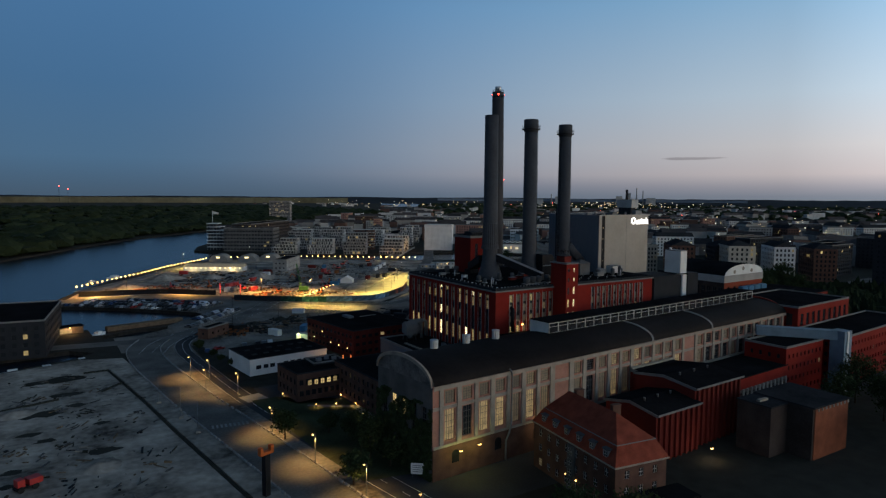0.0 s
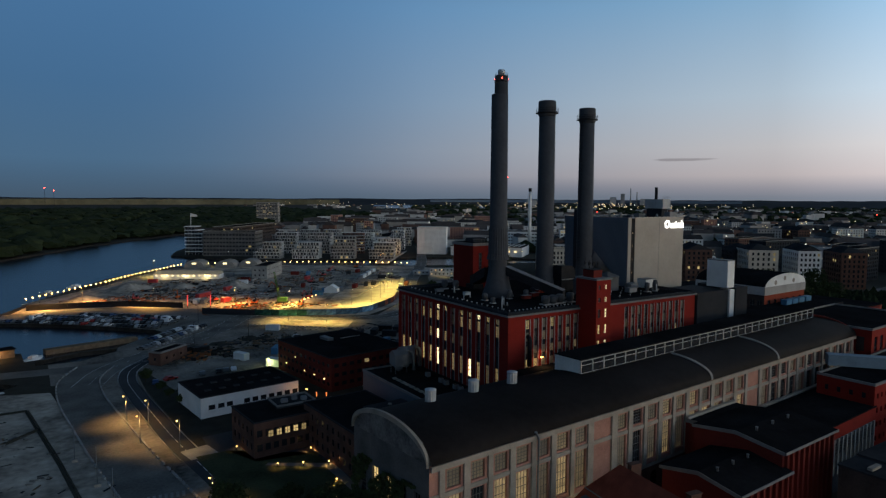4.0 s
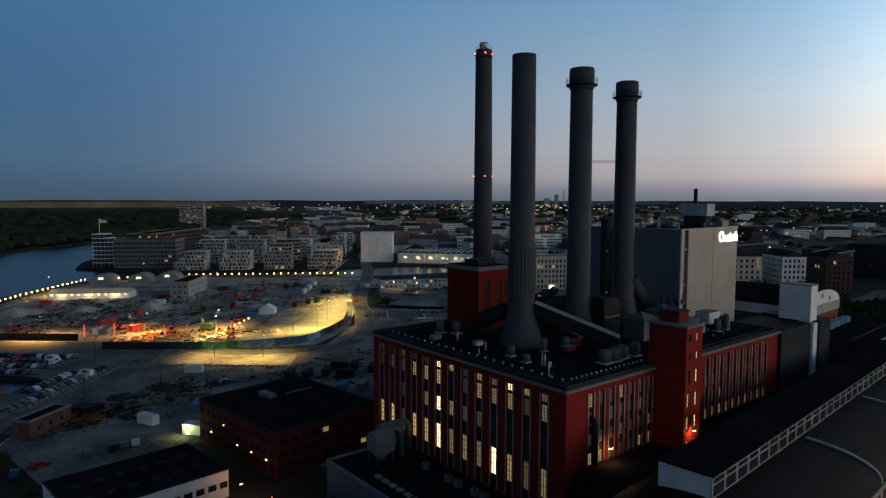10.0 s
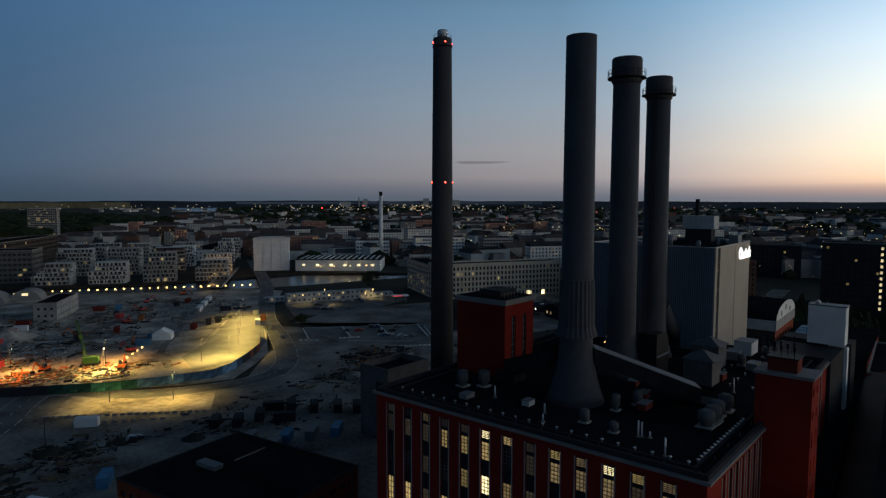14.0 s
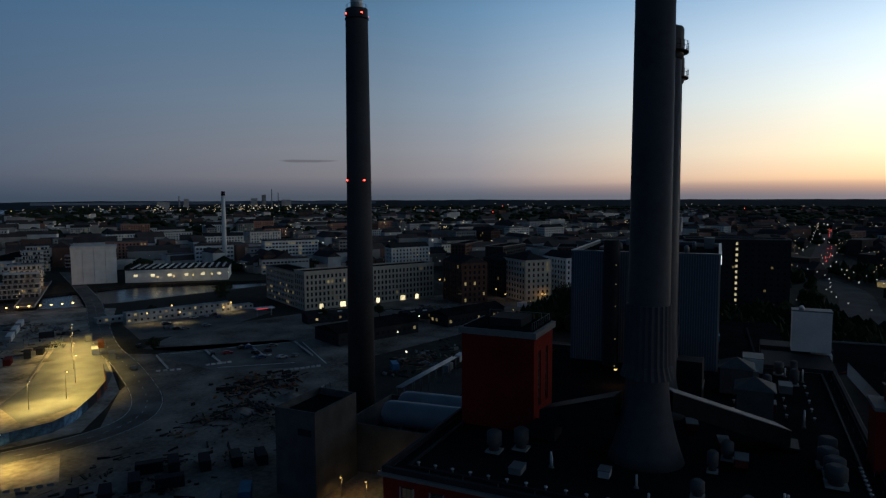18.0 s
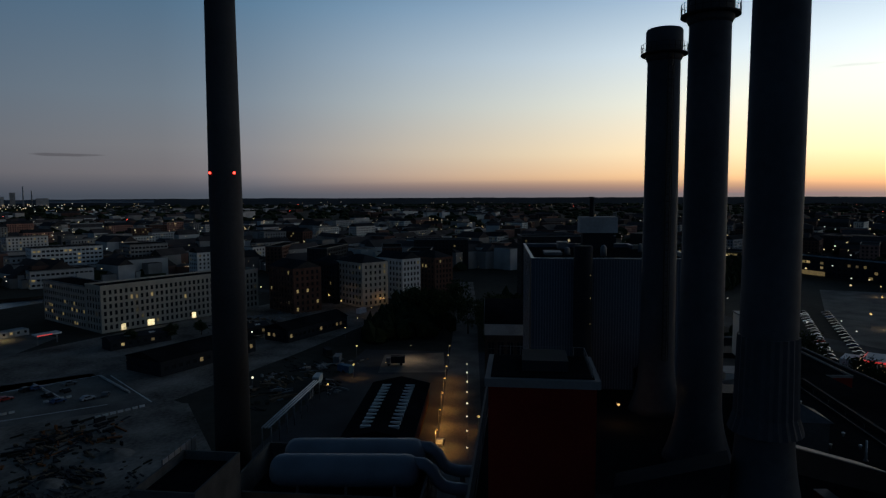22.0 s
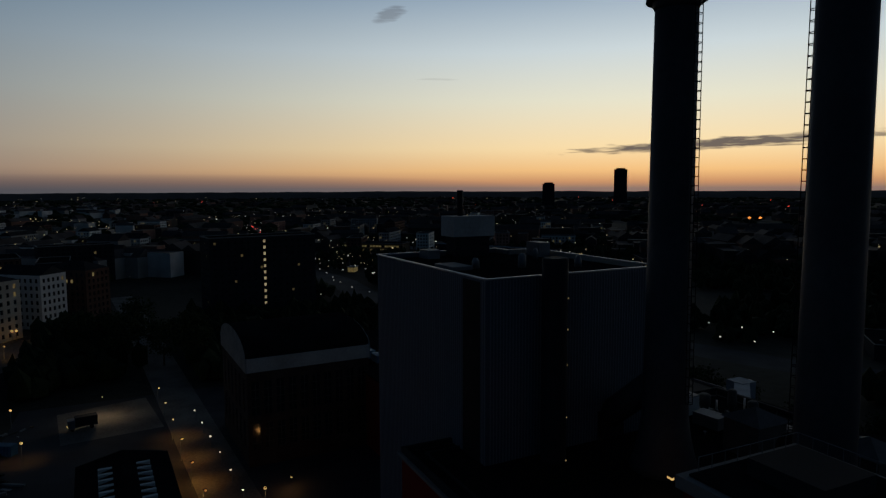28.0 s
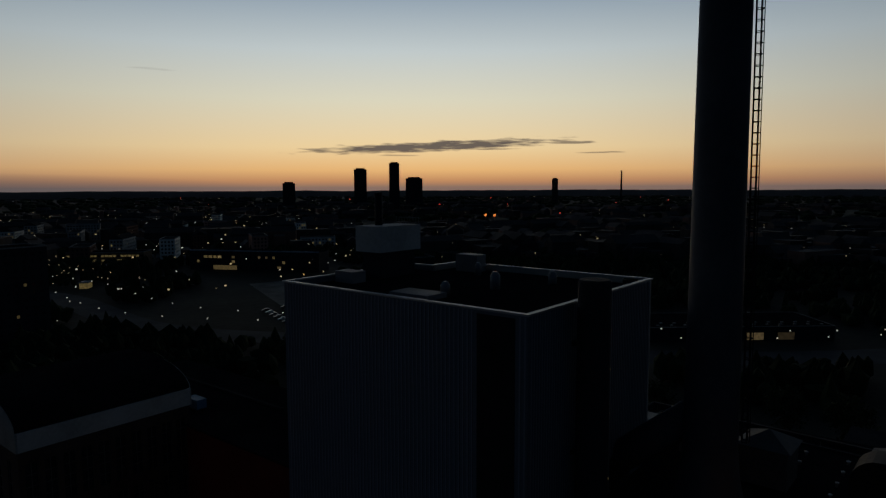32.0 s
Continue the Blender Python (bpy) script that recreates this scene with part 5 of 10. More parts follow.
def boiler_box():
    """The clad boiler box with a glowing word on its south side."""
    t = thing("boiler_box", "tall grey-clad boiler box with ribbed blue-grey sides", "power station", (154.9, 108.6, 0), 2.0)
    W, D, H, E = 27.2, 26.0, 53.75, 31.0
    for nm, x0, x1, y0, y1, mat in (("south_cladding", 3.2, W, 0.0, 0.3, BEIGE_CLAD), ("north_cladding", 0, E, D - 0.3, D, BLUE_CLAD), ("east_cladding", W - 0.3, W, 0.31, 5.0, BEIGE_CLAD), ("east_cladding", E - 0.3, E, 5.0, D - 0.31, BLUE_CLAD),
                                    ("setback_cladding", W, E - 0.31, 5.0, 5.3, BLUE_CLAD), ("west_cladding", 0.0, 0.3, 0.31, D - 0.31, BLUE_CLAD)):
        b = clear()
        box(b, x0, x1, y0, y1, 0, H)
        part(nm, b, mat, t)
    b = clear()
    box(b, 0.31, W - 0.31, 0.31, D - 0.31, 1, H - 0.6)
    box(b, W - 0.3, E - 0.31, 5.31, D - 0.31, 1, H - 0.6)
    part("roof", b, FELT, t)
    for k in range(60):
        b_y = 0.7 + k * (D - 1.2) / 59
        part("cladding_rib", pane_mesh(0.14, H - 0.3, RIB_CLAD), None, t, at=(-0.06, b_y, 0.2), rz=radians(-90))
    for k in range(64):
        x = 0.3 + k * (E - 0.8) / 63
        if not 1.0 < x < 5.2:
            part("cladding_rib", pane_mesh(0.14, H - 0.3, RIB_CLAD), None, t, at=(x, D + 0.06, 0.2), rz=radians(180))
    # A notch in the north side: its shade is laid on as a black strip.
    b = clear()
    box(b, 1.2, 5.0, D + 0.003, D + 0.05, 0.2, H - 0.3)
    part("recess_panel", b, BLACK_STEEL, t, "flush black strip put in for the shaded notch")
    part("cladding_joint", pane_mesh(0.07, H - 0.3, CONCRETE), None, t, at=(14.8, -0.05, 0.2), rz=0)
    b = clear()
    box(b, 0.0, 1.4, -0.02, 0.3, 0, H)
    part("corner_strip", b, BEIGE_CLAD, t, "pale vertical corner strip")
    b = clear()
    box(b, 1.403, 3.197, 0.15, 0.305, 0, H - 0.2)
    part("stair_slot", b, BLACK_STEEL, t, "dark recessed stair slot")
    for k in range(11):
        part("slot_light", pane_mesh(0.35, 0.5, LIT_DIM), None, t, at=(2.1, 0.1, 9 + k * 4.0), rz=0)
    b = clear()
    revolve(b, [(1.45, 0), (1.45, H + 2.1), (1.3, H + 2.3)], 20, -2.0, 18.3)
    part("service_shaft", b, DARK_CLAD, t, "dark round shaft with small lights")
    b = clear()
    for z in (12, 26, 40, 50):
        box(b, -1.2, -0.003, 17.9, 18.7, z, z + 0.4)
    part("shaft_bracket", b, BLACK_STEEL, t)
    for k in range(5):
        b = clear()
        z = [33, 38, 44, 48, 51.5][k]
        box(b, -3.12, -3.02, 17.22, 17.38, z, z + 0.18)
        part("shaft_light", b, LIT, t)
    b = clear()
    for x0, x1, y0, y1 in ((-0.15, W + .15, -0.15, 0.35), (-0.15, E + .15, D - 0.35, D + .15), (-0.15, 0.35, 0.35, D - 0.35), (W - 0.35, W + .15, 0.35, 5.3), (W + 0.15, E + 0.15, 4.95, 5.3), (E - 0.35, E + .15, 5.3, D - 0.35)):
        box(b, x0, x1, y0, y1, H + 0.002, H + 0.18)
    part("parapet", b, FLASHING, t, "bright metal parapet capping")
    # glowing word as plain bars
    g = clear()
    x = 17.2
    ring = [(x + 1.35 + 1.3 * math.cos(q), 51.6 + 1.3 * math.sin(q)) for q in np.linspace(0, 2 * math.pi, 17)[:-1]]
    inn = [(x + 1.35 + 0.72 * math.cos(q), 51.6 + 0.72 * math.sin(q)) for q in np.linspace(0, 2 * math.pi, 17)[:-1]]
    rows = [[g.verts.new((px, y, pz)) for px, pz in loop] for loop, y in ((ring, -0.1), (ring, -0.25), (inn, -0.25), (inn, -0.1))]
    for a, c in zip(rows, rows[1:] + rows[:1]):
        for k in range(16):
            g.faces.new((a[k], a[(k + 1) % 16], c[(k + 1) % 16], c[k]))
    part("sign_ring", g, SIGN_GLOW, t, "white glowing ring")
    x += 3.0
    for w, h in ((0.9, 1.6), (1.2, 1.6), (0.9, 2.1), (1.3, 1.6), (1.3, 2.4)):
        for x0, x1, hh in ((x, x + w * 0.42, h), (x + w * 0.55, x + w, min(h, 1.6))):
            g = clear()
            box(g, x0, x1, -0.25, -0.1, 50.3, 50.3 + hh)
            part("sign_bar", g, SIGN_GLOW, t, "white glowing bar")
        x += w + 0.28
    # roof cabin, pipes
    c = clear()
    box(c, 26.9, 31.0, 7.9, 15.2, 56.3, 59.4)
    part("roof_cabin", c, GREY_RENDER, t, "white cabin on a dark base")
    c = clear()
    box(c, 27.3, 30.4, 8.6, 14.6, H - 0.6, 56.3)
    part("cabin_base", c, DARK_CLAD, t)
    c = clear()
    beam(c, (29.6, 12.6, 57), (29.6, 12.6, 63.4), 0.5, 12)
    part("vent_pipe", c, BLACK_STEEL, t)
    c = clear()
    for k in range(9):
        beam(c, (27.0 + k * 0.48, 8.1, 59.4), (27.0 + k * 0.48, 8.1, 60.2), 0.03, 4)
    beam(c, (27.0, 8.1, 60.2), (30.9, 8.1, 60.2), 0.03, 4)
    part("cabin_rail", c, GREY_STEEL, t)
    for x, y, r, h in ((9.0, 6.0, 0.5, 0.5), (12.0, 13.0, 0.55, 0.9), (14.0, 19.0, 0.5, 0.4), (20.0, 5.0, 0.4, 0.6)):
        c = clear()
        revolve(c, [(r, H - 0.6), (r, H + h), (r * 0.5, H + h + 0.4)], 16, x, y)
        part("roof_pipe", c, GREY_STEEL, t)
    for x, y, w, d, h in ((21.5, 1.2, 3.4, 2.0, 2.2), (13, 20, 5, 3, 0.5), (27, 17.5, 3, 2, 1.3)):
        c = clear()
        box(c, x, x + w, y, y + d, H - 0.6, H - 0.6 + h)
        part("roof_unit", c, GREY_STEEL, t)


boiler_box()


def white_shaft_block():
    t = thing("dark_annex", "charcoal-clad annex with a white shaft", "annex", (162.4, 89.4, 0))
    for nm, x0, x1, y0, y1, z0, z1, mat in (("wall", 0, 14.4, 0, 12, 0, 33.0, DARK_CLAD), ("wall", 16.6, 22.5, -1.0, 12, 0, 33.5, DARK_CLAD), ("shaft", 14.403, 16.597, -0.6, 3.0, 0, 33.0, WHITE), ("head", 13.4, 16.8, -0.2, 6.6, 33.51, 41.4, WHITE)):
        b = clear()
        box(b, x0, x1, y0, y1, z0, z1)
        part(nm, b, mat, t)
    b = clear()
    box(b, 13.3, 16.9, -0.3, 6.7, 41.4, 41.65)
    part("shaft_cap", b, GREY_STEEL, t)
    b = clear()
    revolve(b, [(0.5, 41.65), (0.5, 42.2), (0.2, 42.5)], 12, 14.2, 5.0)
    part("cap_vent", b, BRIGHT_STEEL, t)


white_shaft_block()
# flat roofs between the hall and the boiler house
b = clear()
prism(b, [(96.0, 81.2), (205.0, 88.6), (205.0, 89.9), (96.0, 89.9)], 0, 20.2)
single("connecting_range", b, FELT, "low flat-roofed range between hall and boiler house", "annex", kind="structure")
fw = thing("flat_works", "low dark flat-roofed works behind the hall", "works building", (206, 90.5, 0), 3)
for nm, x0, x1, y0, y1, z0, z1, m in (("wall", 0, 82, 0, 25.5, 0, 18.2, DARK_RED), ("roof", -0.3, 82.3, -0.3, 25.8, 18.2, 18.6, FELT), ("roof_kerb", 30, 70, 9.0, 9.6, 18.6, 19.0, FELT_PALE)):
    b = clear()
    box(b, x0, x1, y0, y1, z0, z1)
    part(nm, b, m, fw)
for x0, y0 in ((42, 18), (47.5, 18.5), (53, 19), (58.5, 19.2)):
    ru = thing("rooftop_unit", "blue-grey rooftop air unit with a pale end", "air unit", (206 + x0, 93 + y0, 18.6), 3, "rooftop units")
    b = clear()
    box(b, 0, 4.2, 0, 2.2, 0.3, 2.2)
    part("casing", b, BLUE_PAINT, ru)
    b = clear()
    box(b, 4.203, 4.3, 0.1, 2.1, 0.35, 2.15)
    part("grille", b, WHITE, ru)
    b = clear()
    for x in (0.3, 3.6):
        box(b, x, x + 0.3, 0.1, 2.1, 0, 0.3)
    part("skid", b, BLACK_STEEL, ru)
house_block("east_works", "red works wing with pale cornice behind the hall", "works building", (204, 62, 0), 4, 40, 26, 22.5, 3, 9, 6, RED, 32, 0.02, 0.03, (2.2, 4.2), base=2)

# ---- arched works behind the boiler box ----
def arched_works():
    W, D, EV, RISE = 31.5, 29.5, 25.2, 4.6
    t = thing("arched_works", "red works building with a white arched gable and black roof", "works building", (243.2, 117.2, 0), 2.5)
    rows = [(4, 10), (12, 20)]
    pick = chooser(41, 0.0, 0.0)
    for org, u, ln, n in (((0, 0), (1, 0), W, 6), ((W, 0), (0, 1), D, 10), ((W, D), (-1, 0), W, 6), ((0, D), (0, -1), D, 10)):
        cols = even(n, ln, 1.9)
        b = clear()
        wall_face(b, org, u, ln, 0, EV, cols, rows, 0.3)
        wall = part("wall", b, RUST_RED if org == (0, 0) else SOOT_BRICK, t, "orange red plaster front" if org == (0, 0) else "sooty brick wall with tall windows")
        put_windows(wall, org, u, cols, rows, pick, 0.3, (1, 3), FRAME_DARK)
    b = clear()
    box(b, 0.4, W - 0.4, 0.4, D - 0.4, 0.05, EV - 0.05)
    part("inner_wall", b, BLACK_STEEL, t)
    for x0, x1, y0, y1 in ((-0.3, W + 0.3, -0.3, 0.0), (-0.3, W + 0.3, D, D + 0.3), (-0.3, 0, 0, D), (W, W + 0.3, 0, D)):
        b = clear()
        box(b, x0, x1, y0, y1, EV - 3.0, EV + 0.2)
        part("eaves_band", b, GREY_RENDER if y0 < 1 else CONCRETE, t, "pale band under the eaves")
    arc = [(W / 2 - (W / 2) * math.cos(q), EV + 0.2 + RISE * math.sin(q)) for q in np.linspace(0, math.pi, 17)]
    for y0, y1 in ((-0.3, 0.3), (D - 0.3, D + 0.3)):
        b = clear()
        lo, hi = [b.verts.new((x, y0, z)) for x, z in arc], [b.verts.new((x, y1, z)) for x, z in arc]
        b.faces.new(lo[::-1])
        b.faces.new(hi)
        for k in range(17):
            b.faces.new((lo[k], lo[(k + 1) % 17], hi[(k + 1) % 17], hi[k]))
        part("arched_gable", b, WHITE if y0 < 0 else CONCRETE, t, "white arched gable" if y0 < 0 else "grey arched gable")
    b = clear()
    for k in range(16):
        b.faces.new([b.verts.new(p) for p in ((arc[k][0], -0.2, arc[k][1] + 0.06), (arc[k][0], D + 0.2, arc[k][1] + 0.06), (arc[k + 1][0], D + 0.2, arc[k + 1][1] + 0.06), (arc[k + 1][0], -0.2, arc[k + 1][1] + 0.06))])
    part("roof", b, FELT, t)
    for k in range(3):
        b = clear()
        revolve(b, [(0.9, 0), (0.9, 0.12)], 20)
        o = part("gable_medallion", b, PALE_STONE, t, at=(7.5 + k * 7, -0.32, EV + (2.9 if k == 1 else 1.6)))
        o.rotation_euler = (radians(90), 0, 0)


arched_works()


# ---- red-roofed house ----
def red_house():
    w, d, e, brk, rdg = 12.5, 27.5, 10.4, 13.6, 17.6
    t = thing("mansard_house", "brown brick house with a red tiled mansard roof and dormers", "house", (71.9, 22.4, 0), -7.4)
    b = clear()
    rows = [(1.0, 2.6), (4.3, 5.9), (7.6, 9.2)]
    wc, sc = even(8, d, 1.15), even(3, w, 1.15)
    pick = chooser(51, 0.0, 0.02)
    for org, u, ln, cols in (((0, 0), (1, 0), w, sc), ((w, 0), (0, 1), d, wc), ((w, d), (-1, 0), w, sc), ((0, d), (0, -1), d, wc)):
        wall_face(b, org, u, ln, 0, e, cols, rows, 0.22)
        put_windows(t, org, u, cols, rows, pick, 0.22, (1, 1), FRAME_PALE)
    part("wall", b, BRICK, t)
    b = clear()
    box(b, 0.3, w - 0.3, 0.3, d - 0.3, 0.05, e - 0.05)
    part("inner_wall", b, BLACK_STEEL, t)
    o, i1, i2 = 0.35, 1.5, 4.2
    lv = [[(-o, -o), (w + o, -o), (w + o, d + o), (-o, d + o)], [(i1, i1), (w - i1, i1), (w - i1, d - i1), (i1, d - i1)]]
    b = clear()
    A = [b.verts.new((*p, e)) for p in lv[0]]
    B = [b.verts.new((*p, brk)) for p in lv[1]]
    R = [b.verts.new((w / 2, 7.6, rdg)), b.verts.new((w / 2, d - i2, rdg))]
    for k in range(4):
        b.faces.new((A[k], A[(k + 1) % 4], B[(k + 1) % 4], B[k]))
    for f in ((B[0], B[1], R[0]), (B[1], B[2], R[1], R[0]), (B[2], B[3], R[1]), (B[3], B[0], R[0], R[1])):
        b.faces.new(f)
    b.faces.new(A[::-1])
    part("roof", b, RED_TILE, t, "red tiled mansard roof")
    b = clear()
    for p, q in zip(lv[1], lv[1][1:] + lv[1][:1]):
        beam(b, (*p, brk + 0.05), (*q, brk + 0.05), 0.12, 4)
    part("roof_break_flashing", b, CORNICE, t)
    b = clear()
    for x0, x1, y0, y1 in ((-0.4, w + 0.4, -0.4, -0.004), (-0.4, w + 0.4, d + 0.004, d + 0.4), (-0.4, -0.004, -0.004, d + 0.004), (w + 0.004, w + 0.4, 0, d)):
        box(b, x0, x1, y0, y1, e - 0.35, e - 0.01)
    part("cornice", b, PALE_STONE, t)
    for k in range(6):
        y = 3.2 + k * 4.2
        b = clear()
        box(b, 0.2, 2.6, y - 0.75, y + 0.75, e + 0.6, e + 2.2)
        dm = part("dormer", b, GREY_STEEL, t, "grey zinc dormer")
        b = clear()
        prism(b, [(0.0, y - 0.95), (3.6, y - 0.95), (3.6, y + 0.95), (0.0, y + 0.95)], e + 2.21, [e + 2.35, e + 2.75, e + 2.75, e + 2.35])
        part("dormer_roof", b, DULL_STEEL, dm)
        part("dormer_window", pane_mesh(1.0, 1.2, GLASS, (1, 1), FRAME_PALE), None, dm, at=(0.16, y + 0.5, e + 0.8), rz=radians(-90))
    for x, y in ((w / 2 + 0.8, 9.5), (w / 2 + 0.3, 21.0)):
        b = clear()
        box(b, x, x + 2.0, y, y + 0.9, rdg - 1.8, rdg + 0.6)
        box(b, x - 0.1, x + 2.1, y - 0.1, y + 1.0, rdg + 0.6, rdg + 0.75)
        part("chimney", b, BRICK, t)
    b = clear()
    box(b, -0.45, -0.004, 12.2, 14.6, 0, 9.8)
    part("stair_bay", b, DARK_CONCRETE, t)
    for k in range(4):
        part("stair_window", pane_mesh(1.2, 1.4, GLASS, (1, 1), FRAME_PALE), None, t, at=(-0.5, 14.0, 1.2 + k * 2.2), rz=radians(-90))
    for y in (11.6, 15.2):
        b = clear()
        bmesh.ops.create_icosphere(b, subdivisions=1, radius=0.16, matrix=Matrix.Translation((-0.25, y, 3.0)))
        part("door_lamp", b, LAMP_WARM, t)
    t2 = thing("brick_lean_to", "low brick annex with a flat dark roof", "annex", (72.6, 16.2, 0), -7.4)
    b = clear()
    box(b, 1.0, 13.5, 0, 5.6, 0, 4.4)
    part("wall", b, BRICK, t2)
    b = clear()
    box(b, 0.7, 13.8, -0.3, 5.75, 4.4, 4.7)
    part("roof", b, FELT, t2)
    for k in range(3):
        part("window", pane_mesh(1.1, 1.5, GLASS, (1, 1), FRAME_PALE), None, t2, at=(2.5 + k * 3.6, -0.07, 1.4))


red_house()


def ribbed_shed(label, at, turn, w, d, h, rise, n, wall=RED, low=None):
    """A red works shed with upright ribs along its south side and a low-pitched roof."""
    t = thing("ribbed_shed", label, "works building", at, turn)
    b = clear()
    box(b, 0, w, 0, d, 0, h)
    v = [b.verts.new(p) for p in ((0, 0, h), (0, d, h), (0, d / 2, h + rise), (w, 0, h), (w, d, h), (w, d / 2, h + rise))]
    b.faces.new((v[0], v[2], v[1]))
    b.faces.new((v[3], v[4], v[5]))
    part("wall", b, DARK_RED, t)
    b = clear()
    v = [b.verts.new(p) for x in (-0.45, -0.32) for p in ((x, -0.6, h - 0.5), (x, d / 2, h + rise - 0.5), (x, d + 0.4, h - 0.5), (x, d + 0.4, h + 0.1), (x, d / 2, h + rise + 0.2), (x, -0.6, h + 0.1))]
    for f in ((0, 1, 4, 5), (1, 2, 3, 4), (11, 10, 7, 6), (10, 9, 8, 7), (5, 4, 10, 11), (4, 3, 9, 10), (0, 6, 7, 1), (1, 7, 8, 2)):
        b.faces.new([v[i] for i in f])
    part("gable_board", b, CORNICE, t, "pale grey gable board")
    for k in range(n):
        b = clear()
        x = w * (k + 0.5) / n
        box(b, x - 0.28, x + 0.28, -0.55, -0.003, 0, h - 0.5)
        part("rib", b, DARK_RED, t)
    b = clear()
    v = [b.verts.new(p) for p in ((-0.3, -0.7, h + .04), (w + .3, -0.7, h + .04), (w + .3, d / 2, h + rise + .12), (-.3, d / 2, h + rise + .12), (w + .3, d + .5, h + .04), (-.3, d + .5, h + .04))]
    lo = [b.verts.new(q.co - Vector((0, 0, 0.3))) for q in v]
    for f in ((0, 1, 2, 3), (3, 2, 4, 5)):
        b.faces.new([v[i] for i in f])
    for i, j in ((0, 1), (1, 2), (2, 4), (4, 5), (5, 3), (3, 0)):
        b.faces.new((v[i], lo[i], lo[j], v[j]))
    part("roof", b, FELT, t)
    b = clear()
    box(b, -0.35, w + 0.35, -0.85, -0.705, h - 0.35, h + 0.12)
    part("gutter", b, CORNICE, t)
    for k in range(3):
        b = clear()
        revolve(b, [(0.22, h), (0.22, h + 0.7 + rise * 0.8), (0.32, h + 0.8 + rise * 0.8)], 10, w * (0.2 + 0.3 * k), d * 0.4)
        part("roof_pipe", b, GREY_STEEL, t)
    return t


ribbed_shed("dark red works shed with ribs and a low gable", (99.5, 35.8, 0), 3, 16.5, 14.5, 11.4, 1.4, 8)
ribbed_shed("red works shed with ribs and a black roof", (115.5, 37.6, 0), 3, 20.0, 17.5, 14.6, 1.2, 10)


def hall_annexes():
    """Two low flat-roofed wings leaning on the hall's south side."""
    for label, x0, x1, dep, hh in (("dark red lean-to wing with a black roof against the hall", 65.5, 84.0, 6.4, 14.1), ("low dark wing with a black roof along the hall", 84.2, 128.0, 5.2, 10.3)):
        t = thing("hall_wing", label, "annex", (51.3, 54.2, 0), 4.5)
        b = clear()
        box(b, x0, x1, -dep, -0.65, 0, hh)
        part("wall", b, DARK_RED, t)
        b = clear()
        box(b, x0 - 0.2, x1, -dep - 0.2, -0.65, hh + 0.003, hh + 0.25)
        part("roof", b, FELT, t)
        b = clear()
        box(b, x0 - 0.3, x1, -1.5, -0.7, hh + 0.253, hh + 0.75)
        part("flashing", b, PALE_STONE, t, "pale upstand where roof meets the hall")
        b = clear()
        box(b, x0 - 0.35, x0 - 0.203, -dep - 0.2, -0.7, hh - 0.4, hh + 0.4)
        part("verge", b, CORNICE, t)


hall_annexes()


def low_range():
    t = thing("low_works_range", "low works range with a red upper band and grey pilasters", "works building", (136, 43.5, 0), 4)
    b = clear()
    box(b, 0, 34, 0, 13, 0, 8.0)
    part("wall", b, DARK_CONCRETE, t)
    b = clear()
    box(b, -0.1, 34.1, -0.15, 13.1, 8.0, 11.0)
    part("red_band", b, RED, t)
    b = clear()
    box(b, -0.2, 34.2, -0.25, 13.2, 11.0, 11.3)
    part("roof", b, FELT, t)
    for k in range(16):
        b = clear()
        x = 1 + k * 2.15
        box(b, x - 0.3, x + 0.3, -0.3, -0.003, 0, 7.9)
        part("pilaster", b, CONCRETE, t)
        if k < 15:
            part("window", pane_mesh(1.3, 2.6, GLASS, (1, 3), FRAME_DARK), None, t, at=(x + 0.42, -0.055, 4.4))


low_range()
house_block("red_works", "tall red works block with small dark windows", "works building", (169, 45.8, 0), 2, 22, 13, 16, 4, 9, 4, RED, 61, 0.0, 0.03, (0.9, 1.3), base=1.5)
house_block("red_warehouse", "long red warehouse with rows of small windows", "warehouse", (198.5, 44, 0), 5, 62, 16, 16, 4, 24, 5, RED, 62, 0.01, 0.02, (0.9, 1.3), base=2.0)


def conveyor_bridge():
    t = thing("conveyor_bridge", "pale blue steel bridge between the works and the warehouse", "bridge")
    a, c = Vector((179.5, 62.0, 0)), Vector((195.0, 43.4, 0))
    d = (c - a).normalized()
    s = Vector((-d.y, d.x, 0)) * 1.6
    b = clear()
    v = [b.verts.new(p + Vector((0, 0, z))) for z in (16.4, 19.2) for p in (a - s, a + s, c + s, c - s)]
    for f in ((3, 2, 1, 0), (4, 5, 6, 7), (0, 1, 5, 4), (1, 2, 6, 5), (2, 3, 7, 6), (3, 0, 4, 7)):
        b.faces.new([v[i] for i in f])
    part("gallery", b, BLUE_STEEL, t)
    b = clear()
    box(b, 193.0, 197.4, 41.2, 45.6, 0, 19.3)
    part("leg", b, BLUE_STEEL, t)
    b = clear()
    box(b, 194.2, 195.2, 40.9, 41.197, 0, 19.3)
    part("leg_strip", b, WHITE, t)


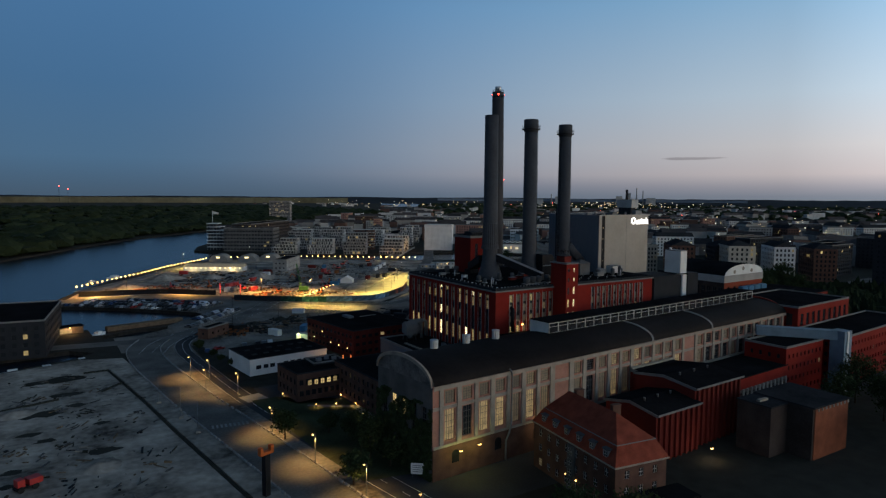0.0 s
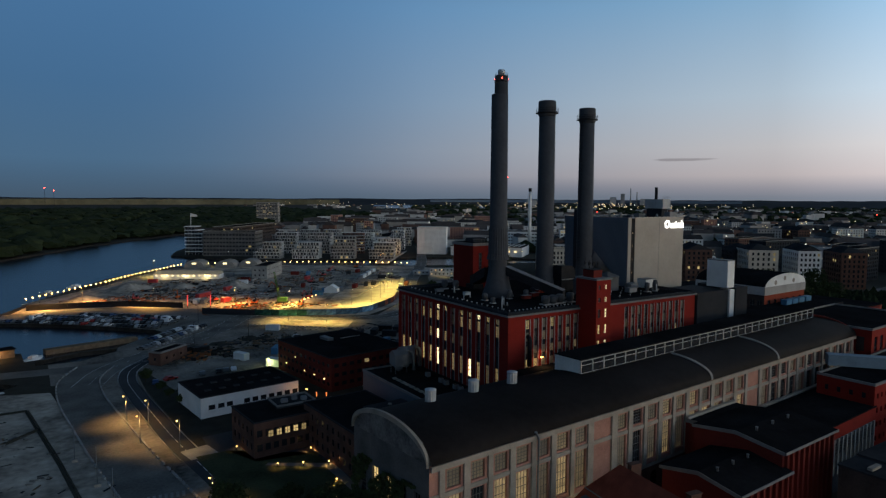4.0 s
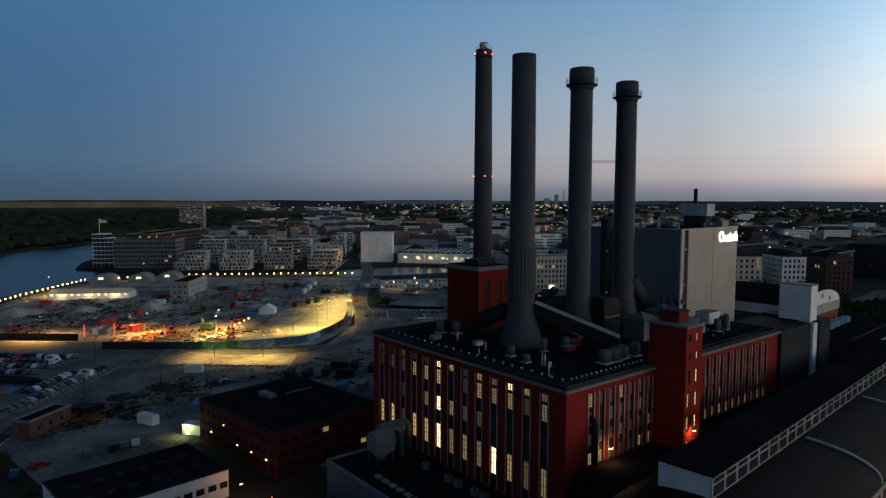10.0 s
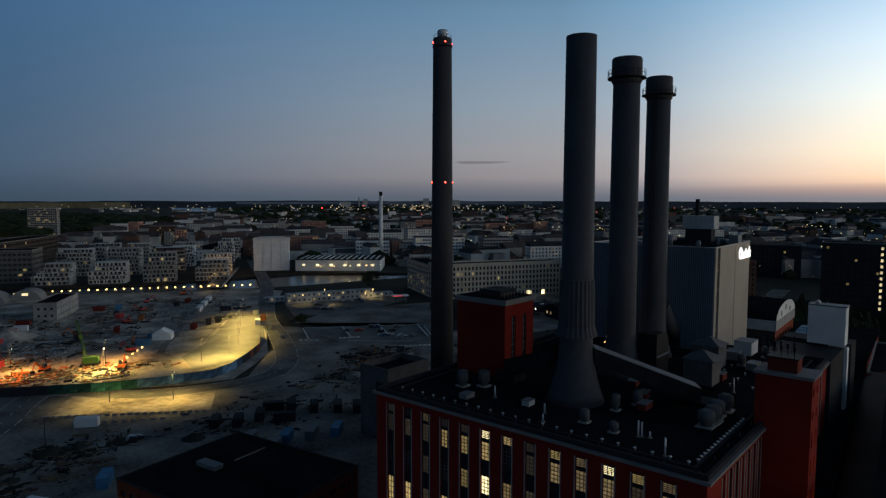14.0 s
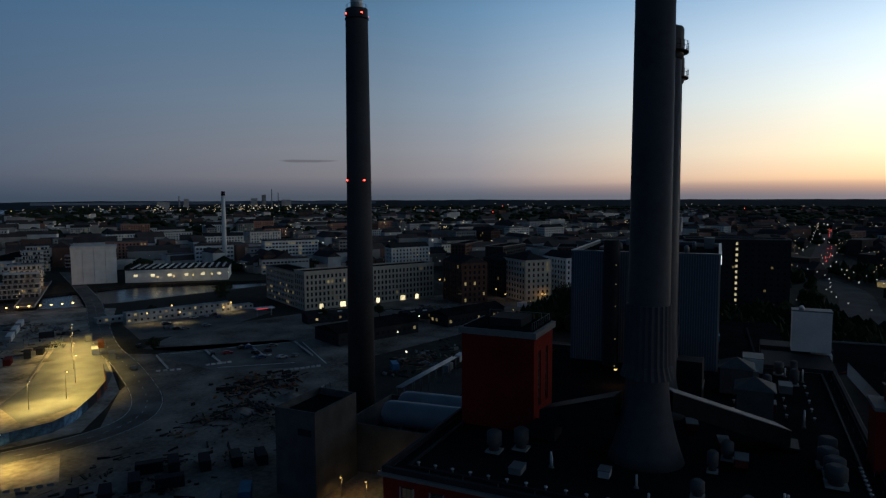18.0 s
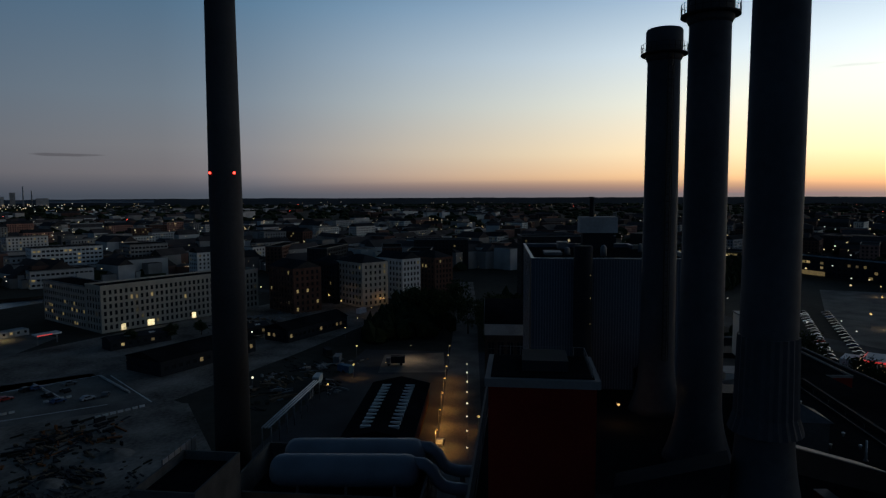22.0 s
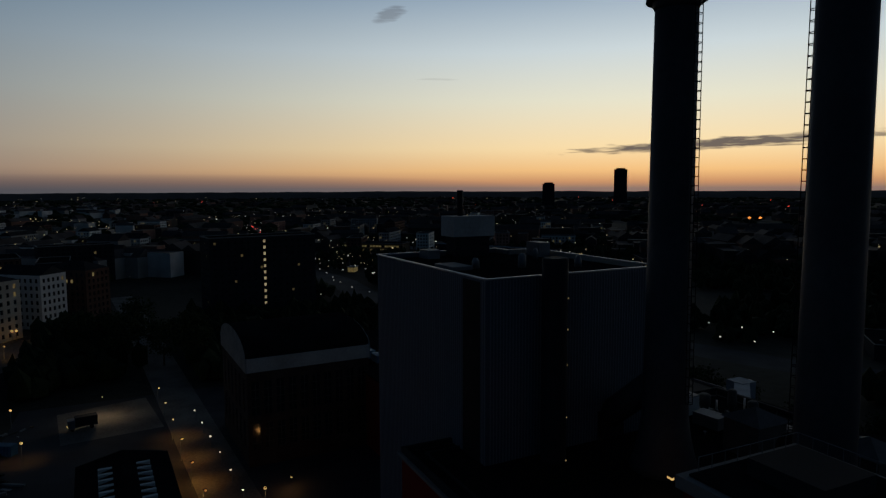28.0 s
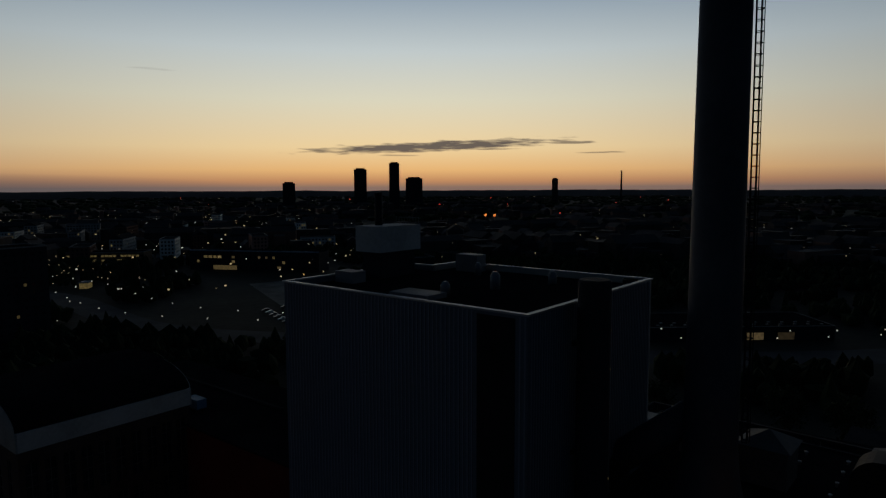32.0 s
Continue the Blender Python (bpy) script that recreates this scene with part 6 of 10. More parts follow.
conveyor_bridge()
gb = thing("grey_works", "sooty brown works block with an orange brick end", "works building", (125.0, 18.0, 0), 0)
for nm, x0, x1, y0, y1, z1, m in (("wall", 0, 6.8, 6.0, 14.5, 11.8, SOOT_BRICK), ("wall", 6.803, 22.5, 0, 14.5, 12.2, SOOT_BRICK), ("brick_end", 7.5, 22.2, -0.2, -0.004, 12.1, ORANGE_BRICK)):
    b = clear()
    box(b, x0, x1, y0, y1, 0, z1)
    part(nm, b, m, gb)
for x0, x1, y0, y1, z in ((-0.2, 6.8, 5.8, 14.7, 11.8), (6.803, 22.7, -0.4, 14.7, 12.2)):
    b = clear()
    box(b, x0, x1, y0, y1, z + 0.003, z + 0.35)
    part("roof", b, FELT_PALE, gb)
b = clear()
box(b, 1.2, 4.5, 9.5, 10.4, 12.2, 12.7)
part("roof_light", b, PALE_STONE, gb)
for k in range(9):
    b = clear()
    box(b, 8.0 + k * 1.65, 8.5 + k * 1.65, -0.6, -0.41, 11.6, 12.2)
    part("eave_bracket", b, PALE_STONE, gb)

# ---- low buildings west of the plant ----
wh = house_block("white_workshop", "low white workshop with a black roof and a row of windows", "workshop", (40.8, 153.6, 0), 6, 28.5, 19.5, 5.6, 1, [(2.1, 3.95), (4.7, 6.5), (7.1, 8.85)] + [(12.0 + 2.43 * k, 13.75 + 2.43 * k) for k in range(7)], 0, WHITE, 71, 0.0, 0.0, (1.8, 1.35), base=1.5, top=1.6, parapet=0.25, rim=FELT_PALE)
for k in range(12):
    b = clear()
    box(b, 0, 1.7, 0, 1.2, 5.7, 6.05)
    part("skylight", b, FELT_PALE, wh, at=(3.0 + (k % 6) * 4.1, 5.0 + (k // 6) * 7.0, 0))
house_block("brick_office", "dark brick office with lit first-floor windows", "office", (45.0, 119.5, 0), 4, 16.5, 15, 8.2, 2, 8, 5, BRICK, 72, 0.0, 0.0, (1.3, 1.6), base=0.8, parapet=0.3, rim=FELT_PALE)
of = thing("lit_window_row", "row of lit windows in the brick office", "window", (45.0, 119.5, 0), 4, kind="structure")
for k in range(6):
    part("lit_window", pane_mesh(1.2, 1.5, LIT, (1, 1), FRAME_DARK), None, of, at=(3.3 + k * 2.05, -0.075, 4.55))
house_block("brick_wing", "dark brick wing joining the office and the hall", "office", (60.5, 81.5, 0), 3, 17, 42, 9.8, 3, 6, 15, BRICK, 73, 0.015, 0.02, (1.2, 1.5), base=0.8, parapet=0.3, rim=FELT_PALE)
dr = house_block("dark_red_depot", "dark red three-storey depot with black roof and wall lamps", "depot", (80.0, 157.5, 0), 8, 29, 35, 10.2, 3, 10, 12, DEPOT_RED, 74, 0.0, 0.01, (1.7, 1.2), base=0.8, parapet=0.3, rim=FELT_PALE)
for k, (x, z) in enumerate(((-0.12, 3.4), (-0.12, 3.4), (-0.12, 3.4), (-0.12, 6.6), (-0.12, 3.4))):
    b = clear()
    bmesh.ops.create_icosphere(b, subdivisions=1, radius=0.22, matrix=Matrix.Translation((x, 4 + k * 6.2, z)))
    part("wall_lamp", b, LAMP_WARM, dr, "orange wall lamp")
b = clear()
box(b, 17.5, 25.5, 22.6, 22.8, 10.352, 10.6)
part("roof_upstand", b, CORNICE, dr)
b = clear()
box(b, 12.0, 14.2, 22.0, 27.5, 10.352, 11.2)
part("roof_unit", b, GREY_STEEL, dr)

# roof room, deck and lamps over the brick wing and office
rr = thing("roof_room", "low black roof room with a lit window on the brick wing", "roof room", (66.4, 100.6, 9.9), 3)
b = clear()
box(b, 0, 9.6, 0, 5.2, 0.06, 2.5)
part("wall", b, DARK_CLAD, rr)
b = clear()
box(b, -0.3, 9.9, -0.3, 5.5, 2.5, 2.66)
part("roof", b, FELT_PALE, rr)
part("lit_window", pane_mesh(1.0, 1.3, LIT, (1, 1), FRAME_DARK), None, rr, "small lit window", at=(0.5, -0.075, 0.7))
b = clear()
revolve(b, [(0.45, 2.66), (0.45, 2.95), (0.2, 3.05)], 12, 5.2, 3.0)
part("roof_light", b, PALE_STONE, rr)
dk2 = thing("roof_deck", "raised grey roof deck with a kerb on the brick office", "roof deck", (52.7, 126.4, 8.32), 0)
b = clear()
box(b, 0, 10.0, 0, 7.6, 0.06, 0.5)
part("platform", b, FELT_PALE, dk2)
for x0, x1, y0, y1 in ((0, 10, 0, 0.25), (0, 10, 7.35, 7.6), (0, 0.25, 0.25, 7.35), (9.75, 10, 0.25, 7.35)):
    b = clear()
    box(b, x0, x1, y0, y1, 0.502, 0.95)
    part("kerb", b, CORNICE, dk2)
for x, y, w in ((2.0, 2.5, 1.6), (5.2, 3.6, 1.2), (7.0, 2.2, 1.4)):
    b = clear()
    box(b, x, x + w, y, y + 1.1, 0.502, 1.4)
    part("roof_unit", b, GREY_STEEL, dk2)
st3 = thing("stair_block", "pale concrete stair block beside the brick office", "stair block", (65.4, 125.2, 0), 3)
b = clear()
box(b, 0, 2.2, 0, 2.6, 0, 8.6)
part("wall", b, DARK_CONCRETE, st3)
b = clear()
box(b, -0.1, 2.3, -0.1, 2.7, 8.6, 8.75)
part("cap", b, CONCRETE, st3)
for x, y in ((67.0, 137.0), (69.3, 135.8)):
    hl = thing("heater_lamp", "tall glowing orange heater lamp on a post", "heater lamp", (x, y, 0), group="heater lamps")
    b = clear()
    beam(b, (0, 0, 0), (0, 0, 6.4), 0.08, 6)
    part("post", b, BLACK_STEEL, hl)
    b = clear()
    beam(b, (0, 0, 6.4), (0, 0, 7.5), 0.12, 8)
    part("glow", b, HEATER, hl, "orange glowing tube")
for y in (112.0, 109.6, 105.4, 103.2, 118.5):
    ac = thing("air_unit", "small pale air unit at the foot of the red wall", "air unit", (90.6, y, 12.8), group="air units")
    b = clear()
    box(b, -0.5, 0.5, -0.6, 0.6, 0.0, 1.1)
    part("casing", b, GREY_STEEL, ac)
    b = clear()
    revolve(b, [(0.36, 1.102), (0.36, 1.16)], 12)
    part("fan", b, BLACK_STEEL, ac)

an = thing("grey_annex", "grey rendered annex with dust collectors on its roof", "annex", (78.6, 99.5, 0), 0)
b = clear()
box(b, 0, 15.8, 0, 33, 0, 12.6)
part("wall", b, BLUE_CLAD, an)
b = clear()
box(b, 0.3, 15.8, 0.3, 32.7, 12.6, 12.8)
part("roof", b, FELT, an)
b = clear()
for x0, x1, y0, y1 in ((-0.1, 15.8, -0.1, 0.28), (-0.1, 15.8, 32.72, 33.1), (-0.1, 0.28, 0.28, 32.72)):
    box(b, x0, x1, y0, y1, 12.6, 13.2)
part("parapet", b, CORNICE, an)
for k in range(9):
    b = clear()
    box(b, 3.0, 4.0, 3.0 + k * 2.2, 4.4 + k * 2.2, 12.8, 13.05)
    part("roof_light", b, PALE_STONE, an)
for k, (x, y) in enumerate(((7.5, 26.5), (11.0, 29.0))):
    dc = thing("dust_collector", "grey steel dust collector with hopper and bent duct", "dust collector", (78.6 + x, 99.5 + y, 12.8))
    b = clear()
    box(b, -2.0, 2.0, -1.6, 1.6, 2.2, 5.0)
    part("housing", b, GREY_STEEL, dc)
    b = clear()
    revolve(b, [(0.4, 0.3), (1.9, 2.2)], 8)
    part("hopper", b, GREY_STEEL, dc)
    b = clear()
    v = [b.verts.new(p) for p in ((-2.1, -1.7, 5), (2.1, -1.7, 5), (2.1, 1.7, 5), (-2.1, 1.7, 5), (-2.1, 0, 6.2), (2.1, 0, 6.2))]
    for f in ((0, 1, 5, 4), (2, 3, 4, 5), (1, 2, 5), (3, 0, 4), (3, 2, 1, 0)):
        b.faces.new([v[i] for i in f])
    part("hood", b, GREY_STEEL, dc)
    b = clear()
    sweep(b, [(1.5, 0, 5.4), (3.0, 0, 5.6), (4.2, 0, 5.0), (4.6, 0, 3.5), (4.6, 0, 0)], 0.55, 10)
    part("duct", b, GREY_STEEL, dc)
    for sx in (-1.7, 1.7):
        for sy in (-1.3, 1.3):
            b = clear()
            beam(b, (sx, sy, 0), (sx, sy, 2.3), 0.1, 6)
            part("leg", b, GREY_STEEL, dc)

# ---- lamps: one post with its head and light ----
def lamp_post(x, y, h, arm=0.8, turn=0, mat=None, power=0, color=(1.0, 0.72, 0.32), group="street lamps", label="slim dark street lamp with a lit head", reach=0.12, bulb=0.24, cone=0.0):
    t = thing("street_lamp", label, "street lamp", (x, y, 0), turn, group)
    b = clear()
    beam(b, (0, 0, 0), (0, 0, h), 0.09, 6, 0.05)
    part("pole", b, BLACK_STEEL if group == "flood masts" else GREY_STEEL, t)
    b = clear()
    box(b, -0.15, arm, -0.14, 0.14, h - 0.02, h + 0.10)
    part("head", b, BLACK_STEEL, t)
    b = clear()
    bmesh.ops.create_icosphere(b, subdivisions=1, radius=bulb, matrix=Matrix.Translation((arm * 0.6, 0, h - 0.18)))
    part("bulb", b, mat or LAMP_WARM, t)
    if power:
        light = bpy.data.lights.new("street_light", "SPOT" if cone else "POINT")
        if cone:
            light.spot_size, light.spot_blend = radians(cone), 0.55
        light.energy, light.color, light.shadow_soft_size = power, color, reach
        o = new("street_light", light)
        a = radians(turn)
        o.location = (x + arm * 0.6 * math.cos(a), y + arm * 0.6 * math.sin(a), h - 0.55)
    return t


# ---- north yard: tanks, blocks, shed ----
te = thing("tank_enclosure", "dark concrete enclosure open at the top", "enclosure", (158.0, 153.0, 0), 1)
for x0, x1, y0, y1 in ((0, 23, 0, 0.5), (0, 23, 35.5, 36), (0, 0.5, 0.5, 35.5), (22.5, 23, 0.5, 35.5)):
    b = clear()
    box(b, x0, x1, y0, y1, 0, 11.5)
    part("wall", b, DARK_CONCRETE, te)
b = clear()
box(b, 0.5, 22.5, 0.5, 35.5, 0, 6.0)
part("deck", b, FELT, te)
for x in (166.8, 174.8):
    tk = thing("horizontal_tank", "long pale blue horizontal tank with rounded ends", "tank", (x, 168.5, 0), 6.0, group="paired tanks")
    b = clear()
    n, r = 24, 3.1
    prof = [(0.4, -13.6), (1.6, -13.4), (2.5, -12.8), (2.95, -12.0), (r, -11.0), (r, 12.0), (2.95, 13.0), (2.5, 13.8), (1.6, 14.4), (0.4, 14.6)]
    rings = [[b.verts.new((rr * math.cos(2 * math.pi * k / n), y, 12.1 + rr * math.sin(2 * math.pi * k / n))) for k in range(n)] for rr, y in prof]
    for p, q in zip(rings, rings[1:]):
        for k in range(n):
            b.faces.new((p[k], q[k], q[(k + 1) % n], p[(k + 1) % n])).smooth = True
    b.faces.new(rings[0])
    b.faces.new(rings[-1][::-1])
    part("shell", b, TANK_PAINT, tk)
    b = clear()
    sweep(b, [(0, -12, 13.6), (0, -14.5, 13.4), (0, -16.0, 12.2), (0, -16.8, 10.4), (0, -18.0, 9.2), (0, -20.0, 8.6), (0, -24.5, 8.4)], 1.2, 14)
    part("bent_pipe", b, TANK_PAINT, tk)
    b = clear()
    box(b, -0.5, 0.5, -21.5, -20.5, 0, 7.6)
    part("pipe_support", b, CONCRETE, tk)
    for y in (-9, 0, 9):
        b = clear()
        box(b, -2.4, 2.4, y - 0.3, y + 0.3, 6.0, 10.2)
        part("saddle", b, CONCRETE, tk)
gy = thing("grey_plant_block", "grey rendered plant block with a roof well", "plant block", (140.3, 184.7, 0), 0)
for x0, x1, y0, y1, z0, z1, m, nm in ((0, 15.8, 0, 10.4, 0, 17.6, DARK_CONCRETE, "wall"), (0, 15.8, 0, 0.35, 17.6, 19.3, DARK_CONCRETE, "parapet"), (0, 15.8, 10.05, 10.4, 17.6, 19.3, DARK_CONCRETE, "parapet"), (0, 0.35, 0.35, 10.05, 17.6, 19.3, DARK_CONCRETE, "parapet"), (15.45, 15.8, 0.35, 10.05, 17.6, 19.3, DARK_CONCRETE, "parapet"), (-0.1, -0.004, 1.0, 4.4, 14.0, 15.4, GLASS, "window"),
                                      (0.36, 15.44, 0.36, 10.04, 17.603, 17.75, FELT, "roof")):
    b = clear()
    box(b, x0, x1, y0, y1, z0, z1)
    part(nm, b, m, gy)
sf = thing("louvre_screen", "pale steel louvre screen beside the tall chimney", "screen", (156.2, 199.2, 0), 1)
for k in range(6):
    b = clear()
    box(b, k * 2.1, k * 2.1 + 0.14, 0, 0.2, 0, 17.2)
    part("post", b, GREY_STEEL, sf)
    b = clear()
    box(b, k * 2.1 + 0.16, k * 2.1 + 2.08, 0.05, 0.15, 13.4, 17.0)
    part("panel", b, BRIGHT_STEEL, sf)
for k, (x, y) in enumerate(((145.0, 181.6), (145.4, 175.6), (144.2, 189.5), (146.0, 169.5), (146.4, 163.5))):
    lamp_post(x, y, 4.6, 0.8, 200, LAMP_WARM, 700, (1.0, 0.55, 0.14), "plant lane lamps", "short lane lamp glowing amber beside the plant", cone=140)
sh = thing("long_shed", "long dark shed with two rows of pale skylights", "shed", (199, 161.6, 0), 3)
b = clear()
box(b, 0, 46, 0, 17, 0, 6.0)
part("wall", b, BRICK, sh)
b = clear()
v = [b.verts.new(p) for p in ((-0.4, -0.4, 6), (46.4, -0.4, 6), (46.4, 8.5, 8), (-0.4, 8.5, 8), (46.4, 17.4, 6), (-0.4, 17.4, 6))]
for f in ((0, 1, 2, 3), (3, 2, 4, 5), (1, 4, 2), (0, 3, 5)):
    b.faces.new([v[i] for i in f])
part("roof", b, FELT, sh)
for s, y in ((1, 5.0), (-1, 12.0)):
    for k in range(13):
        b = clear()
        z = 6 + 2 * (y + 0.4) / 8.9 if s > 0 else 6 + 2 * (17.4 - y) / 8.9
        box(b, 4 + k * 2.85, 4.8 + k * 2.85, y - 1.3, y + 1.3, z - 0.35, z + 0.42)
        part("skylight", b, WHITE, sh)
ye = thing("pipe_rack", "pale steel pipe rack crossing the yard", "pipe rack", (0, 0, 0))
for k in range(8):
    b = clear()
    x = 204 + k * 5.6
    for y in (198.4, 200.8):
        beam(b, (x, y, 0), (x, y, 5.6), 0.14, 6)
    box(b, x - 0.1, x + 0.1, 198.2, 201.0, 5.4, 5.6)
    part("trestle", b, GREY_STEEL, ye)
for y in (198.8, 199.6, 200.4):
    b = clear()
    beam(b, (203, y, 5.85), (244.5, y, 5.85), 0.22, 8)
    part("pipe", b, BRIGHT_STEEL, ye)
house_block("low_barn", "low dark barn with roof lights", "barn", (262, 262, 0), -24, 44, 20, 5.5, 1, 14, 4, DARK_CLAD, 81, 0.16, 0.1, (1.6, 1.5), base=1.0, top=1.0, roof="gable_x", rise=2.6, over=0.6)
house_block("low_barn", "low dark barn beside the canal street", "barn", (318, 236, 0), -24, 40, 14, 5.5, 1, 14, 4, DARK_CLAD, 82, 0.22, 0.1, (1.6, 1.5), base=1.0, top=1.0, roof="gable_x", rise=2.6, over=0.6)
bp = thing("site_barracks", "two-storey row of pale site cabins with lit windows", "site cabins", (258, 388, 0), -24)
for lv in range(2):
    for k in range(18):
        b = clear()
        box(b, k * 3.05, k * 3.05 + 3.0, 0, 6.0, lv * 2.9, lv * 2.9 + 2.8)
        part("cabin", b, GREY_RENDER, bp)
        part("window", pane_mesh(1.1, 1.1, LIT if (k * 7 + lv * 3) % 5 == 0 else GLASS), None, bp, at=(k * 3.05 + 0.9, -0.055, lv * 2.9 + 1.2))

# ---- town beyond the canal ----
def flats(label, at, turn, w, d, h, floors, nw, nd, wall, seed, lit=0.06, dim=0.06, **more):
    return house_block("block_of_flats", label, "flats", at, turn, w, d, h, floors, nw, nd, wall, seed, lit, dim, more.pop("win", (1.5, 1.7)), joined=True, base=more.pop("base", 0.6), **more)


lb = house_block("long_flats", "long six-storey pale flats with rows of windows", "flats", (327, 329, 0), -30, 88, 15, 21.5, 6, 34, 5, BEIGE_RENDER, 101, 0.015, 0.03, (1.3, 2.1), base=0.8, parapet=0.95, faces="SW")
flats("pale six-storey wing of the long flats", (334.8, 342.5, 0), -30, 14, 46, 20.5, 6, 5, 18, BEIGE_RENDER, 102)
for k, x in enumerate((9.0, 22.0, 46.0, 63.0, 74.0)):
    b = clear()
    box(b, x, x + (3.4 if k % 2 else 2.2), -0.12, -0.004, 0.3, 3.2)
    part("shop_window", b, LIT_BRIGHT, lb, "lit ground-floor shop window")
for label, x, y, w, d, h, wall, seed, rf in (("seven-storey flats with a pale gable end and pitched roof", 406.6, 224.8, 18.8, 27, 25.5, BEIGE_RENDER, 111, "hip"), ("narrow seven-storey flats with a white gable end", 434.4, 206.8, 14.6, 26, 25.0, WHITE, 112, "gable_y"),
                                              ("dark brick flats with a pitched roof by the canal street", 384.0, 257.0, 17.5, 26, 24.5, BRICK, 113, "gable_y"), ("dark flats standing back from the canal street", 418.0, 244.0, 17.0, 24, 24.0, DARK_CLAD, 114, "hip"), ("dark flats behind the white gable end", 456.0, 190.0, 16.0, 26, 24.0, BRICK, 115, "hip")):
    flats(label, (x, y, 0), -39, w, d, h, 7, 5, 8, wall, seed, 0.012, 0.03, roof=rf, rise=3.8, roof_mat=FELT_PALE, faces="SWN", win=(1.4, 1.9))
dk = house_block("dark_tower_block", "dark brown high-rise with a lit stair column", "tower block", (428, 82, 0), 8, 18, 54, 40, 12, 5, 16, DARK_CLAD, 121, 0.003, 0.012, (1.2, 1.2), joined=True, base=1.0, faces="WN")
for k in range(12):
    b = clear()
    box(b, -0.2, -0.05, 26.5, 27.6, 2.5 + k * 3.15, 4.0 + k * 3.15)
    part("stair_light", b, LIT_SOFT, dk, "lit stair window")
for k, (x, y, w, d, h) in enumerate(((520, 110, 30, 18, 26), (500, 200, 36, 16, 24), (560, 230, 40, 16, 22), (520, 280, 44, 16, 24), (560, 330, 50, 14, 22), (600, 180, 16, 46, 26))):
    flats("brown brick flats behind the works street", (x, y, 0), -6 + 9 * (k % 3), w, d, h, int(h / 3), int(w / 3.2), int(d / 3.2), DARK_CLAD if k % 2 else BRICK, 130 + k, 0.006, 0.02, faces="SWN")

# silo, depot hall, slender white stack
si = thing("grain_silo", "white concrete silo of upright cells", "silo", (346, 555, 0), -38)
for k in range(4):
    b = clear()
    box(b, k * 7.6, k * 7.6 + 7.4, 0, 18, 0, 26.0)
    part("cell", b, WHITE, si)
b = clear()
box(b, -0.3, 30.7, -0.3, 18.3, 26.0, 28.2)
part("head_house", b, OFF_WHITE, si)
dh = thing("depot_hall", "wide white depot hall with striped rooflights and lit doors", "depot", (370, 528, 0), -50)
b = clear()
box(b, 0, 74, 0, 42, 0, 9.5)
part("wall", b, WHITE, dh)
b = clear()
box(b, -0.4, 74.4, -0.4, 42.4, 9.5, 10.1)
part("roof", b, FELT_PALE, dh)
for k in range(14):
    b = clear()
    box(b, 3 + k * 5.1, 4.6 + k * 5.1, 3, 39, 10.1, 10.5)
    part("roof_light", b, OFF_WHITE, dh)
for k in range(6):
    b = clear()
    box(b, 6 + k * 12, 8.6 + k * 12, -0.15, -0.004, 4.5, 6.0)
    part("door_light", b, LIT_BRIGHT, dh)
st = thing("white_stack", "slender white chimney with a dark tip", "chimney", (485, 539, 0))
b = clear()
revolve(b, [(2.2, 0), (1.7, 66)], 20)
part("shaft", b, WHITE, st)
b = clear()
revolve(b, [(1.75, 66), (1.7, 70)], 20)
part("tip", b, BLACK_STEEL, st)
for k, (x, y, w, d, h) in enumerate(((500, 505, 50, 20, 24), (470, 560, 34, 20, 20), (540, 450, 30, 26, 24), (455, 470, 40, 14, 12))):
    flats("pale office block with ribbon windows", (x, y, 0), -40, w, d, h, int(h / 3.4), int(w / 3), int(d / 3), WHITE if k < 2 else GREY_RENDER, 150 + k, 0.08, 0.05, win=(2.2, 1.5))
flats("long low white warehouse", (372, 668, 0), 44, 120, 26, 11, 2, 30, 6, WHITE, 160, 0.03, 0.02)

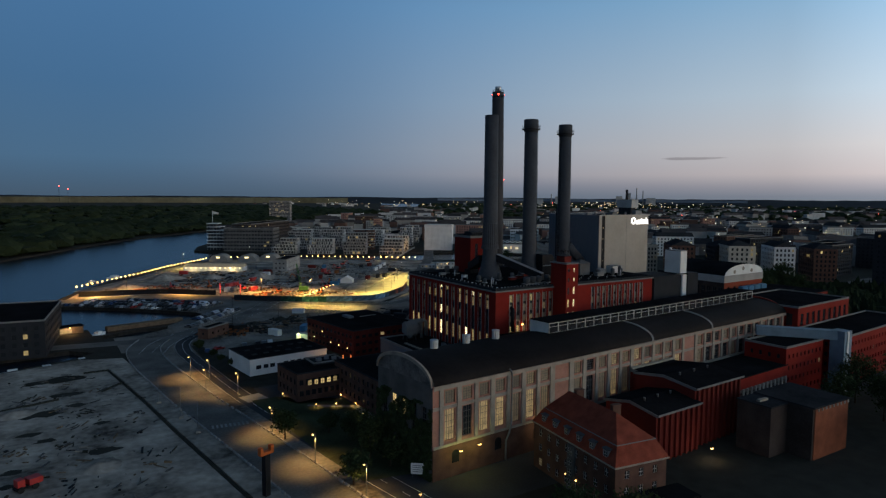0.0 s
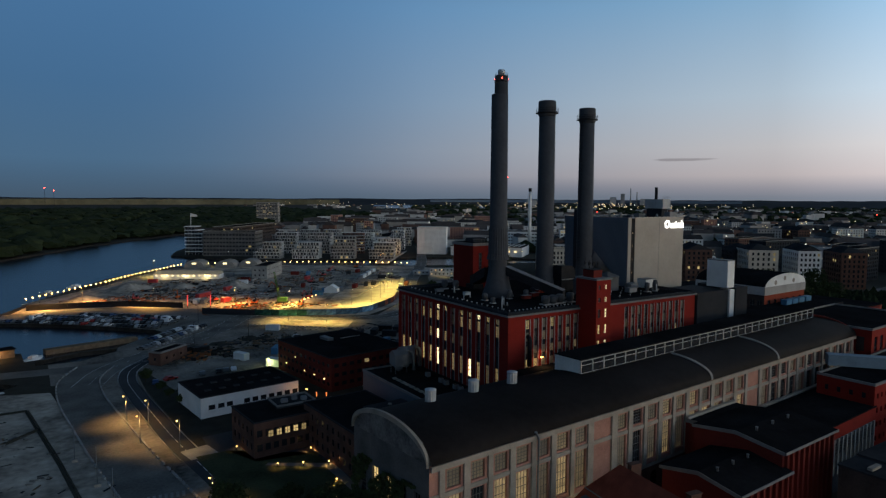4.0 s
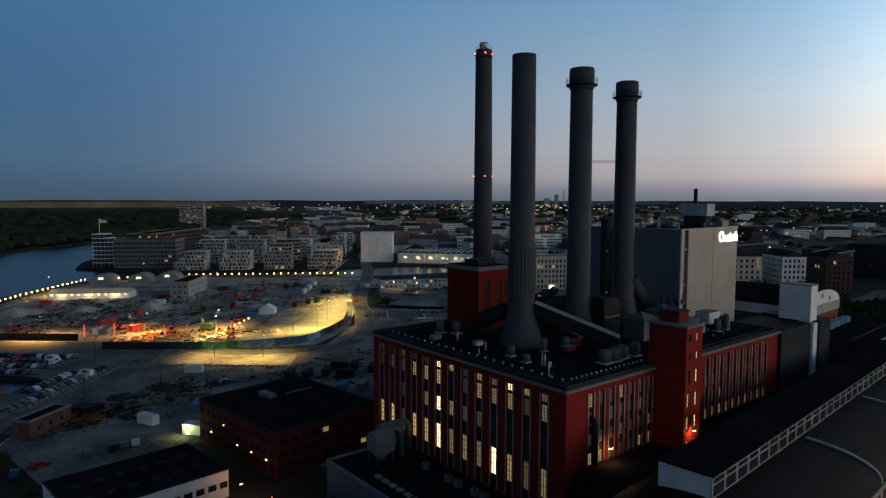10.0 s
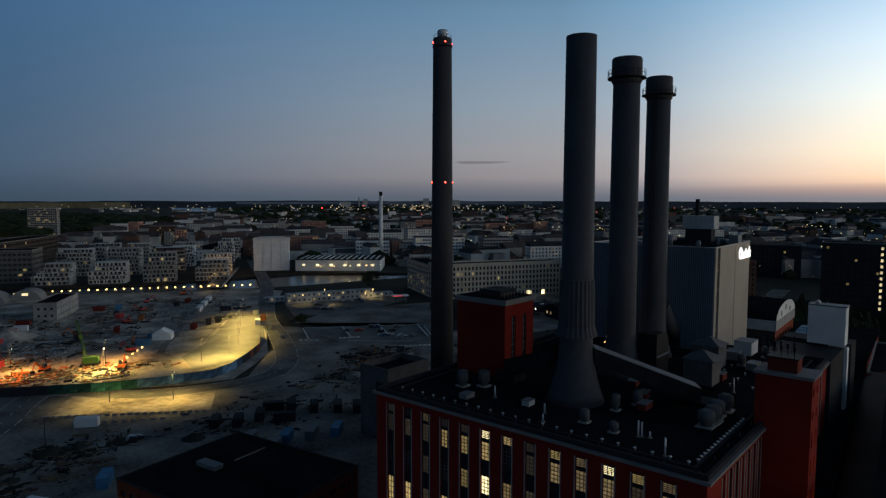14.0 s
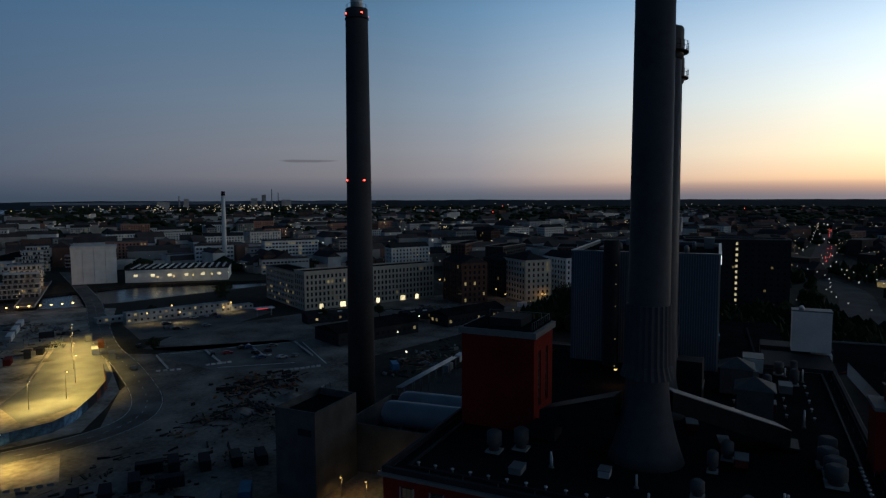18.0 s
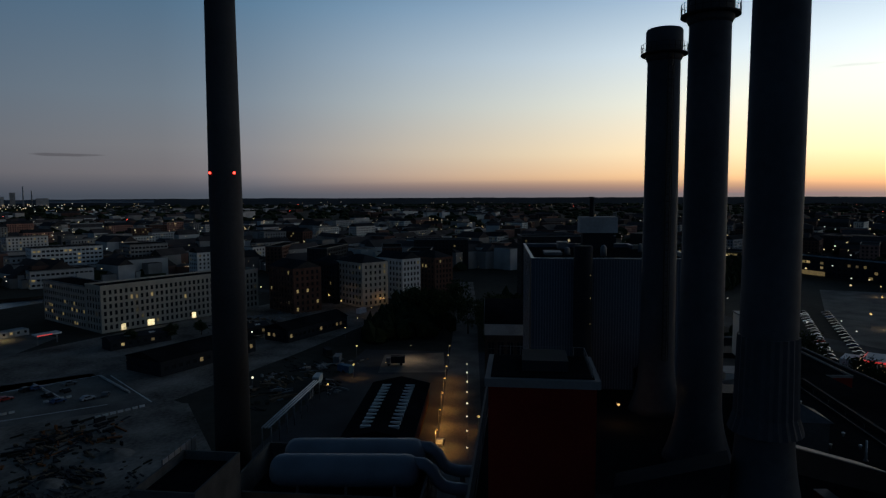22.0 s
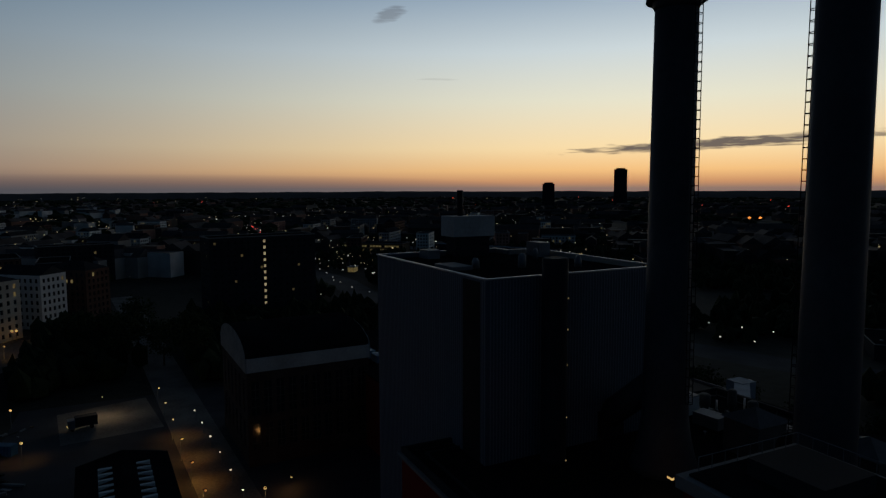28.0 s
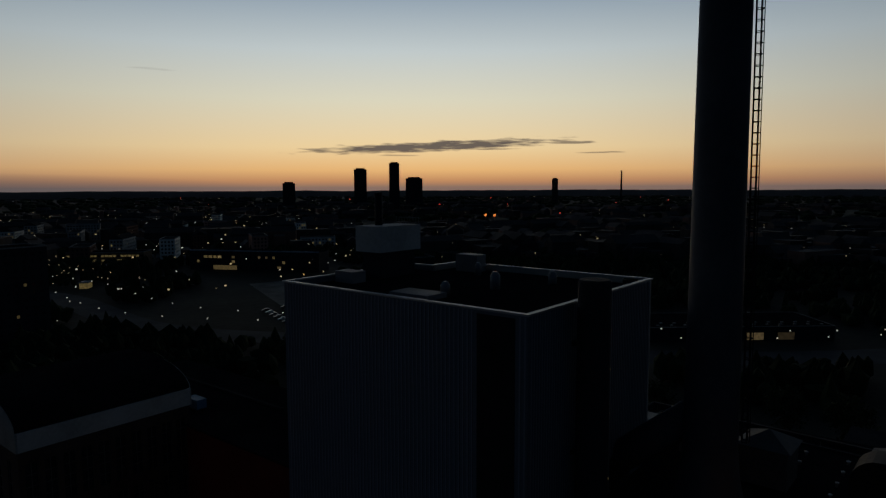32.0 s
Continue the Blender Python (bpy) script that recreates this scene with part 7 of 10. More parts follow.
# residential quarter and offices by the channel
r = random.Random(8)
def terrace_flats(at, turn, w, d, floors, wall, seed):
    """Stepped canal-side flats: recessed top storeys, balcony slabs and rails on every floor."""
    q = random.Random(seed)
    t = thing("canal_flats", "stepped canal flats with balcony slabs on every floor", "flats", (*at, 0), turn, group="canal flats")
    fh, panes, glows = 3.1, clear(), clear()
    for f in range(floors):
        back = 0.0 if f < floors - 2 else 2.2 * (f - floors + 3)
        cut = 0.0 if f < floors - 3 else q.choice((0, 4, 8))
        b = clear()
        box(b, cut, w, back, d, f * fh, f * fh + fh - 0.22)
        part("storey", b, wall, t)
        b = clear()
        box(b, cut - 0.3, w + 0.3, back - 1.3, d + 0.5, f * fh + fh - 0.22, f * fh + fh)
        part("balcony_slab", b, OFF_WHITE if seed % 3 else GREY_RENDER, t)
        b = clear()
        for x in np.arange(cut, w, 2.4):
            if q.random() < 0.7:
                box(b, x, x + 2.2, back - 1.28, back - 1.22, f * fh + fh, f * fh + fh + 1.0)
        if len(b.faces) and f < floors - 1:
            part("balcony_rail", b, GREY_STEEL, t, kind="stuff")
        x = cut + 0.6
        while x < w - 1.6:
            g = glows if q.random() < 0.05 else panes
            ww = q.choice((0.9, 1.5, 2.1))
            g.faces.new([g.verts.new(p) for p in ((x, back - 0.03, f * fh + 0.4), (x + ww, back - 0.03, f * fh + 0.4), (x + ww, back - 0.03, f * fh + 2.5), (x, back - 0.03, f * fh + 2.5))])
            x += ww + q.uniform(0.7, 1.6)
        for yy in np.arange(back + 1.0, d - 1.5, 3.0):
            g = glows if q.random() < 0.04 else panes
            g.faces.new([g.verts.new(p) for p in ((cut - 0.03, yy + 1.3, f * fh + 0.5), (cut - 0.03, yy, f * fh + 0.5), (cut - 0.03, yy, f * fh + 2.4), (cut - 0.03, yy + 1.3, f * fh + 2.4))])
    part("window_panes", panes, GLASS, t, kind="stuff")
    if len(glows.faces):
        part("lit_window_panes", glows, LIT_MID, t, kind="stuff")
    return t


for i in range(5):
    for j in range(4):
        x, y = 186 + i * 31 + j * 33, 592 - i * 20 + j * 47
        if i < 4 or j > 2:
            terrace_flats((x, y), -33 + r.uniform(-3, 3), r.uniform(21, 26), r.uniform(13, 17), r.choice((5, 6, 6, 7)), r.choice((GREY_RENDER, BRICK, OFF_WHITE, GREY_RENDER, CONCRETE)), 400 + i * 7 + j)
of = flats("broad glass office block by the water", (150, 640, 0), -33, 52, 26, 24, 6, 16, 8, DARK_CONCRETE, 190, 0.004, 0.03, win=(2.4, 1.6))
flats("long brick and glass office beside the channel", (196, 700, 0), 50, 120, 24, 25, 6, 34, 8, SOOT_BRICK, 191, 0.012, 0.03, win=(2.4, 2.2))
rt = thing("terraced_office", "pale office tower of stepped open floor slabs", "office tower", (138, 664, 0), -33)
for k in range(8):
    e = 0 if k < 5 else 2.2 * (k - 4)
    b = clear()
    box(b, 0, 22 - e * 1.6, 0, 15, k * 3.6 + 3.0, k * 3.6 + 3.6)
    part("floor_slab", b, WHITE, rt)
    b = clear()
    box(b, 1.2, 20.5 - e * 1.6, 1.2, 13.8, k * 3.6, k * 3.6 + 3.0)
    part("glazing", b, GLASS, rt)
    b = clear()
    for x in np.arange(0.3, 21.5 - e * 1.6, 3.4):
        beam(b, (x, 0.25, k * 3.6), (x, 0.25, k * 3.6 + 3.0), 0.12, 5)
    part("column", b, OFF_WHITE, rt)
b = clear()
beam(b, (4, 7, 28.8), (4, 7, 42), 0.25, 8)
part("flag_pole", b, WHITE, rt)
b = clear()
prism(b, [(4.2, 6.95), (10.5, 6.95), (10.5, 7.05), (4.2, 7.05)], 38.4, [41.8, 40.2, 40.2, 41.8])
part("flag", b, OFF_WHITE, rt)
flats("tall slab of flats with pale floors", (404, 1300, 0), -35, 44, 16, 46, 15, 14, 5, GREY_RENDER, 200, 0.05, 0.05, win=(2.6, 1.9))
flats("dark flats at the basin with balconies", (-46, 222, 0), -8, 30, 48, 13.5, 4, 8, 13, DARK_CLAD, 201, 0.07, 0.05)
# far towers on the western skyline, seen against the afterglow
for bearing, away, w, d, h, floors in ((-41.54, 2000, 38, 30, 118, 26), (-44.49, 2000, 31, 30, 136, 30), (-46.22, 2000, 51, 30, 91, 20), (-35.45, 2000, 36, 30, 77, 16), (-58.6, 2400, 22, 18, 92, 20)):
    bx, by = math.cos(radians(bearing)), math.sin(radians(bearing))
    px, py = 111 + away * bx + by * w * 0.5, 173 + away * by - bx * w * 0.5
    ob = flats("dark tower on the skyline", (px, py, 0), bearing + 90, w, d, h, floors, 6, 6, DARK_CLAD, 210 + int(w + h), 0.004, 0.01, faces="SWN")
    b = clear()
    box(b, w * 0.15, w * 0.85, d * 0.2, d * 0.8, h, h + 4.5)
    part("roof_plant", b, DARK_CLAD, ob)
ms = thing("far_mast", "slender chimney on the horizon", "chimney", (111 + 2600 * math.cos(radians(-64.2)), 173 + 2600 * math.sin(radians(-64.2)), 0))
b = clear()
revolve(b, [(4.2, 0), (3.0, 126)], 12)
part("shaft", b, DARK_CLAD, ms)


ob = flats("low office with rows of orange-lit windows", (655, -60, 0), -42, 22, 60, 12, 3, 7, 20, TIMBER, 230, 0.55, 0.2, faces="WN", win=(2.4, 1.6))


TOWN = []


def wet_land(x, y):
    if y > 470:
        return x < np.interp(y, [470, 633, 721, 844, 1004, 1214, 1730], [-130, -45, 0, 64, 181, 370, 900]) + 130
    return x < 60


def mid_town():
    """Five- to seven-storey blocks of flats between the canal and the open town."""
    q = random.Random(58)
    kinds = ((OFF_WHITE, "pale rendered"), (GREY_RENDER, "grey rendered"), (BRICK, "brown brick"), (CONCRETE, "grey concrete"), (PINK_PLASTER, "pinkish plastered"), (OFF_WHITE, "pale rendered"))
    tries = 0
    while len(TOWN) < 84 and tries < 4000:
        tries += 1
        a, d = radians(q.uniform(-38, 66)), q.uniform(450, 1150)
        x, y = d * math.cos(a) + 60, d * math.sin(a) + 150
        if wet_land(x, y) or (x < 500 and y > 130 and y < 640) or (x < 450 and y < 830) or (abs(y - 30) < 55 and x > 380) or (x < 620 and -260 < y < 370):
            continue
        if any(math.hypot(x - px, y - py) < 52 for px, py in TOWN):
            continue
        TOWN.append((x, y))
        wall, word = q.choice(kinds)
        fl = q.choice((4, 5, 5, 6, 6, 7))
        w, dd = q.uniform(24, 44), q.uniform(11, 15)
        flats(word + " block of flats in the town", (x, y, 0), -33 + q.choice((0, 0, 90)) + q.uniform(-7, 7), w, dd, fl * 3.1 + 1.5, fl, int(w / 3.3), 4, wall, 700 + len(TOWN), 0.03, 0.05,
              roof=q.choice(("flat", "flat", "gable_x")), roof_mat=FELT_PALE, rise=4.0, faces="SWN")


mid_town()


def far_town():
    """The town out to the horizon, joined: walls and roofs, and its lights."""
    r = random.Random(77)
    verts, faces, mats = [], [], []
    lv, lf, cv, cf = [], [], [], []

    def solid(x, y, w, d, h, a, pitched, tone):
        o = len(verts)
        c, s = math.cos(a), math.sin(a)
        for z in (0, h):
            for px, py in ((-w, -d), (w, -d), (w, d), (-w, d)):
                verts.append((x + px * c - py * s, y + px * s + py * c, z))
        faces.extend([[o, o + 1, o + 5, o + 4], [o + 1, o + 2, o + 6, o + 5], [o + 2, o + 3, o + 7, o + 6], [o + 3, o, o + 4, o + 7]])
        mats.extend([tone] * 4)
        if pitched:
            p = len(verts)
            for px in (-w, w):
                verts.append((x + px * c, y + px * s, h + d * 0.7))
            faces.extend([[o + 4, o + 5, p + 1, p], [o + 6, o + 7, p, p + 1], [o + 5, o + 6, p + 1], [o + 7, o + 4, p]])
            mats.extend([1] * 4)
        else:
            faces.append([o + 4, o + 5, o + 6, o + 7])
            mats.append(1)

    def glim(vs, fs, x, y, z, s):
        o = len(vs)
        for dz in (0, s):
            for px, py in ((-s, -s), (s, -s), (s, s), (-s, s)):
                vs.append((x + px * 0.5, y + py * 0.5, z + dz))
        fs.extend([[o + i for i in q] for q in ((4, 5, 6, 7), (0, 1, 5, 4), (1, 2, 6, 5), (2, 3, 7, 6), (3, 0, 4, 7))])

    def wet(x, y):
        if y > 470:
            e = np.interp(y, [470, 633, 721, 844, 1004, 1214, 1730], [-130, -45, 0, 64, 181, 370, 900])
            return x < e + 130
        return x < 60
    n = 0
    while n < 3600:
        a, q = radians(r.uniform(-112, 88)), r.random()
        d = 520 + 3500 * q ** 1.5
        x, y = d * math.cos(a) + 100, d * math.sin(a) + 120
        near_line = min(abs(y - (30 if x < 900 else 0)), 999)
        if wet(x, y) or (x < 470 and y > 150 and y < 620) or (x < 430 and 500 < y < 800) or (near_line < 34 and x > 380) or (x < 640 and -240 < y < 60):
            continue
        if noise.noise((x * 0.0022, y * 0.0022, 3)) < -0.12 + 0.32 * min(1, max(0, (d - 1300) / 1500)) and d > 900:
            continue
        if d < 1350 and any(math.hypot(x - px - 12, y - py - 2) < 40 for px, py in TOWN):
            n += 1
            continue
        w, dd = r.uniform(7, 26), r.uniform(5, 9)
        # Toward the sunset the houses' shade is put into darker wall colours.
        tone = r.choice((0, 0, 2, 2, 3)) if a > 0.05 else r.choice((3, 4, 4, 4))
        h = r.choice((6, 7, 9, 12, 12, 15, 18)) * (1.0 if d < 2200 else 0.8)
        t = radians(-33 + r.choice((0, 90)) + r.uniform(-12, 12))
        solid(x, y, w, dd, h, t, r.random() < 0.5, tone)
        n += 1
        for _ in range(r.choice((0, 1, 2, 3, 5)) if d < 1800 else r.choice((0, 0, 0, 1, 2))):
            u = r.uniform(-1, 1)
            vs, fs = (lv, lf) if r.random() < 0.75 else (cv, cf)
            glim(vs, fs, x + u * w + r.uniform(-16, 16), y + r.uniform(-14, 14), r.uniform(2, h + 1), (0.28 + d * 0.00028) * r.choice((0.6, 0.8, 1.0, 1.3)))
    for line, gap, off in ((LINE_H, 52, 14), (LINE_H, 52, -14)):
        for a, b in zip(line, line[1:]):
            for k in range(max(1, int((b - a).length / gap))):
                p = a + (b - a) * (k / max(1, int((b - a).length / gap)))
                d = p.length
                glim(cv, cf, p.x + off * 0.5, p.y + off, 9, 0.32 + d * 0.0003)
    for k in range(140):
        u = r.random()
        glim(lv, lf, 520 + 900 * u, 20 - 190 * u + r.uniform(-20, 20), r.uniform(5, 9), 0.36 + u * 0.5)
    for k in range(420):
        x, y = r.uniform(430, 1500), r.uniform(-520, 120)
        vs, fs = (lv, lf) if r.random() < 0.6 else (cv, cf)
        glim(vs, fs, x, y, r.uniform(5, 12), (0.3 + math.hypot(x - 100, y - 170) * 0.0007) * r.choice((0.6, 0.8, 1.0, 1.4)))
    for k in range(300):
        a, d = radians(r.uniform(2, 40)), r.uniform(480, 1300)
        vs, fs = (lv, lf) if r.random() < 0.7 else (cv, cf)
        glim(vs, fs, 100 + d * math.cos(a), 150 + d * math.sin(a), r.uniform(8, 20), (0.3 + d * 0.00062) * r.choice((0.6, 0.8, 1.0, 1.3)))
    rv, rf = [], []
    for a, b in zip(LINE_H, LINE_H[1:]):
        for k in range(int((b - a).length / 26)):
            p = a + (b - a) * r.random()
            side = Vector((-(b - a).y, (b - a).x)).normalized() * r.choice((4, 7))
            glim(rv, rf, p.x + side.x, p.y + side.y, 0.8, 0.5)
    for _ in range(22):
        a, d = radians(r.uniform(-80, 70)), r.uniform(600, 3200)
        glim(rv, rf, 100 + d * math.cos(a), 120 + d * math.sin(a), r.uniform(6, 30), 0.5 + d * 0.0005)
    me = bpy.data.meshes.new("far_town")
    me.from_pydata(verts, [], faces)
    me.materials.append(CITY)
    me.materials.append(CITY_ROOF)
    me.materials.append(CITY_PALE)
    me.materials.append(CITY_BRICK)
    me.materials.append(CITY_SHADED)
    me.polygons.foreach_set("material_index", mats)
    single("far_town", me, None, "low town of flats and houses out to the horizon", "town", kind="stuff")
    for nm, vs, fs, m in (("far_lights", lv, lf, LAMP_FAR), ("far_white_lights", cv, cf, LAMP_FAR_COOL), ("far_red_lights", rv, rf, LAMP_RED)):
        me = bpy.data.meshes.new(nm)
        me.from_pydata(vs, [], fs)
        me.materials.append(m)
        single(nm, me, None, "scattered small lights of the town", "lights", kind="stuff")


far_town()


def town_trees():
    """Dark tree clumps between the far houses, joined."""
    r = random.Random(9)
    base = clear()
    bmesh.ops.create_icosphere(base, subdivisions=1, radius=1)
    tv, tf = [v.co.copy() for v in base.verts], [[v.index for v in f.verts] for f in base.faces]
    base.free()
    verts, faces = [], []
    for _ in range(5200):
        a, q = radians(r.uniform(-115, 60)), r.random()
        d = 480 + 3700 * q ** 0.85
        x, y = d * math.cos(a) + 100, d * math.sin(a) + 120
        if abs(y - 35) < 26 and x < 1000 or (x < 640 and -200 < y < 60):
            continue
        s, h = r.uniform(4, 11) + d * 0.003, r.uniform(7, 15)
        o = len(verts)
        for c in tv:
            k = 0.7 + 0.6 * r.random()
            verts.append((x + c.x * s * k, y + c.y * s * k, max(0, h * (0.45 + 0.55 * c.z * k))))
        faces.extend([[i + o for i in f] for f in tf])
    me = bpy.data.meshes.new("town_trees")
    me.from_pydata(verts, [], faces)
    me.materials.append(WOOD_DARK)
    single("town_trees", me, None, "dark trees scattered through the town", "trees", kind="stuff")


town_trees()

# ---- lamps ----
for x, y, p in ((33.5, 75.6, 2600), (36.4, 55.0, 2400), (31.0, 98.9, 2600), (23.7, 162.0, 3000), (28.1, 155.2, 900), (31.9, 134.8, 1100), (39.5, 38.0, 2400), (24.5, 143.5, 1800)):
    lamp_post(x, y, 7.2, 0.9, 180, LAMP_WARM, p * 1.7, (1.0, 0.6, 0.17), cone=128)
for k in range(7):
    lamp_post(208 + k * 15, 157.2 + k * 1.1, 5.5, 0.7, -90, LAMP_WARM, 4500 - 700 * k if k < 5 else 0, (1.0, 0.48, 0.10), group="works street lamps", cone=140)
for k in range(8):
    lamp_post(203 + k * 11, 148.6 + k * 0.9, 3.2, 0.4, 90, LAMP_COOL, 0, group="works street lamps", label="low bollard lamp with a pale lit head")
for x, y, p in ((43.0, 127.0, 70), (45.5, 122.6, 70), (57.5, 117.0, 90), (58.0, 107.5, 70), (55.8, 98.1, 90), (52.5, 90.5, 70), (49.9, 82.4, 90), (48.0, 112.4, 55), (53.0, 110.0, 55)):
    t = thing("bollard_lamp", "small lit bollard beside the garden path", "bollard lamp", (x, y, 0), group="garden lamps")
    b = clear()
    beam(b, (0, 0, 0), (0, 0, 0.9), 0.09, 8)
    part("post", b, BLACK_STEEL, t)
    b = clear()
    revolve(b, [(0.13, 0.9), (0.13, 1.15)], 8)
    part("glow", b, LAMP_WARM, t)
    light = bpy.data.lights.new("bollard_light", "SPOT")
    light.spot_size, light.spot_blend = radians(125), 0.4
    light.energy, light.color, light.shadow_soft_size = p * 4.5, (1.0, 0.6, 0.2), 0.1
    new("bollard_light", light).location = (x, y, 1.35)
# promenade lamps round the building site
PROM = [Vector(p) for p in ((2, 392), (46, 450), (66, 482), (110, 539), (169, 533), (230, 492), (283, 455))]
strip("promenade", [tuple(p) for p in PROM], 6.0, PAVING, "pale paved promenade along the water", "path", 0.044)
k = 0
for a, c in zip(PROM, PROM[1:]):
    n = int((c - a).length / 5.2)
    for i in range(n):
        p = a + (c - a) * i / n
        lamp_post(p.x, p.y, 3.4, 0.2, 0, LAMP_ROW, 8000 if k % 7 == 0 else 0, (1.0, 0.64, 0.2), group="promenade lamps", label="low promenade lamp with a round lit head", bulb=0.5)
        k += 1
# flood masts of the site; those with small bulbs are added to light the ground
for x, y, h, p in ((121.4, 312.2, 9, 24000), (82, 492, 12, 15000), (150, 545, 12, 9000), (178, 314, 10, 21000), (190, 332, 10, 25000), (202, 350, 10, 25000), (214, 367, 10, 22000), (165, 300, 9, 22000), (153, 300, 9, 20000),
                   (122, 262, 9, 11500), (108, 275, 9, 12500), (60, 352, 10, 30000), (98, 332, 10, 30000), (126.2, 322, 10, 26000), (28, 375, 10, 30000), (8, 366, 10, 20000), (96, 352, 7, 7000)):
    lamp_post(x, y, h, 1.0, -60, LAMP_COOL, p * 1.4, (1.0, 0.52, 0.12) if 315 < y < 380 and x < 130 else (1.0, 0.72, 0.16), "flood masts", "site flood mast, most of them added to light the ground", 0.4, bulb=0.3 if (x, y) in ((121.4, 312.2), (82, 492), (150, 545)) else 0.1, cone=152)
for x, y, z, p, col in ((103.5, 88.6, 22.6, 260, (1.0, 0.6, 0.25)), (118.5, 83.6, 23.4, 320, (1.0, 0.55, 0.2)), (72.9, 196.4, 3.0, 600, (0.85, 1.0, 0.4)), (79.0, 176.0, 3.4, 350, (1.0, 0.45, 0.15)), (79.5, 165.0, 3.4, 350, (1.0, 0.45, 0.15)), (79.0, 187.0, 3.4, 350, (1.0, 0.45, 0.15)),
                        (57.0, 51.8, 6.4, 350, (0.9, 0.85, 0.2)), (62.0, 52.0, 6.8, 350, (0.9, 0.85, 0.2)), (82.0, 53.3, 7.0, 220, (1.0, 0.8, 0.4)), (-7.0, 256.4, 3.0, 900, (1.0, 0.55, 0.2)), (294.0, 178.0, 6.0, 2800, (1.0, 0.75, 0.4)), (70.0, 152.0, 4.0, 500, (1.0, 0.5, 0.2)),
                        (150, 175, 5, 350, (1.0, 0.7, 0.3)), (138.1, 123.3, 36.0, 160, (1.0, 0.5, 0.18)), (226.6, 140.5, 3.0, 500, (1.0, 0.5, 0.15)), (112.0, 30.0, 3.0, 200, (1.0, 0.8, 0.5))):
    t = thing("wall_lamp", "small bright lamp fixed to a wall", "wall lamp", (x, y, z), group="wall lamps")
    b = clear()
    box(b, -0.3, 0.3, -0.15, 0.15, -0.1, 0.15)
    part("lens", b, LAMP_WARM, t)
    b = clear()
    box(b, -0.36, 0.36, -0.2, 0.2, 0.155, 0.24)
    part("shade", b, BLACK_STEEL, t)
    light = bpy.data.lights.new("wall_light", "SPOT" if p > 4000 else "POINT")
    if p > 4000:
        light.spot_size, light.spot_blend = radians(140), 0.6
    light.energy, light.color, light.shadow_soft_size = p, col, 0.2
    new("wall_light", light).location = (x, y - 0.1, z - 0.4)


# ---- vehicles ----
def make_car(paint, van=False):
    t = thing("parked_car", "parked van with dark windows" if van else "parked car with dark windows", "van" if van else "car")
    L, W, H = (5.2, 1.95, 2.3) if van else (4.4, 1.78, 1.45)
    b = clear()
    prof = [(-L / 2, 0.35), (L / 2, 0.35), (L / 2, 0.75), (L * 0.38, 1.05), (L * 0.28, H * 0.97), (-L * 0.47, H), (-L / 2, 1.1)] if van else \
        [(-L / 2, 0.32), (L / 2, 0.32), (L / 2, 0.68), (L * 0.22, 0.88), (L * 0.06, H * 0.96), (-L * 0.26, H), (-L * 0.42, 0.95), (-L / 2, 0.85)]
    lo, hi = [b.verts.new((x, -W / 2, z)) for x, z in prof], [b.verts.new((x, W / 2, z)) for x, z in prof]
    b.faces.new(lo)
    b.faces.new(hi[::-1])
    for k in range(len(prof)):
        b.faces.new((lo[k], hi[k], hi[(k + 1) % len(prof)], lo[(k + 1) % len(prof)]))
    part("body", b, paint, t)
    b = clear()
    box(b, -L * 0.30, L * 0.10, -W / 2 - 0.01, W / 2 + 0.01, H * 0.66, H * 0.9)
    part("side_window", b, GLASS, t)
    for x in (-L * 0.31, L * 0.31):
        for y in (-W / 2 + 0.05, W / 2 - 0.05):
            b = clear()
            beam(b, (x, y - 0.1, 0.32), (x, y + 0.1, 0.32), 0.32, 12)
            part("wheel", b, RUBBER, t)
    for y in (-W * 0.36, W * 0.36):
        b = clear()
        box(b, L / 2 - 0.01, L / 2 + 0.03, y - 0.18, y + 0.18, 0.56, 0.68)
        part("headlight", b, BRIGHT_STEEL, t)
    return t


cars = [make_car(p) for p in CAR_PAINTS] + [make_car(CAR_PAINTS[0], True)]
r = random.Random(31)


def park(x, y, a):
    copy_thing(r.choice(cars[0:2] * 2 + cars[2:4] * 7 + cars), pose(x, y, 0.03, 0, 0, a))["group"] = "parked cars"


for off, n, lo in ((3.6, 27, 0.0), (11.5, 27, 0.04), (17.0, 26, 0.10), (26.0, 24, 0.30)):
    for k in range(n):
        s = lo + (1 - lo) * k / (n - 1)
        if r.random() < 0.88:
            park(-9 + 58 * s + off * 0.68, 337.5 - 52 * s + 5 * s * (1 - s) + off * 0.74 + r.uniform(-0.5, 0.5), 48 + r.uniform(-4, 4))
for k in range(17):
    s = k / 16
    park(39.5 + 30 * s, 247.5 + 34 * s, 132 + r.uniform(-4, 4))
for k in range(9):
    park(46 + 1.75 * k, 264.5 + 2.0 * k, 130)
for x, y, a in ((41, 197.4, 20), (36.2, 195.6, 80), (98.4, 237.2, 30), (225.5, 340, 62), (199, 311, 60), (212, 156.5, 0), (98.5, 236, 30), (240, 268, 20), (228, 300, 40), (250, 288, -30), (262, 352, -25), (272, 348, -25)):
    park(x, y, a)
for k in range(34):
    park(310 + (k % 17) * 6.5, 6 + (k // 17) * 12 - (k % 17) * 2.0, 65)
for x, k in ((51.1, 3), (56.4, 2), (58.9, 3), (61.4, 0)):
    copy_thing(cars[k], pose(x, 198.4, 0.03, 0, 0, 80))["group"] = "parked cars"
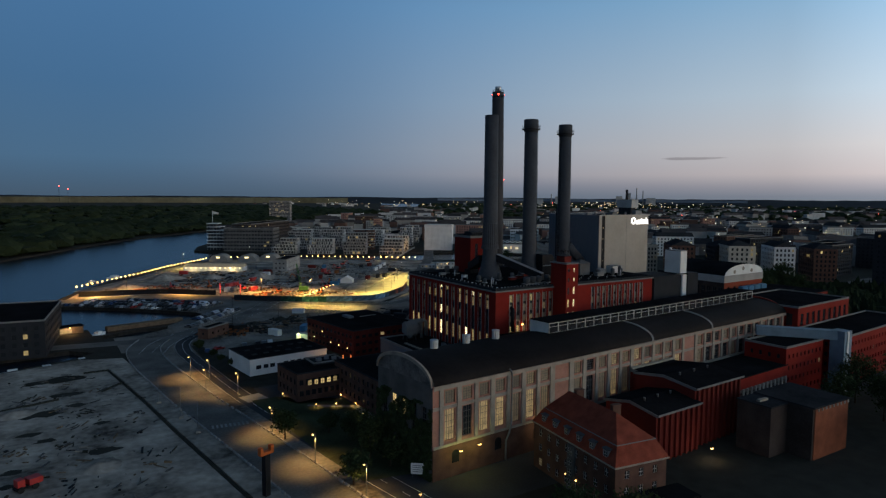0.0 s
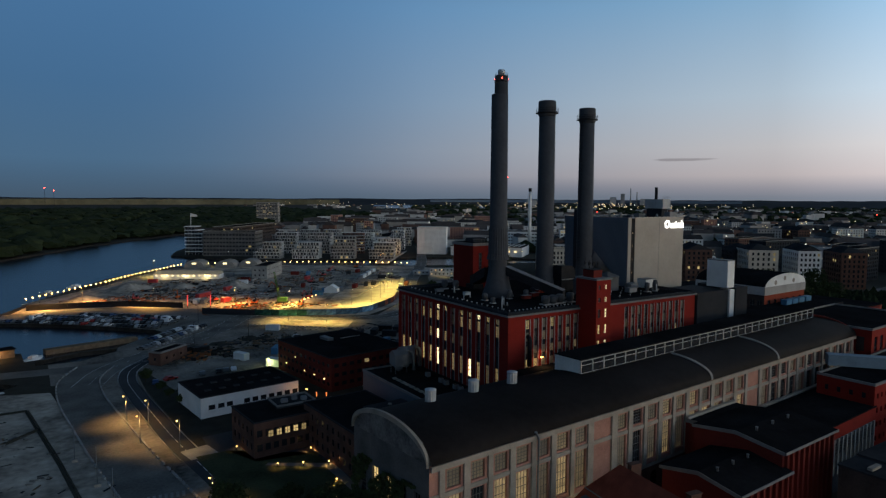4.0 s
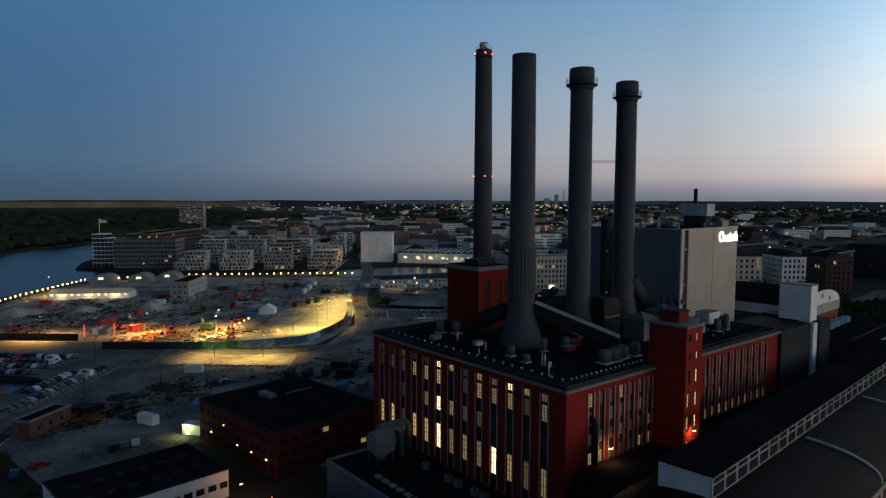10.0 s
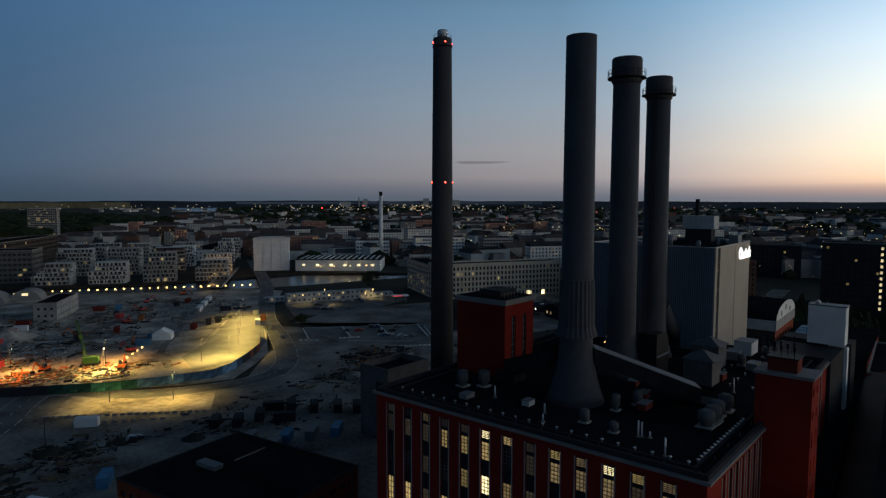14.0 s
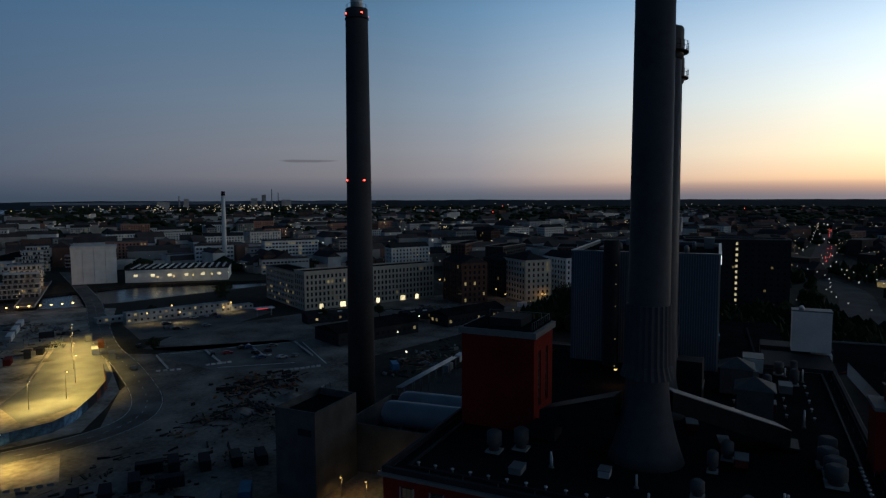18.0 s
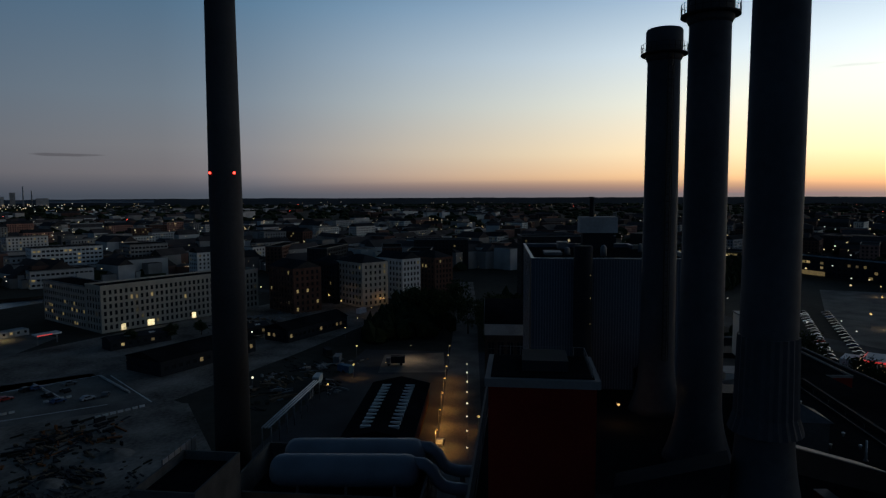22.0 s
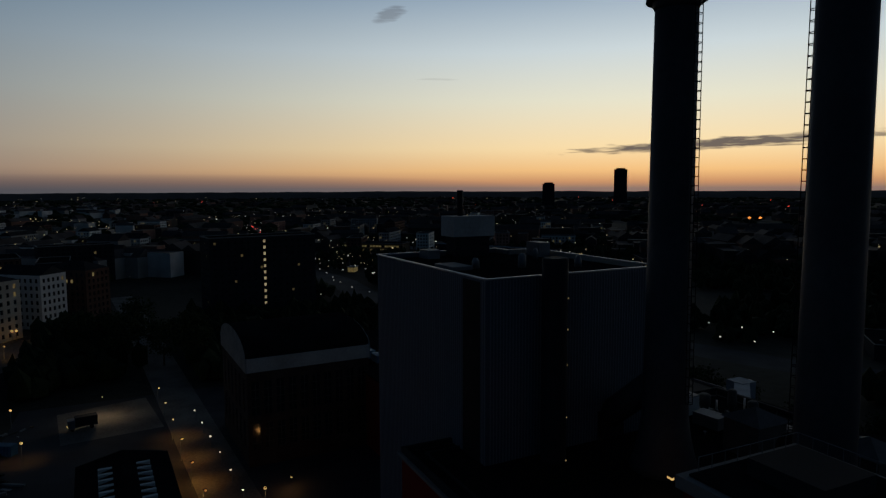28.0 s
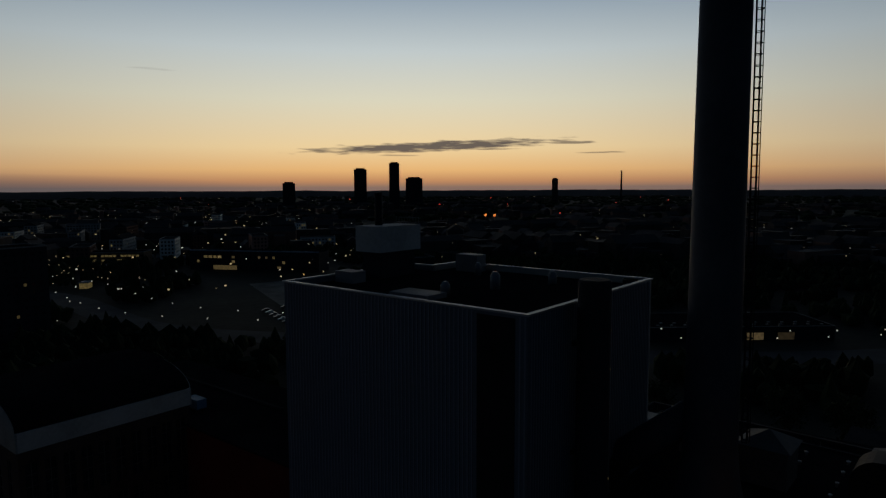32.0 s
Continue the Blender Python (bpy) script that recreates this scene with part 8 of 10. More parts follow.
for k, c in enumerate(cars):
    c.location = (26.0 + 5.4 * k, 334.0 - 4.9 * k, 0.03)
    c["group"] = "parked cars"
    c.rotation_euler = (0, 0, radians(-42))


def make_digger(paint):
    t = thing("excavator", "tracked excavator with a folded boom", "excavator")
    for y in (-1.1, 1.1):
        b = clear()
        box(b, -1.7, 1.7, y - 0.3, y + 0.3, 0.0, 0.8)
        part("track", b, RUBBER, t)
    b = clear()
    prism(b, [(-1.9, -1.2), (1.4, -1.2), (1.4, 1.2), (-1.9, 1.2)], 0.9, [1.9, 1.6, 1.6, 1.9])
    part("body", b, paint, t)
    b = clear()
    box(b, 0.1, 1.5, 0.15, 1.2, 1.7, 2.9)
    part("cab", b, GLASS, t)
    for nm, a, c, rr in (("boom", (1.2, -0.3, 1.6), (4.2, -0.3, 4.4), 0.28), ("arm", (4.2, -0.3, 4.4), (5.6, -0.3, 1.6), 0.2)):
        b = clear()
        beam(b, a, c, rr, 6)
        part(nm, b, paint, t)
    b = clear()
    prism(b, [(5.1, -0.8), (6.1, -0.8), (6.1, 0.2), (5.1, 0.2)], 0.6, 1.5)
    part("bucket", b, BLACK_STEEL, t)
    return t


diggers = [make_digger(ORANGE_PAINT), make_digger(RED_MACHINE)]
for k, (x, y) in enumerate(((108, 330), (92, 352), (150, 350), (168, 400), (140, 385), (190, 430), (120, 470), (205, 455), (76, 372), (55, 380), (236, 470), (160, 470))):
    copy_thing(diggers[k % 2], pose(x, y, 0.03, 0, 0, r.uniform(0, 360)))["group"] = "site machines"
for k, c in enumerate(diggers):
    c.location, c["group"] = (128 + 14 * k, 312 + 24 * k, 0.03), "site machines"
    c.rotation_euler = (0, 0, 1.0 + k)


# ---- building site ----
def hoarding(pts, label, paints=None):
    t = thing("painted_hoarding", label, "hoarding", group="site hoardings")
    for a, c in zip(pts, pts[1:]):
        a, c = Vector(a), Vector(c)
        n = max(1, int((c - a).length / 4.0))
        ang = math.atan2((c - a).y, (c - a).x)
        for k in range(n):
            p = a + (c - a) * k / n
            part("panel", pane_mesh((c - a).length / n - 0.02, 3.0, paints(p.x, k) if paints else MURAL), None, t, at=(p.x, p.y, 0.02), rz=ang)


hoarding([(2, 370), (25, 366), (48.4, 358.4), (72.2, 337.9)], "black hoarding beside the site gate", lambda x, k: BLACK_STEEL)
hoarding([(77, 315), (85.1, 307.3), (111.7, 287.3), (129, 279), (143.6, 275), (152.5, 278), (165, 287), (178, 298), (192, 318)], "blue, green and orange painted hoarding round the site", lambda x, k: DARK_CLAD if x < 97 else MURAL_GREEN if x < 120 else (MURAL_BLUE if x < 160 else (MURAL_ORANGE if k % 2 else DARK_CLAD)))
mq = thing("marquee", "long white marquee with a glow put into its roof", "tent", (79, 474, 0), -31)
b = clear()
box(b, 0, 46, 0, 12, 0, 3.4)
part("side_wall", b, TENT, mq)
b = clear()
v = [b.verts.new(p) for p in ((-.3, -.3, 3.4), (46.3, -.3, 3.4), (46.3, 12.3, 3.4), (-.3, 12.3, 3.4), (-.3, 6, 5.6), (46.3, 6, 5.6))]
for f in ((0, 1, 5, 4), (2, 3, 4, 5), (1, 2, 5), (3, 0, 4)):
    b.faces.new([v[i] for i in f])
part("roof", b, TENT_GLOW, mq, "canvas roof brightened by added emission")
for k in range(12):
    b = clear()
    box(b, 1.5 + k * 3.8, 2.6 + k * 3.8, -0.2, -0.02, 2.2, 3.1)
    part("tent_lamp", b, LIT_BRIGHT, mq)
for k in range(3):
    light = bpy.data.lights.new("tent_light", "POINT")
    light.energy, light.color, light.shadow_soft_size = 900, (1.0, 0.72, 0.3), 0.3
    new("tent_light", light).location = mq.matrix_basis @ Vector((8 + k * 15, -2.5, 3.2))
for x, y in ((119, 533), (141, 521), (160, 520)):
    d = thing("dome_tent", "rounded pale site tent with a lit end", "tent", (x, y, 0), -33, "dome tents")
    b = clear()
    arc = [(-8.5 * math.cos(q), 6.6 * math.sin(q)) for q in np.linspace(0, math.pi, 13)]
    lo, hi = [b.verts.new((px, 0, pz)) for px, pz in arc], [b.verts.new((px, 14, pz)) for px, pz in arc]
    b.faces.new(lo[::-1])
    b.faces.new(hi)
    for k in range(12):
        b.faces.new((lo[k], lo[k + 1], hi[k + 1], hi[k]))
    part("cover", b, TENT_GREY, d)
    b = clear()
    box(b, -1.6, 1.6, -0.2, -0.02, 3.2, 4.6)
    part("end_lamp", b, LIT_BRIGHT, d)
house_block("site_store", "grey concrete site store", "store", (139.3, 440.1, 0), -36, 11, 36, 9, 2, 3, 9, CONCRETE, 301, 0.03, 0.0, (1.2, 1.2))


def container(x, y, a, paint, z=0.03):
    t = thing("site_container", "ribbed steel site container", "container", (x, y, z), a, "site containers")
    b = clear()
    box(b, -3.0, 3.0, -1.2, 1.2, 0, 2.55)
    part("shell", b, paint, t)
    for y0, y1 in ((-1.25, -1.203), (1.203, 1.25)):
        b = clear()
        for k in range(7):
            box(b, -2.8 + k * 0.85, -2.45 + k * 0.85, y0, y1, 0.15, 2.4)
        part("ribbed_side", b, paint, t, kind="stuff")
    b = clear()
    box(b, 3.003, 3.05, -1.1, 1.1, 0.1, 2.45)
    part("door", b, paint, t)


for k in range(30):
    s = r.random()
    x, y = r.uniform(70, 230), r.uniform(330, 480)
    if (y - 350) < (x - 222) * 1.15 or y > 545 - 0.35 * x:
        continue
    container(x, y, r.choice((-35, 55)) + r.uniform(-8, 8), r.choice((BLUE_PAINT, RUST, WHITE, GREY_STEEL, GREY_STEEL, DARK_RED, DARK_CLAD)))
for k in range(8):
    u = k / 7
    lamp_post(117.2 + 26.8 * u, 301.8 + 28.7 * u, 2.6, 0.2, 0, LAMP_WARM, 1500 if k % 3 == 0 else 0, (1.0, 0.62, 0.17), "ramp lamps", "low lamp along the site ramp", bulb=0.42)
for k, (x, y) in enumerate(((106, 196), (112, 199), (118, 203), (124, 206), (130, 203), (117, 212), (136, 200))):
    container(x, y, 38, BLUE_PAINT if k % 3 == 0 else GREY_STEEL)
container(68.0, 212.4, -66, WHITE)
container(94.6, 257.3, -39, WHITE)
container(82.2, 215.4, 55, BLUE_PAINT)
for x, y, a in ((88.0, 369.0, 44), (92.6, 373.5, 44), (97.0, 346.5, 30), (109.5, 391.0, 40), (121.0, 413.0, 30), (75.5, 454.5, -30), (172.5, 417.0, 50)):
    container(x, y, a, RED_MACHINE)
for x, y, a in ((51.5, 231.6, 14), (57.6, 230.0, 10)):
    container(x, y, a, BLACK_STEEL)
gh = thing("gate_hut", "small white hut with a green lit end by the depot", "hut", (72.6, 198.2, 0), -50)
b = clear()
box(b, 0, 5.4, 0, 3.2, 0, 2.5)
part("wall", b, WHITE, gh)
b = clear()
box(b, -0.15, 5.55, -0.15, 3.35, 2.5, 2.68)
part("roof", b, WHITE, gh)
b = clear()
box(b, -0.05, -0.004, 0.3, 2.9, 0.4, 2.3)
part("green_panel", b, GREEN_PAINT, gh, "bright green end panel")
b = clear()
box(b, 1.0, 2.0, -0.05, -0.004, 0.05, 2.1)
part("door", b, LIT_SOFT, gh, "lit glass door")
wt = thing("gable_tent", "small white gabled tent beside the site lane", "tent", (157.7, 350.3, 0), -38)
b = clear()
box(b, 0, 8, 0, 6, 0, 2.6)
part("side_wall", b, TENT, wt)
b = clear()
v = [b.verts.new(p) for p in ((-.2, -.2, 2.6), (8.2, -.2, 2.6), (8.2, 6.2, 2.6), (-.2, 6.2, 2.6), (4, -.2, 5.0), (4, 6.2, 5.0))]
for f in ((0, 1, 4), (2, 3, 5), (1, 2, 5, 4), (3, 0, 4, 5), (3, 2, 1, 0)):
    b.faces.new([v[i] for i in f])
part("roof", b, TENT, wt)
for x, y in ((58.6, 246.3), (80.0, 244.5), (69.9, 291.0)):
    pm = thing("dark_mast", "slim unlit dark lamp mast beside the street", "mast", (x, y, 0), group="dark masts")
    b = clear()
    beam(b, (0, 0, 0), (0, 0, 9.0), 0.11, 6, 0.07)
    part("pole", b, BLACK_STEEL, pm)
    b = clear()
    box(b, -0.1, 0.9, -0.12, 0.12, 9.0, 9.12)
    part("unlit_head", b, BLACK_STEEL, pm)


def rubble(name, label, category, cx, cy, rx, ry, n, mats, seed, size=(0.4, 2.2), tall=1.1):
    """Loose building material spread over an area, joined."""
    q = random.Random(seed)
    b = clear()
    while n > 0:
        a, d = q.uniform(0, 6.3), q.random() ** 0.5
        cxx, cyy = cx + rx * d * math.cos(a), cy + ry * d * math.sin(a)
        turn, kind, many, spread = q.choice((-0.6, 0.97)) + q.uniform(-0.3, 0.3), q.randrange(len(mats)), q.randint(4, 13), q.uniform(1.0, 4.5)
        n -= many
        for _ in range(many):
            x, y = cxx + q.gauss(0, spread), cyy + q.gauss(0, spread)
            w, l, h, t = q.uniform(*size) * 0.6, q.uniform(*size) * q.choice((1.0, 1.6, 3.0, 4.5)), q.uniform(0.08, tall) * q.random(), turn + q.gauss(0, 0.25)
            vs = box(b, -w / 2, w / 2, -l / 2, l / 2, 0, h + 0.06, kind if q.random() < 0.7 else q.randrange(len(mats)))
            m = Matrix.Translation((x, y, 0.02)) @ Matrix.Rotation(t, 4, "Z") @ Matrix.Rotation(q.gauss(0, 0.04), 4, "X")
            for v in vs:
                v.co = m @ v.co
    return single(name, b, mats, label, category, kind="stuff")


rubble("building_materials", "stacked boards, pipes and rubble on the site", "building materials", 110, 400, 62, 62, 1900, [TIMBER, CONCRETE, DARK_CONCRETE, BLACK_STEEL, TIMBER, YARD, BLACK_STEEL, SAND, GREY_STEEL, EARTH, RUST], 1, (0.3, 1.6), 0.9)
rubble("building_materials", "stacked boards and formwork by the flood mast", "building materials", 118, 312, 26, 14, 300, [TIMBER, TIMBER, RUST, CONCRETE, BLACK_STEEL, YARD], 2, (0.3, 1.5), 0.8)
rubble("building_materials", "pale formwork and pipes in rows on the site", "building materials", 113, 363, 17, 12, 420, [CONCRETE, GREY_STEEL, CONCRETE, DARK_CONCRETE, RUST, BRIGHT_STEEL], 8, (0.3, 1.5), 0.9)
rubble("building_materials", "rusty bars and orange boards behind the hoarding", "building materials", 100, 324, 22, 8, 320, [RUST, ORANGE_PAINT, TIMBER, RUST, DARK_CONCRETE], 9, (0.3, 1.4), 0.9)
rubble("building_materials", "rusty heaps of timber along the black hoarding", "building materials", 55, 385, 30, 12, 420, [RUST, TIMBER, SAND, ORANGE_PAINT, DARK_CONCRETE], 10, (0.3, 1.5), 1.0)
rubble("building_materials", "loose blocks and pallets on the site", "building materials", 200, 420, 40, 50, 700, [CONCRETE, YARD, BLACK_STEEL, TIMBER, DARK_CONCRETE, SAND], 3, (0.3, 1.8))
for k, (x, y, a) in enumerate(((117.9, 230.4, 50), (122.5, 226.3, 50), (129.3, 225.7, 50), (136.5, 229.5, -40), (140.5, 226.0, 50), (144.2, 219.9, 50), (149.0, 214.7, 50), (152.5, 210.0, 50), (133.0, 219.0, -40))):
    container(x, y, a, DARK_CLAD if k % 3 else BLACK_STEEL)
for k in range(9):
    container(206 + k * 3.6, 399 + k * 4.6, 52, WHITE if k % 3 else GREY_STEEL)
# worn tracks, trenches and barriers over the site and its yard
for k, (w, pts) in enumerate(((5, [(95, 340), (120, 360), (150, 392), (190, 430), (215, 462)]), (4, [(70, 362), (92, 392), (130, 420), (160, 470)]), (3, [(140, 300), (152, 330), (176, 362), (205, 410)]), (3.5, [(60, 400), (100, 385), (150, 372), (196, 352)]),
                              (3, [(40, 216), (60, 232), (92, 238), (120, 236)]), (4, [(76, 205), (90, 224), (110, 250)]), (3, [(150, 240), (176, 252), (205, 272)]))):
    strip("wheel_track", pts, w, YARD, "dark churned wheel track in the sand", "track", 0.03 + 0.0005 * k)
ground_patch("lit_lane", [(151, 312), (144, 289), (171, 291), (190, 311), (227, 370), (217, 380), (171, 328)], PAVING, "levelled pale lane under the flood masts", "site lane", 0.029)
for p0, p1, n in (((88.6, 273.8), (123.0, 243.0), 22), ((171, 329), (215, 381), 30), ((92, 262), (112, 246), 10), ((44, 247.6), (57.3, 263.1), 8), ((57.3, 263.1), (71, 278.6), 8)):
    bt = thing("barrier_row", "row of low concrete barriers", "barrier", group="barrier rows")
    for k in range(n):
        b = clear()
        box(b, -0.62, 0.62, -0.22, 0.22, 0, 0.55)
        u = (k + 0.5) / n
        part("barrier", b, CONCRETE, bt, at=(p0[0] + (p1[0] - p0[0]) * u, p0[1] + (p1[1] - p0[1]) * u, 0.03), rz=math.atan2(p1[1] - p0[1], p1[0] - p0[0]))
rubble("yard_clutter", "scrap and pallets in the gravel yard", "clutter", 66, 228, 20, 13, 260, [TIMBER, BLACK_STEEL, YARD, BRICK, EARTH], 4, (0.2, 1.0), 0.8)
rubble("yard_clutter", "scrap and pallets behind the depot", "clutter", 152, 228, 40, 18, 330, [TIMBER, BLACK_STEEL, YARD, EARTH, BLACK_STEEL, DARK_CONCRETE], 5, (0.2, 1.1), 0.7)
rubble("yard_clutter", "dark low row of scrap across the yard", "clutter", 86, 241, 13, 4, 200, [BLACK_STEEL, EARTH, DARK_CONCRETE, TIMBER], 11, (0.2, 1.2), 0.9)
rubble("yard_clutter", "dark heap of machine parts beside the brick kiosk", "clutter", 57, 228, 9, 5, 220, [BLACK_STEEL, BLACK_STEEL, EARTH, RUST], 13, (0.3, 1.6), 1.8)
rubble("lot_debris", "broken slabs and heaps on the sand lot", "debris", -18, 125, 24, 60, 420, [DARK_CONCRETE, EARTH, BLACK_STEEL, YARD, TIMBER], 6, (0.12, 0.9), 0.35)


def heap(x, y, rad, h, mat, label):
    b = clear()
    n, m = 22, 6
    q = random.Random(int(x * 7 + y))
    rings = [[b.verts.new((rad * s * math.cos(6.283 * k / n) * q.uniform(.9, 1.1), rad * s * math.sin(6.283 * k / n) * q.uniform(.9, 1.1), h * (1 - s) ** 1.15 * q.uniform(.85, 1.1))) for k in range(n)] for s in np.linspace(1, 0.1, m)]
    for u, w in zip(rings, rings[1:]):
        for k in range(n):
            b.faces.new((u[k], u[(k + 1) % n], w[(k + 1) % n], w[k])).smooth = True
    b.faces.new(rings[-1])
    single("gravel_mound", b, mat, label, "gravel mound", (x, y, 0), group="gravel heaps")


for x, y, rr, h in ((118, 405, 12, 5), (58, 430, 16, 4.5), (88, 420, 10, 3.5), (30, 395, 12, 3.5), (-25, 150, 6, 1.0), (-8, 100, 5, 0.8), (196, 236, 5, 1.6), (178, 240, 5, 1.6), (184, 210, 4, 2.0)):
    heap(x, y, rr, h, SAND if y > 300 or y < 160 else YARD, "pale heap of gravel" if y > 300 else "grey heap of gravel")
# trench edges on the sand lot
b = clear()
for p, q in (((-6, 185.8), (1.6, 185.7)), ((1.6, 185.7), (4, 167.4)), ((4, 167.4), (7.5, 141)), ((7.5, 141), (10.6, 113)), ((10.6, 113), (16.5, 66)), ((4, 167.4), (-3, 160)), ((-40, 150), (-14, 158))):
    p, q = Vector((*p, 0)), Vector((*q, 0))
    d = (q - p).normalized()
    s = Vector((-d.y, d.x, 0)) * 0.6
    for z0, sgn in ((0.0, 1), (0.0, -1)):
        v = [b.verts.new(w) for w in (p + s * sgn, q + s * sgn, q + s * 0.2 * sgn + Vector((0, 0, 0.45)), p + s * 0.2 * sgn + Vector((0, 0, 0.45)))]
        b.faces.new(v)
single("earth_bank", b, EARTH, "low dark earth banks across the sand lot", "earth bank", kind="stuff")
# kerb stones along the road
b = clear()
for line, off in ((LINE_A, 6.0), (LINE_A, -6.0)):
    for p, q in zip(line, line[1:]):
        d = (q - p).normalized()
        s = Vector((-d.y, d.x))
        n = max(1, int((q - p).length / 2.0))
        for k in range(n):
            c = p + (q - p) * (k + 0.5) / n + s * off
            vs = box(b, -0.8, 0.8, -0.2, 0.2, 0.02, 0.45)
            m = Matrix.Translation((c.x, c.y, 0)) @ Matrix.Rotation(math.atan2(d.y, d.x), 4, "Z")
            for v in vs:
                v.co = m @ v.co
single("kerb_blocks", b, CONCRETE, "row of concrete blocks along the road edge", "kerb", kind="stuff")
for k in range(9):
    ground_patch("crossing_stripe", [(18.8 + k * 1.08, 110.2 - k * 0.12), (19.35 + k * 1.08, 110.1 - k * 0.12), (19.75 + k * 1.08, 112.6 - k * 0.12), (19.2 + k * 1.08, 112.7 - k * 0.12)], CONCRETE, "worn crossing stripe on the road", "road marking", 0.066)
for x0, y0, x1, y1 in ((222, 318, 236, 304), (238, 306, 250, 294), (214, 284, 232, 262), (236, 250, 262, 281), (220, 322, 262, 285)):
    d = Vector((x1 - x0, y1 - y0)).normalized()
    s = Vector((-d.y, d.x)) * 0.25
    ground_patch("bay_line", [(x0 - s.x, y0 - s.y), (x1 - s.x, y1 - s.y), (x1 + s.x, y1 + s.y), (x0 + s.x, y0 + s.y)], WHITE_LINE, "pale line in the car park", "road marking", 0.068)
# orange pile gate, poles, signboard
pg = thing("orange_pile_gate", "dark pile with an orange lifting frame on top", "pile rig", (19.6, 66.5, 0), 20)
b = clear()
box(b, -0.6, 0.6, -0.6, 0.6, 0, 8.6)
part("mast", b, BLACK_STEEL, pg)
b = clear()
box(b, -1.6, 1.6, -0.5, 0.5, 8.6, 9.2)
box(b, -1.6, -0.9, -0.45, 0.45, 9.2, 10.2)
box(b, 0.9, 1.6, -0.45, 0.45, 9.2, 10.2)
part("lifting_frame", b, ORANGE_PAINT, pg)
for x, y in ((13.6, 123.4), (15.2, 109.7), (10.5, 140.0)):
    pl = thing("site_pole", "slim pale pole on a concrete foot", "pole", (x, y, 0), group="site poles")
    b = clear()
    beam(b, (0, 0, 0.5), (0, 0, 8.5), 0.09, 6, 0.05)
    part("shaft", b, GREY_STEEL, pl)
    b = clear()
    box(b, -0.6, 0.6, -0.6, 0.6, 0, 0.5)
    part("foot", b, PALE_STONE, pl)
sb = thing("sign_board", "white notice board with grey bars on two posts", "sign", (50.0, 57.5, 0), -40)
b = clear()
box(b, -1.8, 1.8, -0.05, 0.05, 0.8, 3.2)
part("board", b, WHITE, sb)
for x in (-1.5, 1.5):
    b = clear()
    beam(b, (x, 0.1, 0), (x, 0.1, 3.0), 0.06, 6)
    part("post", b, GREY_STEEL, sb)
for k in range(4):
    b = clear()
    box(b, -1.4, 1.4 - 0.5 * (k % 2), -0.06, -0.052, 2.6 - k * 0.45, 2.75 - k * 0.45)
    part("text_bar", b, GREY_STEEL, sb)
house_block("brick_kiosk", "small brown brick building by the street", "kiosk", (41.3, 217.5, 0), 40, 13.9, 5.0, 4.4, 1, 3, 1, BRICK, 305, 0.0, 0.0, (1.0, 1.0))
cb = thing("harbour_cafe", "low timber harbour hut glowing orange", "hut", (-13.5, 256.5, 0), 14)
b = clear()
box(b, 0, 12, 0, 5, 0, 3.0)
part("wall", b, TIMBER, cb)
b = clear()
box(b, 0.6, 7.5, -0.08, -0.004, 0.5, 2.5)
part("lit_front", b, LIT, cb)
b = clear()
box(b, -0.5, 12.5, -0.8, 5.4, 3.0, 3.2)
part("roof", b, FELT, cb)


# ---- boats ----
def boat(x, y, a, L, mat):
    t = thing("moored_boat", "small pale moored boat with a cabin", "boat", (x, y, -1.62), a, "moored boats")
    b = clear()
    pts = [(-L / 2, -L * .15), (L * .2, -L * .16), (L / 2, 0), (L * .2, L * .16), (-L / 2, L * .15)]
    prism(b, pts, 0.0, 0.9)
    part("hull", b, mat, t)
    b = clear()
    box(b, -L * .2, L * .12, -L * .1, L * .1, 0.9, 1.8)
    part("cabin", b, WHITE, t)


for x, y, a, L, m in ((-16, 204, 10, 8, BLUE_PAINT), (-26, 203, 8, 9, WHITE), (-5, 209, 14, 7, TENT), (-38, 207, 6, 10, BLUE_PAINT), (-4, 262, 60, 8, WHITE), (4, 258, 50, 9, TENT), (30, 470, 58, 14, WHITE), (14, 445, 58, 12, GREY_STEEL)):
    boat(x, y, a, L, m)
pt = thing("pontoon", "long dark pontoon in the basin", "pontoon", (8, 264, -1.62), 12)
b = clear()
box(b, 0, 34, 0, 4, 0, 1.9)
part("deck", b, TIMBER, pt)


